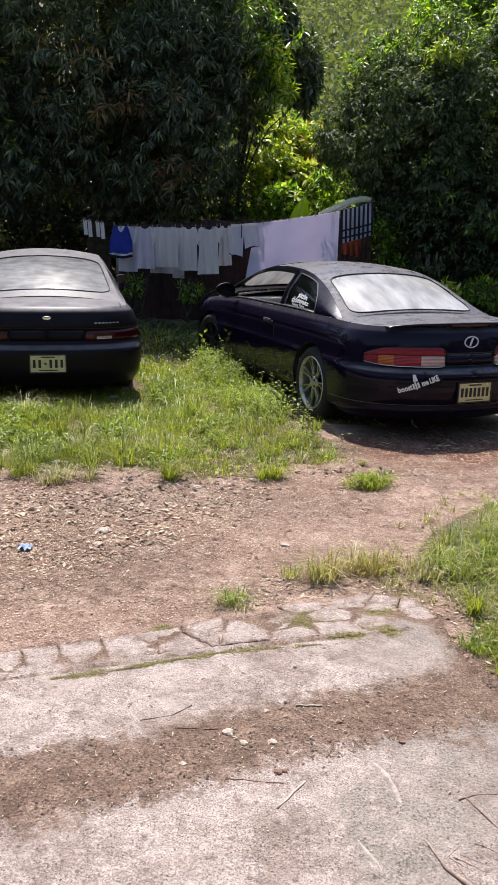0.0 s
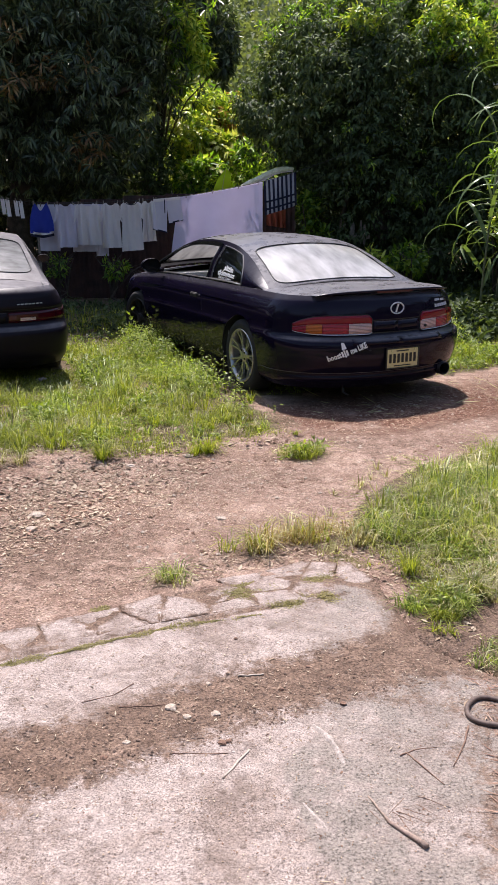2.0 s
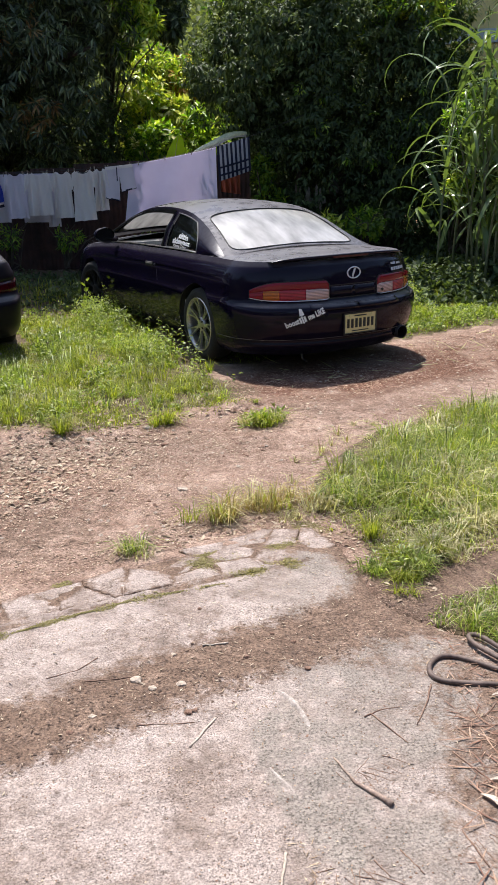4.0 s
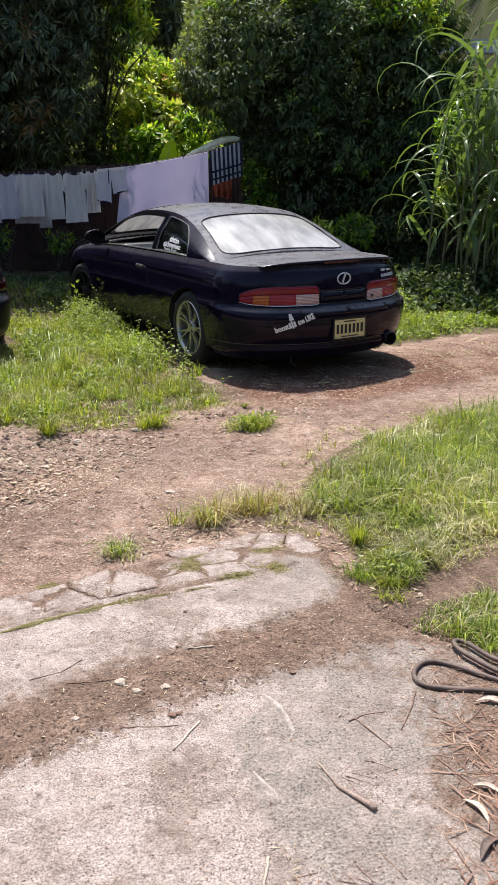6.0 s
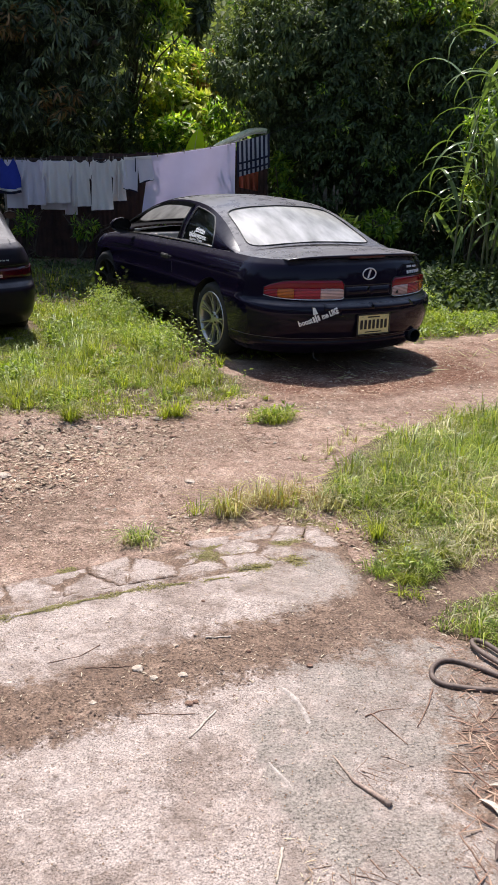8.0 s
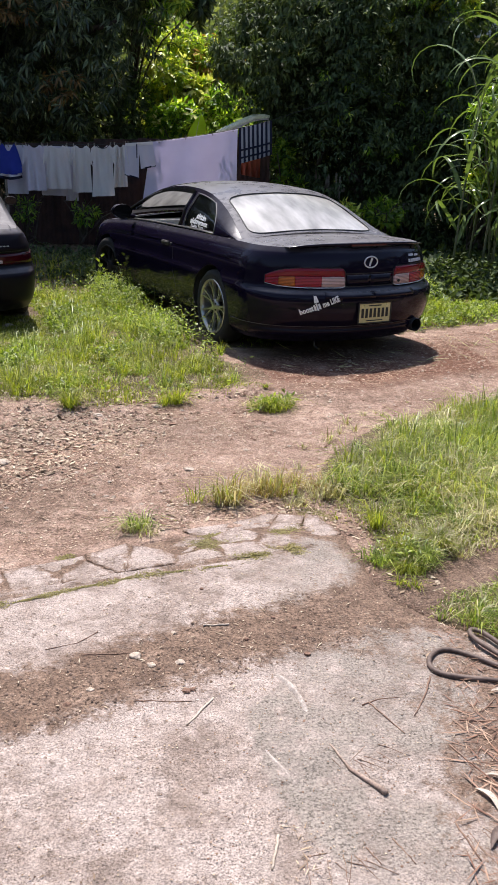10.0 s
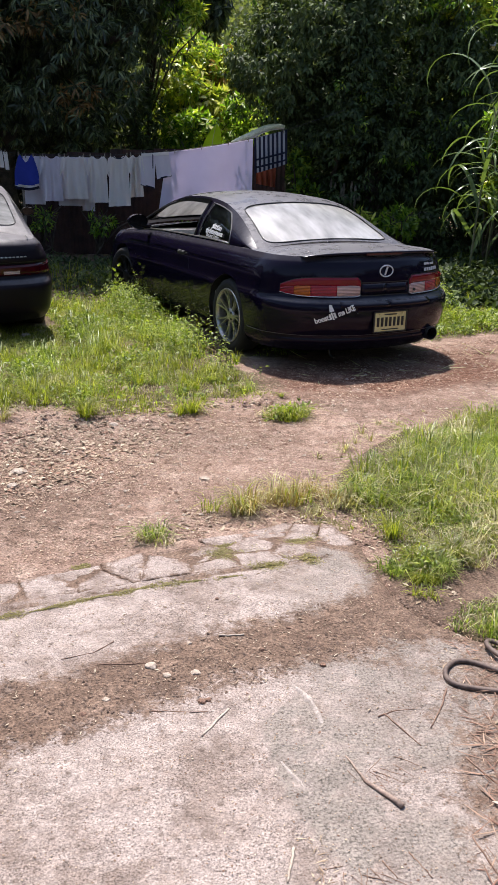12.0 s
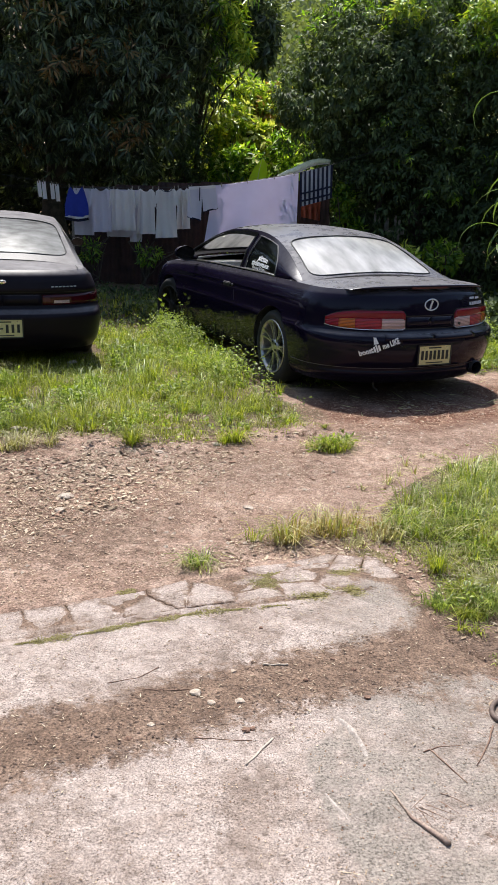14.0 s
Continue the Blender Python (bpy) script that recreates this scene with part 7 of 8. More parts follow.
def meadow(label, poly, density, hmin, hmax, mat, seed, patch=0.42, width=0.006, scale=1.6, tall=None, bendy=0.5, rim=0.28, edge=0.12):
    r = np.random.default_rng(seed)
    x, y, f = scatter(poly, density, r, patch, scale, seed % 5, edge)
    h = hmin + (hmax - hmin) * r.random(len(x)) ** 1.5 * smooth(0.3, 0.65, f) * (0.55 + 0.9 * smooth(0.4, 0.7, fractal(x, y, 7.0, 2, 88)))
    if tall:
        h *= tall(x, y)
    h = h * (0.4 + 0.6 * smooth(0.0, rim, near_line(poly + poly[:1], x, y)))
    for m in (COUPE_AT, SEDAN_AT):
        h = np.where(in_car(x, y, m, 0.88, -0.42, 4.5), np.minimum(h, 0.05), h)
    keep = np.ones(len(x), bool)
    for m, ws in ((COUPE_AT, (1.10, 3.77)), (SEDAN_AT, (1.02, 3.57))):
        for wy in ws:
            q = m.inverted()
            cx, cy = q[0][0] * x + q[0][1] * y + q[0][3], q[1][0] * x + q[1][1] * y + q[1][3]
            keep &= ~((abs(abs(cx) - 0.75) < 0.17) & (abs(cy - wy) < 0.25))
    x, y, h = x[keep], y[keep], h[keep]
    P = np.stack([x, y, height(x, y) - 0.004], 1)
    n = len(x)
    return blades("grass", P, r.uniform(0, 2 * math.pi, n), h, width * r.uniform(0.6, 1.5, n), np.clip(r.normal(bendy, 0.35, n), 0.05, 1.5), mat, label)


def lawn_tall(x, y):
    """Taller beside the coupe's track and behind the saloon."""
    edge = smooth(0.75, 0.1, near_line([(-0.35, 7.4), (-0.6, 8.4), (-1.0, 9.6)], x, y))
    back = smooth(0.7, 0.2, near_line([(-4, 6.1), (-1.7, 6.45)], x, y))
    return 0.75 + 1.0 * edge + 0.75 * back


FAR_LAWN = [(-0.85, 9.6), (-1.2, 10.6), (-1.7, 12.2), (-3.5, 13.5), (-9, 13.5), (-9, 9.6)]
NEAR_LAWN = [(-4.2, 4.72), (-3.2, 4.75), (-2.0, 4.98), (-1.63, 4.96), (-1.3, 5.1), (-0.95, 5.15), (-0.5, 5.1), (-0.25, 5.5), (0.14, 5.5), (0.42, 5.75), (0.22, 6.15), (0.0, 6.6), (-0.25, 7.4), (-0.5, 8.4), (-0.85, 9.6), (-4.2, 9.6)]
meadow("patchy sunlit yellow-green grass between the cars", NEAR_LAWN, 5200, 0.03, 0.15, GRASS, 1, 0.45, 0.0040, 3.4, tall=lawn_tall, edge=0.55)
meadow("dry straw grass between the cars", NEAR_LAWN, 1500, 0.02, 0.09, GRASS_DRY, 2, 0.38, 0.0042, 2.6, bendy=0.9, edge=0.25)
meadow("shaded grass in front of the washing line", FAR_LAWN, 260, 0.05, 0.22, GRASS, 3, 0.30, 0.009)
meadow("long sunlit grass on the verge of the track", VERGE, 4200, 0.04, 0.17, GRASS_GREEN, 4, 0.38, 0.0046, 3.4, bendy=0.95, edge=0.45, tall=lambda x, y: 0.55 + 0.55 * smooth(0.6, 1.4, x))
meadow("dry straw grass on the verge of the track", VERGE, 3800, 0.03, 0.20, GRASS_DRY, 5, 0.38, 0.0036, 3.0, bendy=1.0, edge=0.30)


def clumps(label, poly, density, th, mat, seed, per=34, wide=0.005, patch=0.36, edge=0.12):
    """Grass growing in fountains: blades that arch out from many crowns."""
    r = np.random.default_rng(seed)
    x, y, f = scatter(poly, density, r, patch, 2.0, seed % 5, edge)
    for m in (COUPE_AT, SEDAN_AT):
        ok = ~in_car(x, y, m, 0.92, -0.40, 4.7)
        x, y, f = x[ok], y[ok], f[ok]
    size = r.uniform(0.5, 1.2, len(x)) * (0.55 + 0.6 * smooth(0.4, 0.65, f)) * (0.45 + 0.55 * smooth(0.0, 0.25, near_line(poly + poly[:1], x, y)))
    k = np.repeat(np.arange(len(x)), per)
    n = len(k)
    dx, dy = r.normal(0, 0.022, n) * size[k], r.normal(0, 0.022, n) * size[k]
    px, py = x[k] + dx, y[k] + dy
    lean = r.uniform(0, 2 * math.pi, len(x))
    az = np.arctan2(dy, dx) + r.normal(0, 0.45, n)
    h = th * size[k] * r.uniform(0.35, 1.2, n)
    bend = np.clip(r.normal(1.0, 0.38, n) + 0.25 * np.cos(az - lean[k]), 0.1, 1.6)
    return blades("grass", np.stack([px, py, height(px, py) - 0.004], 1), az, h, wide * r.uniform(0.6, 1.4, n), bend, mat, label)


meadow("short yellow-green turf between the cars", NEAR_LAWN, 7500, 0.012, 0.060, GRASS, 12, 0.38, 0.0050, 2.2, bendy=0.8, edge=0.5)
clumps("arching clumps of sunlit grass on the verge", VERGE, 58, 0.20, GRASS_GREEN, 601, edge=0.40)
clumps("yellow-green arching grass on the verge", VERGE, 42, 0.20, GRASS, 606, edge=0.45)
clumps("arching clumps of dry pale grass on the verge", VERGE, 88, 0.16, GRASS_DRY, 602, 26, edge=0.25)
clumps("dry fringe of grass along the verge", [(0.34, 3.74), (0.46, 3.84), (0.56, 4.1), (0.66, 4.4), (0.8, 4.66), (1.1, 5.05), (1.5, 5.4), (1.35, 5.55), (0.85, 5.1), (0.55, 4.7), (0.38, 4.3), (0.26, 3.95)], 60, 0.13, GRASS_DRY, 608, 18, 0.0040, 0.34, 0.06)
meadow("short olive turf at the verge's foot", [(0.44, 3.84), (0.58, 3.58), (0.66, 3.36), (0.66, 3.14), (0.76, 3.02), (0.95, 3.10), (1.3, 3.24), (2.2, 3.2), (2.2, 3.7), (1.2, 3.75), (0.7, 4.0)], 9000, 0.012, 0.06, GRASS, 13, 0.34, 0.0042, 3.0, bendy=0.9, rim=0.05, edge=0.08)
meadow("short withered turf at the verge's foot", [(0.40, 3.86), (0.56, 3.58), (0.64, 3.36), (0.64, 3.14), (0.76, 3.00), (0.95, 3.08), (1.3, 3.22), (2.2, 3.18), (2.2, 3.7), (1.2, 3.75), (0.7, 4.0)], 7000, 0.012, 0.07, GRASS_DRY, 14, 0.36, 0.0038, 3.0, bendy=1.0, rim=0.05, edge=0.08)
clumps("arching clumps of grass between the cars", NEAR_LAWN, 27, 0.20, GRASS, 603, 40, 0.0046, 0.42, 0.35)
clumps("green grass clumps between the cars", NEAR_LAWN, 24, 0.21, GRASS_GREEN, 607, 40, 0.0046, 0.42, 0.35)
clumps("dry pale grass clumps between the cars", NEAR_LAWN, 9, 0.16, GRASS_DRY, 604, 26, 0.0046)
clumps("dense arching grass of the tuft beside the hose", TUFT, 85, 0.19, GRASS_GREEN, 605, 40, 0.0042, 0.1, 0.04)
meadow("low grass of the tuft at the slab's edge", TUFT, 6000, 0.03, 0.12, GRASS_GREEN, 6, 0.18, 0.004, 4.0, bendy=0.9, rim=0.10, edge=0.04)
meadow("dry straw grass in the tuft at the slab's edge", TUFT, 1300, 0.04, 0.15, GRASS_DRY, 9, 0.18, 0.0035, 4.0, bendy=1.0, rim=0.10, edge=0.04)
meadow("green grass bank beyond the track", BANK, 1700, 0.04, 0.20, GRASS, 7, 0.28, 0.006, 1.4)


def moss(label, pts, wide, n, seed, tall=0.011):
    """Short dense moss along a line, thinner and thicker as it runs."""
    r = np.random.default_rng(seed)
    f = r.uniform(0, len(pts) - 1, n)
    i = np.minimum(f.astype(int), len(pts) - 2)
    a = np.array(pts)
    c = a[i] + (a[i + 1] - a[i]) * (f - i)[:, None]
    d = unit(a[i + 1] - a[i])
    w = wide * (0.12 + 1.5 * smooth(0.36, 0.68, fractal(c[:, 0], c[:, 1], 14, 3, seed)))
    q = r.normal(0, 0.5, n) * w + 0.012 * (fractal(c[:, 0], c[:, 1], 9, 3, seed + 1) - 0.5)
    ok = r.random(n) < smooth(0.30, 0.48, fractal(c[:, 0], c[:, 1], 10, 3, seed + 2))
    c, d, q, n = c[ok], d[ok], q[ok], int(ok.sum())
    x, y = c[:, 0] - d[:, 1] * q, c[:, 1] + d[:, 0] * q
    P = np.stack([x, y, height(x, y) - 0.003], 1)
    return blades("moss", P, r.uniform(0, 2 * math.pi, n), tall * r.uniform(0.5, 1.4, n), 0.0034 * r.uniform(0.6, 1.4, n), np.clip(r.normal(0.9, 0.3, n), 0.1, 1.5), MOSS, label)


moss("olive moss growing in the slab's crack", [(-0.95, 2.64), (-0.82, 2.69), (-0.70, 2.74), (-0.63, 2.775), (-0.53, 2.83), (-0.40, 2.88), (-0.28, 2.94), (-0.15, 2.97), (-0.04, 3.0), (0.04, 3.02)], 0.018, 8000, 8, 0.008)


def tuft(tx, ty, tr, th, mt, k, n, wide=0.0042, label="small grass tuft rooted in the dirt"):
    """Blades that fan out from a few crowns."""
    r = np.random.default_rng(200 + k)
    c = r.integers(0, 4, n)
    ox, oy = r.normal(0, tr * 0.35, 4), r.normal(0, tr * 0.25, 4)
    dx, dy = r.normal(0, tr * 0.16, n), r.normal(0, tr * 0.14, n)
    x, y = tx + ox[c] + dx, ty + oy[c] + dy
    return blades("grass_tuft", np.stack([x, y, height(x, y) - 0.003], 1), np.arctan2(dy, dx) + r.normal(0, 0.5, n), th * r.uniform(0.35, 1.25, n), wide * r.uniform(0.6, 1.4, n), np.clip(r.normal(0.95, 0.38, n), 0.15, 1.6), mt, label)


TUFTS_NEAR = [(-0.37, 3.38, 0.09, 0.10, GRASS_GREEN, 90), (-0.35, 3.37, 0.11, 0.08, GRASS_DRY, 90), (0.34, 5.22, 0.16, 0.13, GRASS, 300), (0.30, 5.26, 0.16, 0.09, GRASS_DRY, 240), (0.055, 3.73, 0.10, 0.19, GRASS_BROWN, 80), (0.06, 3.73, 0.10, 0.18, GRASS, 45), (0.03, 3.72, 0.14, 0.15, GRASS_DRY, 90),
                                             (-0.10, 3.70, 0.05, 0.13, GRASS, 34), (0.32, 3.82, 0.11, 0.17, GRASS_BROWN, 60), (0.34, 3.84, 0.12, 0.16, GRASS, 40), (0.26, 3.82, 0.17, 0.15, GRASS_DRY, 130), (0.20, 3.80, 0.09, 0.10, GRASS_BROWN, 90), (0.52, 3.78, 0.12, 0.13, GRASS_DRY, 120), (0.42, 3.86, 0.14, 0.12, GRASS_BROWN, 130), (0.70, 3.42, 0.06, 0.17, GRASS, 90), (0.76, 3.16, 0.08, 0.11, GRASS, 130), (0.80, 3.10, 0.09, 0.08, GRASS_DRY, 120)]
TUFTS_CORNER = [(0.69, 3.08, 0.09, 0.08, GRASS_GREEN, 170), (0.78, 3.03, 0.10, 0.08, GRASS, 190), (0.87, 3.10, 0.12, 0.09, GRASS_GREEN, 240), (0.97, 3.20, 0.12, 0.09, GRASS_DRY, 220), (0.92, 3.20, 0.13, 0.09, GRASS, 240)]
TUFTS_LAWN = [(-1.55, 5.0, 0.2, 0.12, GRASS_DRY, 380), (-0.95, 5.2, 0.12, 0.15, GRASS, 200), (-0.3, 5.35, 0.16, 0.16, GRASS, 260), (-1.9, 5.05, 0.14, 0.16, GRASS, 220), (-2.45, 6.62, 0.16, 0.30, GRASS_DRY, 110), (-2.5, 6.6, 0.2, 0.24, GRASS_GREEN, 200), (-2.2, 6.5, 0.18, 0.26, GRASS_GREEN, 180), (-1.85, 6.5, 0.2, 0.26, GRASS, 160), (-1.6, 6.62, 0.18, 0.22, GRASS_GREEN, 170), (-2.85, 6.55, 0.2, 0.28, GRASS_GREEN, 200), (-1.95, 5.35, 0.18, 0.2, GRASS_GREEN, 260), (-1.6, 5.5, 0.16, 0.18, GRASS, 220), (0.75, 2.92, 0.06, 0.06, GRASS, 60), (0.42, 3.70, 0.12, 0.05, GRASS_DRY, 140)]
for k, (tx, ty, tr, th, mt, n) in enumerate(TUFTS_NEAR + TUFTS_CORNER + TUFTS_LAWN):
    tuft(tx, ty, tr, th, mt, k, n)
for k, (tx, ty, tr, n) in enumerate([(0.0, 3.245, 0.15, 1000), (0.14, 3.105, 0.09, 420), (0.31, 3.22, 0.09, 360), (0.29, 3.40, 0.11, 420), (0.40, 3.58, 0.17, 700), (-0.62, 3.12, 0.06, 160)]):
    tuft(tx, ty, tr * 1.2, 0.009, MOSS, 60 + k, int(n * 4.0), 0.0036, "low olive moss pad on the concrete")


def weeds(label, poly, density, zmax, L, W, mat, seed, patch=0.42, scale=1.3, count=7, edge=0.25):
    r = np.random.default_rng(seed)
    x, y, f = scatter(poly, density, r, patch, scale, seed % 7, edge)
    h = zmax * r.random(len(x)) * smooth(0.3, 0.7, f)
    for m in (COUPE_AT, SEDAN_AT):
        h = np.where(in_car(x, y, m, 0.88, -0.36, 4.6), np.minimum(h, 0.05), h)
    ok = ~in_car(x, y, SEDAN_AT, 0.93, -0.40, 4.6)
    x, y, h = x[ok], y[ok], h[ok]
    P = np.stack([x, y, height(x, y) + h], 1)
    out = unit(np.array([0, 0, 1.0]) + r.normal(0, 0.3, (len(x), 3)))
    ob = new("weeds", leaf_cloud("weeds", *rosettes(P, out, r, count, L, W, 0.05), mat))
    return tagged(ob, label, "weeds", kind="stuff")


weeds("broad-leaved green weeds among the grass", NEAR_LAWN, 620, 0.12, 0.040, 0.019, CLOVER, 301, 0.50, 2.6, edge=0.9)
weeds("tall leafy weeds beside the coupe's track", [(0.1, 6.3), (-0.05, 7.0), (-0.3, 7.6), (-0.5, 8.4), (-0.85, 9.6), (-1.6, 9.6), (-1.3, 8.4), (-0.8, 7.0)], 1000, 0.28, 0.032, 0.012, CLOVER, 302, 0.42)
weeds("shaded leafy weeds at the far side of the lawn", [(-0.7, 9.9), (-1.0, 10.8), (-1.3, 12.6), (-0.2, 13.4), (-5, 13.6), (-5, 10.2), (-3, 9.8)], 120, 0.25, 0.09, 0.035, GLOSSY, 309, 0.3)
weeds("broad-leaved weeds on the verge", VERGE, 260, 0.07, 0.028, 0.010, CLOVER, 303, 0.55, 2.2)
weeds("leafy little weed rooted in the track", [(0.20, 5.16), (0.30, 5.10), (0.46, 5.14), (0.50, 5.28), (0.36, 5.36), (0.22, 5.30)], 1500, 0.10, 0.040, 0.016, CLOVER, 310, 0.1, 5, edge=0.05)
weeds("tiny white flowers on the weed at the slab's corner", [(0.68, 3.12), (0.74, 3.08), (0.84, 3.12), (0.84, 3.26), (0.74, 3.30)], 1500, 0.17, 0.013, 0.008, PETAL, 311, 0.1, 5, 5, 0.02)
weeds("low broad weeds at the slab's corner", [(0.66, 3.12), (0.74, 3.02), (0.86, 3.02), (0.95, 3.14), (0.8, 3.28)], 900, 0.05, 0.032, 0.014, CLOVER, 308, 0.2, 5)
weeds("leafy weeds on the bank beyond the track", BANK, 620, 0.22, 0.044, 0.018, CLOVER, 304, 0.30)
weeds("dark broad-leaved ground cover at the foot of the cane grass", [(2.4, 9.6), (3.4, 9.2), (7, 10.2), (7, 12.5), (2.2, 12.4)], 170, 0.35, 0.11, 0.060, GLOSSY, 305, 0.3)
weeds("shaded ground cover under the round tree", [(0.4, 11.2), (2.4, 11.4), (5.5, 12), (5.5, 14.5), (-0.2, 14.5)], 150, 0.3, 0.12, 0.06, GLOSSY, 306, 0.3)
weeds("feathery weeds growing behind the saloon", [(-3.6, 6.25), (-2.5, 6.5), (-2.05, 6.72), (-2.05, 6.9), (-2.6, 6.75), (-3.6, 6.5)], 260, 0.26, 0.05, 0.016, CLOVER, 307, 0.36)
# upright leafy stems at the lawn's edge along the coupe's track
def leafy_stem(at, tall, seed):
    r = np.random.default_rng(seed)
    t = thing("weed", "upright leafy weed stem at the edge of the lawn", "weed", pose(at[0], at[1], float(height(*at))), group="weed stems")
    lx, ly = r.normal(0, 0.10, 2) * tall
    at_z = lambda f: (lx * f * f, ly * f * f, -0.01 + tall * f)
    part("stalk", tube([at_z(f) for f in np.linspace(0, 1, 6)], [0.004, 0.0036, 0.0032, 0.0028, 0.0024, 0.0015], 5), CULM, t, smooth=True)
    a = r.uniform(0, 6)
    for k in range(14):
        f = min(1, 0.2 + 0.8 * (k + r.uniform(-0.4, 0.4)) / 13)
        a += 2.4 + r.normal(0, 0.3)
        s = (0.026 + 0.065 * tall) * (1.15 - 0.55 * f) * r.uniform(0.6, 1.3)
        droop = r.uniform(-0.25, 0.35)
        rows = [[(s * g, s * 0.42 * q * math.sin(math.pi * g) ** 0.8, s * (0.35 * g - (0.5 + droop) * g * g) + 0.10 * s * q * q) for q in (-1, 0, 1)] for g in np.linspace(0.03, 0.98, 6)]
        part("leaf", moved(grid(rows), Matrix.Translation(at_z(f)) @ Matrix.Rotation(a, 4, "Z")), CLOVER, t, smooth=True)


for k, (x, y, tall) in enumerate(((-0.02, 6.42, 0.14), (-0.10, 6.62, 0.20), (-0.05, 6.78, 0.24), (-0.14, 7.05, 0.26), (-0.20, 7.20, 0.32), (-0.30, 7.22, 0.28), (-0.36, 7.55, 0.26), (-0.42, 7.75, 0.30), (-0.55, 7.95, 0.26), (-0.40, 8.10, 0.36), (-0.62, 8.4, 0.32), (-0.75, 8.9, 0.38), (-1.0, 9.1, 0.45), (-1.15, 9.0, 0.36))):
    leafy_stem((x, y), tall, 700 + k)
# single weed with pale round leaves
w = thing("weed", "single weed with pale round leaves on a stalk", "weed", pose(-1.28, 9.3, 0))
part("stalk", tube([(0, 0, -0.02), (0.01, 0, 0.2), (-0.01, 0, 0.44)], [0.008, 0.006, 0.004], 6), CULM, w)
for a, z, s in ((0.4, 0.43, 0.030), (3.3, 0.38, 0.034), (1.8, 0.31, 0.030), (5.0, 0.33, 0.030), (4.2, 0.24, 0.034), (2.6, 0.18, 0.034)):
    part("leaf", moved(grid([[(0.02 + s * (1 - math.cos(math.pi * f)) * 0.8, s * math.sin(math.pi * f) * q * 0.8, 0.02 * q * q) for q in (-1, 0, 1)] for f in np.linspace(0.02, 0.98, 7)]), Matrix.Translation((0, 0, z)) @ Matrix.Rotation(a, 4, "Z") @ Matrix.Rotation(radians(-38), 4, "Y")), CLOVER, w, smooth=True)

# ---- litter on the ground ----
r = np.random.default_rng(400)


def flakes(label, n, xy, L, W, mat, seed, flat=0.25, lift=0.0025):
    r = np.random.default_rng(seed)
    x, y = xy(r, n)
    P = np.stack([x, y, height(x, y) + lift], 1)
    a = r.uniform(0, 2 * math.pi, len(x))
    way = np.stack([np.cos(a), np.sin(a), r.normal(0, flat * 0.5, len(x))], 1)
    up = np.array([0, 0, 1.0]) + r.normal(0, flat, (len(x), 3))
    s = r.uniform(0.5, 1.5, len(x))
    ob = new("litter", leaf_cloud("litter", P, way, up, L * s, W * s, mat, 0.25, -0.1))
    return tagged(ob, label, "litter", kind="stuff")


WORN = [(-1.9, 2.95), (-0.95, 3.28), (-0.6, 3.75), (-0.33, 3.95), (-0.05, 4.06), (0.3, 4.34), (0.62, 4.9), (1.2, 5.7), (2.2, 6.5)]


def over(poly, patch=0.3, scale=2.0, seed=3, worn=0.0):
    """Places over a polygon in drifts; where `worn` is set, few in the wheel path."""
    def f(r, n):
        a = np.array(poly)
        lo, hi = a.min(0), a.max(0)
        x, y = r.uniform(lo[0], hi[0], n), r.uniform(lo[1], hi[1], n)
        ok = inside(poly, x, y) & (r.random(n) < smooth(patch - 0.1, patch + 0.2, fractal(x, y, scale, 3, seed)))
        ok &= r.random(n) > worn * smooth(0.42, 0.10, near_line(WORN, x, y) + 0.35 * (fractal(x, y, 2.3, 3, 43) - 0.5))
        return x[ok], y[ok]
    return f


YARD = [(-2.6, 3.2), (-0.9, 3.2), (0.7, 3.7), (1.5, 5.4), (3, 6.2), (5, 8.0), (4, 8.6), (1.5, 7.5), (0.3, 6.6), (0.2, 5.6), (-1, 5.2), (-3, 5.0)]
flakes("dry wood chips and leaf bits strewn over the dirt", 60000, over(YARD, 0.40, 2.4, 23, 0.8), 0.0160, 0.0085, CHIP, 401, 0.16)
flakes("dry leaf bits strewn over the dirt", 9000, over(YARD, 0.34, 2.6, 21, 0.85), 0.022, 0.009, DRYLEAF, 410, 0.25)
flakes("pale dry leaf litter at the lawn's edge", 5000, over([(-2.6, 3.4), (-0.6, 3.7), (-0.2, 5.1), (-2.6, 5.3)], 0.40, 2.2, 8), 0.027, 0.011, DRYLEAF, 402, 0.30)
flakes("pale straw bits on the concrete", 1500, over([(-1.6, 1.3), (1.2, 1.3), (1.2, 3.4), (-1.6, 3.0)], 0.42, 3, 9), 0.016, 0.004, DRYLEAF, 403)
flakes("dead leaves and twigs heaped at the slab's edge", 1700, over([(0.58, 1.4), (1.6, 1.4), (1.6, 2.6), (0.80, 2.62), (0.72, 2.1)], 0.38, 5, 10), 0.045, 0.0035, NEEDLE, 404, 0.25)
flakes("red-brown needles and twigs at the slab's edge", 900, over([(0.60, 1.35), (1.5, 1.35), (1.5, 2.3), (0.78, 2.3), (0.70, 1.9)], 0.42, 5, 13), 0.085, 0.0040, NEEDLE, 409, 0.15)
flakes("curled brown dead leaves at the slab's edge", 160, over([(0.66, 1.4), (1.6, 1.4), (1.6, 2.7), (0.62, 2.95), (0.72, 2.1)], 0.4, 5, 12), 0.034, 0.013, DRYLEAF, 406, 0.2)
flakes("long dry stalks on the dirt track", 260, over([(0.5, 6.0), (1.6, 6.4), (3.5, 7.4), (3, 8.2), (1.6, 7.5), (0.4, 6.8)], 0.3, 2, 11), 0.15, 0.006, GRASS_DRY, 405)
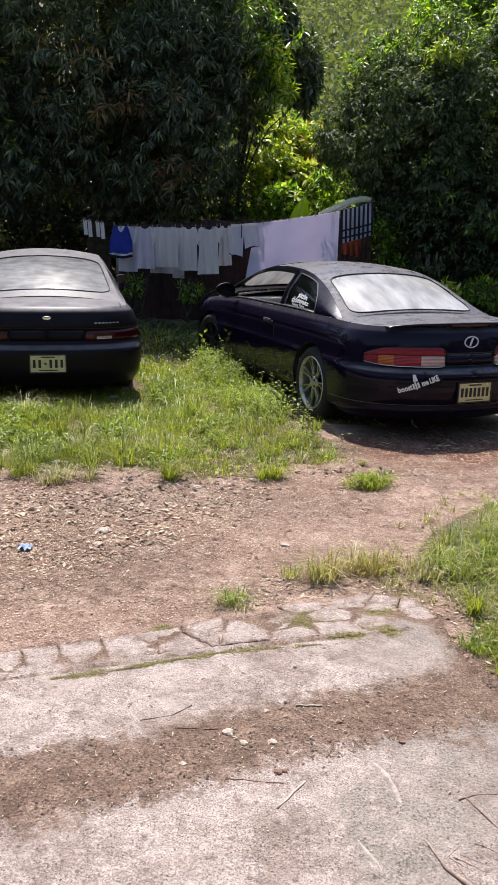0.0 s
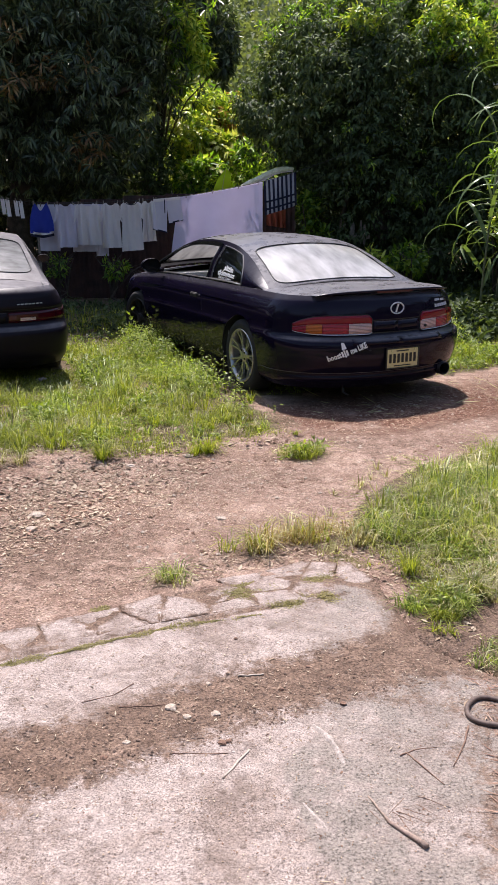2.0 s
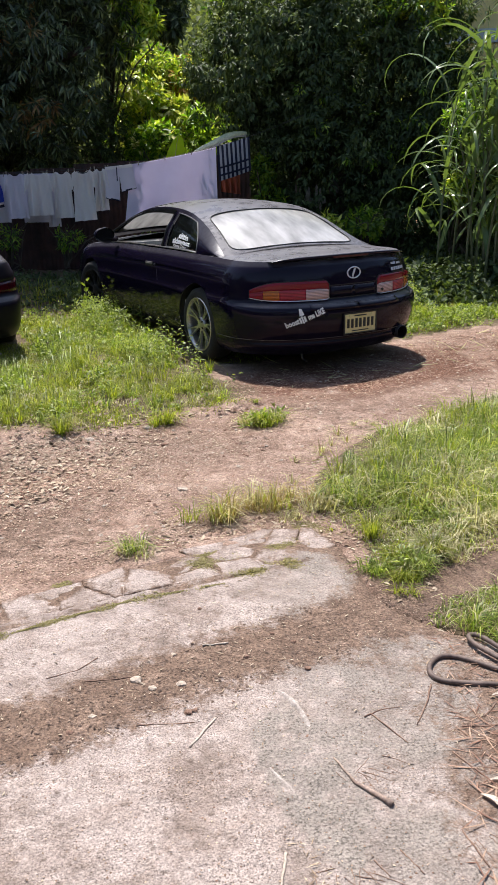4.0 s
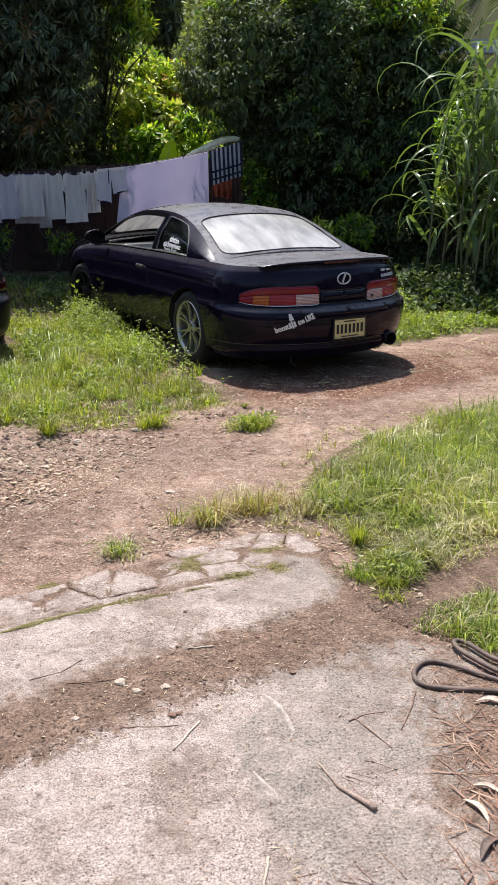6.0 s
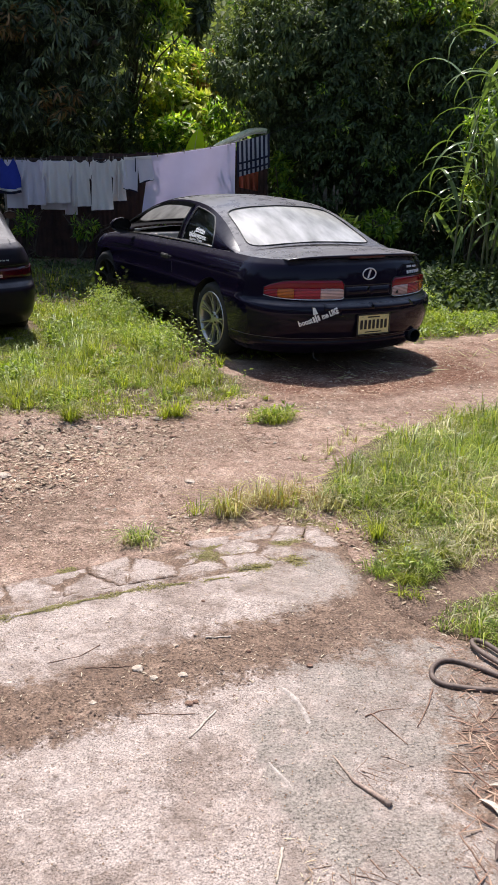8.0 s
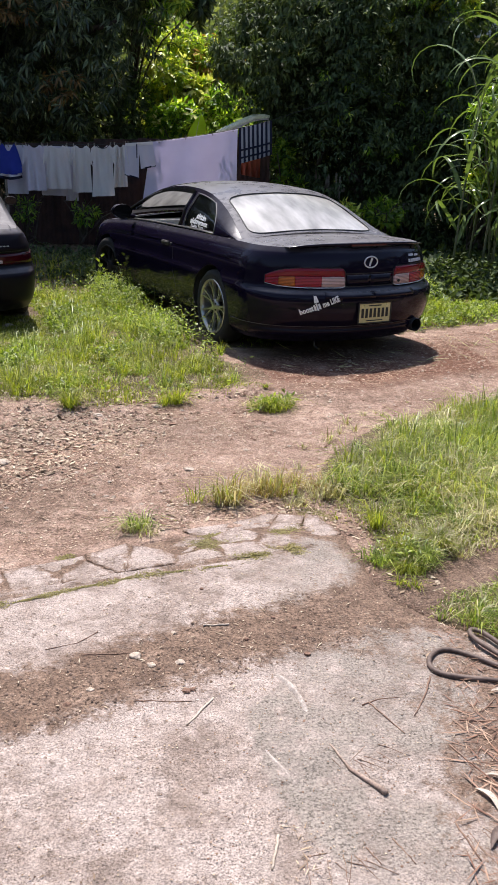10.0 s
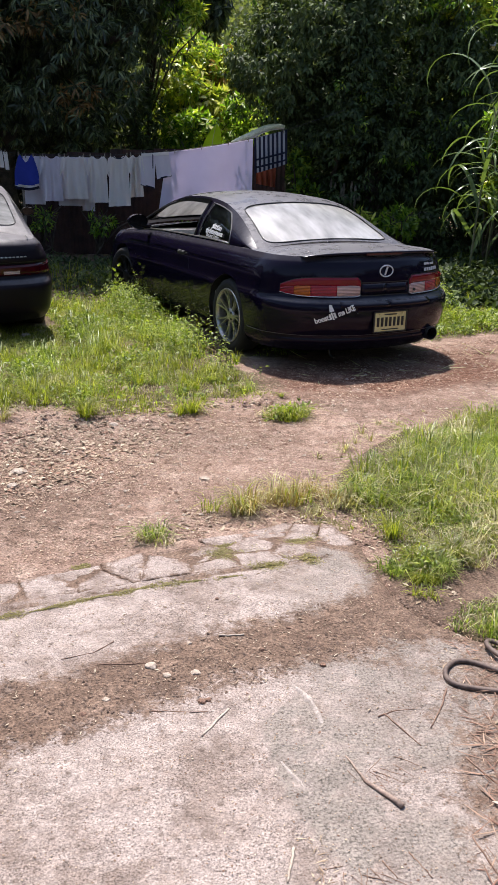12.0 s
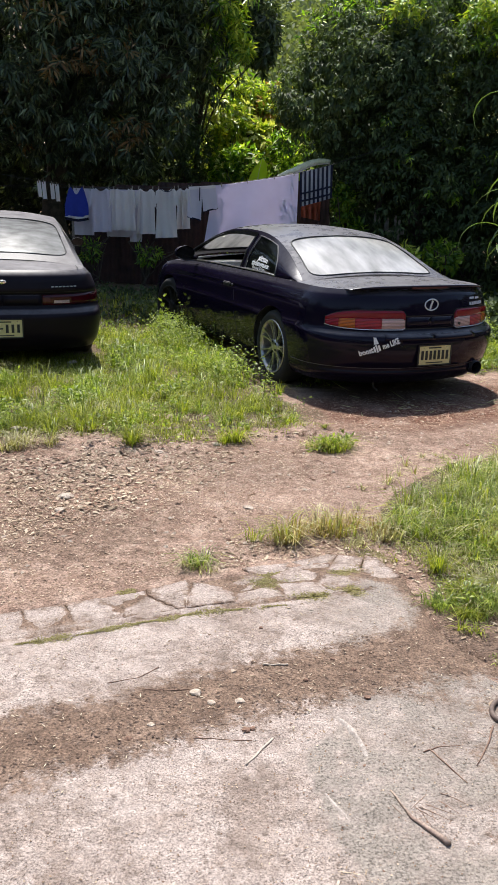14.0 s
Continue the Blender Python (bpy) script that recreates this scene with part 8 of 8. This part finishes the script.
flakes("brown slivers of dead stalks strewn over the track", 30000, over([(0.3, 5.6), (1.3, 5.9), (2.4, 6.6), (4.0, 7.4), (3.6, 8.4), (1.7, 7.5), (0.6, 6.9), (0.1, 6.4)], 0.28, 2.2, 25), 0.044, 0.0050, NEEDLE, 414, 0.16)
flakes("thin straw and bark slivers trodden into the yard", 26000, over(YARD, 0.30, 2.8, 27, 0.6), 0.026, 0.0034, NEEDLE, 416, 0.18)
flakes("pale straw slivers trodden into the yard", 12000, over(YARD, 0.30, 2.6, 28), 0.030, 0.0034, DRYLEAF, 417, 0.22)
flakes("pale flat leaf scraps at the lawn's edge", 1500, over([(-2.4, 4.2), (-0.9, 4.3), (-0.2, 5.0), (0.3, 5.6), (-0.6, 5.6), (-2.4, 5.4)], 0.36, 3.0, 26), 0.038, 0.017, DRYLEAF, 415, 0.25)


def pebbles(label, n, xy, lo, hi, mat, seed):
    """Angular pebbles, half sunk."""
    r = np.random.default_rng(seed)
    x, y = xy(r, n)
    V, F = [], []
    oct_v = np.array([(1, 0, 0), (-1, 0, 0), (0, 1, 0), (0, -1, 0), (0, 0, 1), (0, 0, -1)], float)
    oct_f = [(0, 2, 4), (2, 1, 4), (1, 3, 4), (3, 0, 4), (2, 0, 5), (1, 2, 5), (3, 1, 5), (0, 3, 5)]
    z = height(x, y)
    for i in range(len(x)):
        s = lo + (hi - lo) * r.random() ** 3
        a = r.uniform(0, 3.1)
        q = oct_v * (s * r.uniform(0.6, 1.2, (6, 1))) * np.array([1.2, 0.9, 0.6])
        c, sn = math.cos(a), math.sin(a)
        o = len(V)
        V += [(x[i] + c * px - sn * py, y[i] + sn * px + c * py, z[i] + pz + 0.15 * s) for px, py, pz in q]
        F += [(o + a1, o + b1, o + c1) for a1, b1, c1 in oct_f]
    ob = new("gravel", mesh_of("gravel", V, F, mat))
    return tagged(ob, label, "gravel", kind="stuff")


flakes("curled dead leaves drifted together beside the wheel path", 1500, over([(-1.9, 3.7), (-1.0, 3.9), (-0.72, 4.15), (-0.55, 4.6), (-0.8, 4.95), (-1.9, 5.0)], 0.46, 3.0, 33), 0.030, 0.014, DRYLEAF, 418, 0.30, 0.004)
flakes("brown dead leaves drifted together beside the wheel path", 1300, over([(-1.9, 3.7), (-1.0, 3.9), (-0.72, 4.15), (-0.55, 4.6), (-0.8, 4.95), (-1.9, 5.0)], 0.44, 3.0, 34), 0.026, 0.012, NEEDLE, 419, 0.30, 0.004)
flakes("bleached leaf scraps lying in the thin lawn", 1100, over([(-3.2, 4.9), (-0.3, 5.3), (0.1, 5.7), (-0.4, 7.0), (-1.3, 7.2), (-3.2, 6.2)], 0.42, 2.5, 35), 0.050, 0.020, DRYLEAF, 420, 0.35, 0.012)


pebbles("small pale stones trodden into the dirt", 6000, over(YARD, 0.3, 1.5, 14), 0.003, 0.016, STONE, 501)
pebbles("reddish crumbs of earth over the yard", 9000, over(YARD, 0.3, 2.5, 19, 0.7), 0.003, 0.018, CLOD, 504)
pebbles("crumbs of soil along the wheel track", 19000, over([(-1.6, 1.75), (-0.6, 1.95), (0.3, 2.4), (0.9, 2.65), (0.9, 3.0), (0.2, 2.75), (-0.6, 2.3), (-1.6, 2.05)], 0.22, 4, 15), 0.0012, 0.0082, SOIL_CRUMB, 502)
NEAR_YARD = [(-1.7, 2.75), (-0.9, 3.0), (-0.3, 3.35), (0.2, 3.6), (0.6, 3.8), (0.75, 4.6), (0.3, 5.1), (-0.4, 5.1), (-1.8, 5.0)]
flakes("fine chips of earth trodden into the yard", 34000, over(NEAR_YARD, 0.32, 3.0, 22, 0.6), 0.0105, 0.0066, CHIP, 411, 0.14)
flakes("grit loosened from the concrete", 7000, over([(-1.6, 1.2), (1.2, 1.2), (0.9, 2.6), (0.6, 3.3), (-0.2, 3.2), (-1.6, 2.7)], 0.24, 5, 24), 0.0052, 0.0042, CHIP, 413, 0.40)
flakes("straw bits and bark crumbs on the soil of the wheel track", 1500, over([(-1.6, 1.75), (-0.6, 1.95), (0.3, 2.4), (0.9, 2.65), (0.9, 3.0), (0.2, 2.75), (-0.6, 2.3), (-1.6, 2.05)], 0.3, 4, 17), 0.017, 0.0035, DRYLEAF, 407)
flakes("dead leaf litter round the grass tufts at the slab's edge", 1500, over([(-0.5, 3.25), (0.0, 3.5), (0.5, 3.35), (0.62, 3.0), (0.9, 2.9), (0.85, 3.2), (0.6, 3.8), (0.2, 3.95), (-0.2, 3.75)], 0.3, 4, 18), 0.026, 0.010, DRYLEAF, 408)
pebbles("dark specks of grit on the concrete", 1500, over([(-1.6, 1.3), (0.9, 1.3), (0.7, 3.2), (-1.6, 2.9)], 0.30, 4, 16), 0.0012, 0.0048, CLOD, 503)


def stone(at, s, mat, seed, name="stone", label="small pale stone lying on the soil"):
    r = np.random.default_rng(seed)
    bm = bmesh.new()
    bmesh.ops.create_icosphere(bm, subdivisions=2, radius=1)
    for v in bm.verts:
        v.co *= 1 + 0.35 * (noise.noise(v.co * 1.7 + Vector((seed, 0, 0))))
        v.co = Vector((v.co.x * s[0], v.co.y * s[1], v.co.z * s[2]))
    ob = part(name, bm, mat)
    ob.location = (at[0], at[1], float(height(at[0], at[1])) + s[2] * 0.3)
    return tagged(ob, label, "stone", "loose stones")


for k, (x, y, s, m2) in enumerate([(-0.267, 2.379, 0.024, STONE), (-0.213, 2.332, 0.016, STONE), (-0.12, 2.35, 0.018, STONE), (-0.15, 2.52, 0.012, STONE), (-0.39, 2.20, 0.014, STONE), (-1.14, 4.19, 0.045, STONE), (-1.12, 3.99, 0.035, STONE), (-0.15, 4.13, 0.03, STONE),
                                   (-1.9, 7.6, 0.06, STONE), (-1.35, 6.35, 0.05, STONE), (-1.27, 6.3, 0.035, STONE), (-1.75, 5.35, 0.05, STONE), (-1.95, 5.1, 0.05, STONE), (-0.40, 5.25, 0.04, STONE), (-0.75, 5.05, 0.035, STONE), (-2.6, 7.0, 0.09, STONE)]):
    stone((x, y), (s * 0.9, s * 0.7, s * 0.38), m2, k)
for k, (x, y, s) in enumerate([(-0.273, 4.879, 0.03), (0.301, 2.397, 0.016), (-0.093, 2.198, 0.018), (-0.075, 2.205, 0.014), (-0.45, 2.13, 0.015), (0.1, 2.48, 0.012), (-0.06, 2.83, 0.012), (0.2, 2.62, 0.012), (-1.35, 4.3, 0.03), (0.27, 2.56, 0.013)]):
    stone((x, y), (s * 0.75, s * 0.6, s * 0.45), CLOD, 50 + k, "clod", "dark clod of dry soil on the ground")


def rod(name, label, pts, r0, r1, mat, category, seg=7, knots=0.15):
    """A stick or stalk lying on the ground along (x, y) places."""
    r = np.random.default_rng(int(abs(pts[0][0]) * 1000) + 5)
    P = []
    for f in np.linspace(0, 1, 9):
        i = min(int(f * (len(pts) - 1)), len(pts) - 2)
        g = f * (len(pts) - 1) - i
        x, y = pts[i][0] * (1 - g) + pts[i + 1][0] * g + r.normal(0, 0.0009), pts[i][1] * (1 - g) + pts[i + 1][1] * g + r.normal(0, 0.0009)
        P.append((x, y, float(height(x, y)) + (r0 + (r1 - r0) * f) * 0.7))
    rad = [(r0 + (r1 - r0) * f) * (1 + r.uniform(-knots, knots)) for f in np.linspace(0, 1, 9)]
    o = Vector(P[0])
    ob = part(name, tube([tuple(Vector(p) - o) for p in P], rad, seg), mat, smooth=True)
    ob.location = o
    return tagged(ob, label, category)


rod("stick", "thick dead stick lying on the concrete", [(0.318, 1.95), (0.36, 1.85), (0.445, 1.755)], 0.0020, 0.0076, STICK, "stick", 9)
for pts, a, b in (([(0.46, 2.14), (0.545, 2.0)], 0.004, 0.003), ([(0.44, 2.125), (0.49, 2.155), (0.56, 2.17)], 0.004, 0.002), ([(0.685, 2.275), (0.655, 2.20), (0.59, 2.08)], 0.006, 0.003),
                  ([(-0.57, 2.42), (-0.47, 2.46), (-0.41, 2.53)], 0.002, 0.003), ([(-0.44, 2.385), (-0.29, 2.40)], 0.004, 0.002), ([(-0.245, 2.15), (-0.075, 2.15)], 0.003, 0.002),
                  ([(0.66, 1.95), (0.75, 1.8)], 0.004, 0.003), ([(0.72, 2.06), (0.90, 2.06)], 0.004, 0.003), ([(0.80, 2.10), (0.92, 2.22)], 0.004, 0.003), ([(0.60, 1.66), (0.63, 1.54)], 0.004, 0.003),
                  ([(0.43, 1.61), (0.47, 1.53)], 0.003, 0.002), ([(0.36, 1.58), (0.39, 1.53)], 0.003, 0.002), ([(0.72, 1.60), (0.80, 1.72)], 0.005, 0.004), ([(0.84, 1.95), (1.0, 1.85)], 0.005, 0.003)):
    rod("twig", "thin brown dead twig on the ground", pts, a * 0.6, b * 0.6, TWIG, "twig", 6)
for pts, a, b in (([(-0.01, 2.165), (-0.09, 2.035)], 0.0035, 0.003), ([(-0.05, 2.565), (0.04, 2.575)], 0.0035, 0.003), ([(0.15, 1.62), (0.13, 1.52)], 0.004, 0.003)):
    rod("dry_stalk", "pale dry stalk lying on the concrete", pts, a, b, STRAW, "stalk", 6, 0.05)


def dead_leaf(x0, y0, x1, y1, w, mat, label):
    """Long lance-shaped dead leaf, curled along its length."""
    o, d = Vector((x0, y0, float(height(x0, y0)))), Vector((x1 - x0, y1 - y0, 0))
    side = Vector((-d.y, d.x, 0)).normalized()
    rows = []
    for f in np.linspace(0, 1, 11):
        h = w * math.sin(math.pi * (0.04 + 0.92 * f)) ** 0.8
        c = d * f + side * 0.012 * math.sin(math.pi * f)
        rows.append([tuple(c + side * h * q * 0.5 + Vector((0, 0, 0.006 + 0.25 * h * q * q + 0.006 * math.sin(4 * f)))) for q in (-1, -0.5, 0, 0.5, 1)])
    back = [[(x, y, z - 0.0012) for x, y, z in row] for row in rows]
    ob = part("dead_leaf", join(grid(rows), grid(back)), mat, smooth=True)
    ob.location = o
    return tagged(ob, label, "leaf", "dead leaves")


for x0, y0, x1, y1, w in ((0.722, 1.826, 0.80, 1.786, 0.017), (0.684, 1.776, 0.726, 1.69, 0.018), (0.86, 2.20, 0.95, 2.17, 0.022), ):
    dead_leaf(x0, y0, x1, y1, w, STRAW, "pale curled dead leaf on the concrete")
for x0, y0, x1, y1, w in ((0.665, 1.575, 0.74, 1.645, 0.022), (0.70, 1.54, 0.80, 1.60, 0.025)):
    dead_leaf(x0, y0, x1, y1, w, HOSE, "dark brown curled dead leaf on the concrete")
for k in range(46):
    r = np.random.default_rng(900 + k)
    cx, cy = ((0.80, 2.03), (0.70, 1.86), (0.40, 1.90), (0.30, 1.55), (0.66, 1.62))[k % 5]
    x, y = cx + r.normal(0, 0.04), cy + r.normal(0, 0.022)
    a, L = r.normal(0.1 if k % 5 == 0 else -0.9, 0.7), r.uniform(0.03, 0.11)
    rod("twig", "thin red-brown needle among the litter", [(x, y), (x + L * math.cos(a), y + L * math.sin(a))], 0.0011, 0.0007, TWIG, "twig", 5)


def hose():
    """Loose loops of hose at the edge of the slab."""
    way = [(1.28, 2.12), (1.10, 2.215), (0.962, 2.303), (0.865, 2.376), (0.79, 2.419), (0.732, 2.405), (0.697, 2.35), (0.711, 2.298), (0.769, 2.274), (0.86, 2.256), (0.946, 2.240), (1.1, 2.195), (1.3, 2.10), (1.42, 2.10), (1.40, 2.18), (1.2, 2.235),
           (1.06, 2.285), (0.975, 2.335), (0.93, 2.395), (0.888, 2.470), (0.885, 2.53), (0.92, 2.535), (0.96, 2.455), (1.01, 2.385), (1.15, 2.31), (1.4, 2.27), (1.5, 2.33), (1.4, 2.40), (1.2, 2.43), (1.08, 2.50), (1.09, 2.57), (1.2, 2.56), (1.5, 2.48)]
    k = np.arange(len(way))
    fx, fy = spline(list(k), [p[0] for p in way]), spline(list(k), [p[1] for p in way])
    o = Vector((1.1, 2.36, 0))
    P = []
    for f in np.linspace(0, len(way) - 1, 200):
        x, y = fx(f), fy(f)
        P.append((x - o.x, y - o.y, float(height(x, y)) + 0.0075 + (0.012 if f > 13 else 0)))
    P = [tuple(np.mean(P[max(0, i - 2):i + 3], 0)) for i in range(len(P))]
    t = thing("hose", "dusty brown hose lying in loops on the slab", "hose", pose(*o))
    part("coil", tube(P, 0.0088, 10), HOSE, t, smooth=True)
    part("end_fitting", moved(lathe([(0.0, 0.0), (0.015, 0.0), (0.015, 0.04), (0.0, 0.04)], 12), Matrix.Translation(P[-1])), BLACK, t)


hose()


def mortar_ridge(pts, wide, high):
    """Low pale ridge of spilt mortar on the slab."""
    rows = []
    fx, fy = spline(list(range(len(pts))), [p[0] for p in pts]), spline(list(range(len(pts))), [p[1] for p in pts])
    for f in np.linspace(0, len(pts) - 1, 26):
        x, y = fx(f), fy(f)
        d = Vector((fx(f + 0.01) - fx(f - 0.01), fy(f + 0.01) - fy(f - 0.01), 0)).normalized()
        w = wide * math.sin(math.pi * (0.06 + 0.88 * f / (len(pts) - 1))) ** 0.5 * (0.75 + 0.5 * noise.noise(Vector((f * 3.1, wide * 90, 0))))
        z = float(height(x, y))
        rows.append([(x - d.y * w * q, y + d.x * w * q, z - 0.004 + (0.004 + high * math.sin(math.pi * f / (len(pts) - 1)) ** 0.4 * (0.8 + 0.6 * noise.noise(Vector((f * 5, q, 3))))) * (1 - q * q)) for q in (-1, -0.6, -0.2, 0.2, 0.6, 1)])
    tagged(part("mortar_ridge", grid(rows), MORTAR, smooth=True), "low pale ridge of mortar spilt on the slab", "mortar", "mortar ridges")


mortar_ridge([(0.19, 2.29), (0.225, 2.235), (0.25, 2.17), (0.268, 2.095)], 0.019, 0.014)
mortar_ridge([(0.135, 1.93), (0.16, 1.885), (0.18, 1.85), (0.195, 1.82)], 0.010, 0.006)
flakes("withered brown plant bits on the concrete", 60, over([(0.18, 1.66), (0.23, 1.66), (0.26, 1.54), (0.22, 1.50), (0.19, 1.56)], 0.2, 5, 36), 0.030, 0.0026, DRYLEAF, 421, 0.30, 0.003)
# crumpled blue wrapper
bm = bmesh.new()
bmesh.ops.create_grid(bm, x_segments=7, y_segments=5, size=0.032)
for v in bm.verts:
    v.co.z = 0.018 + 0.022 * noise.noise(v.co * 60)
wr = part("wrapper", bm, surface("blue_plastic", (0.22, 0.32, 0.52), (0.62, 0.68, 0.78), 40, 0.3, 90, 0.2, 0.001))
wr.location = (-1.47, 3.88, float(height(-1.47, 3.88)))
tagged(wr, "crumpled blue and white plastic wrapper on dirt", "wrapper")
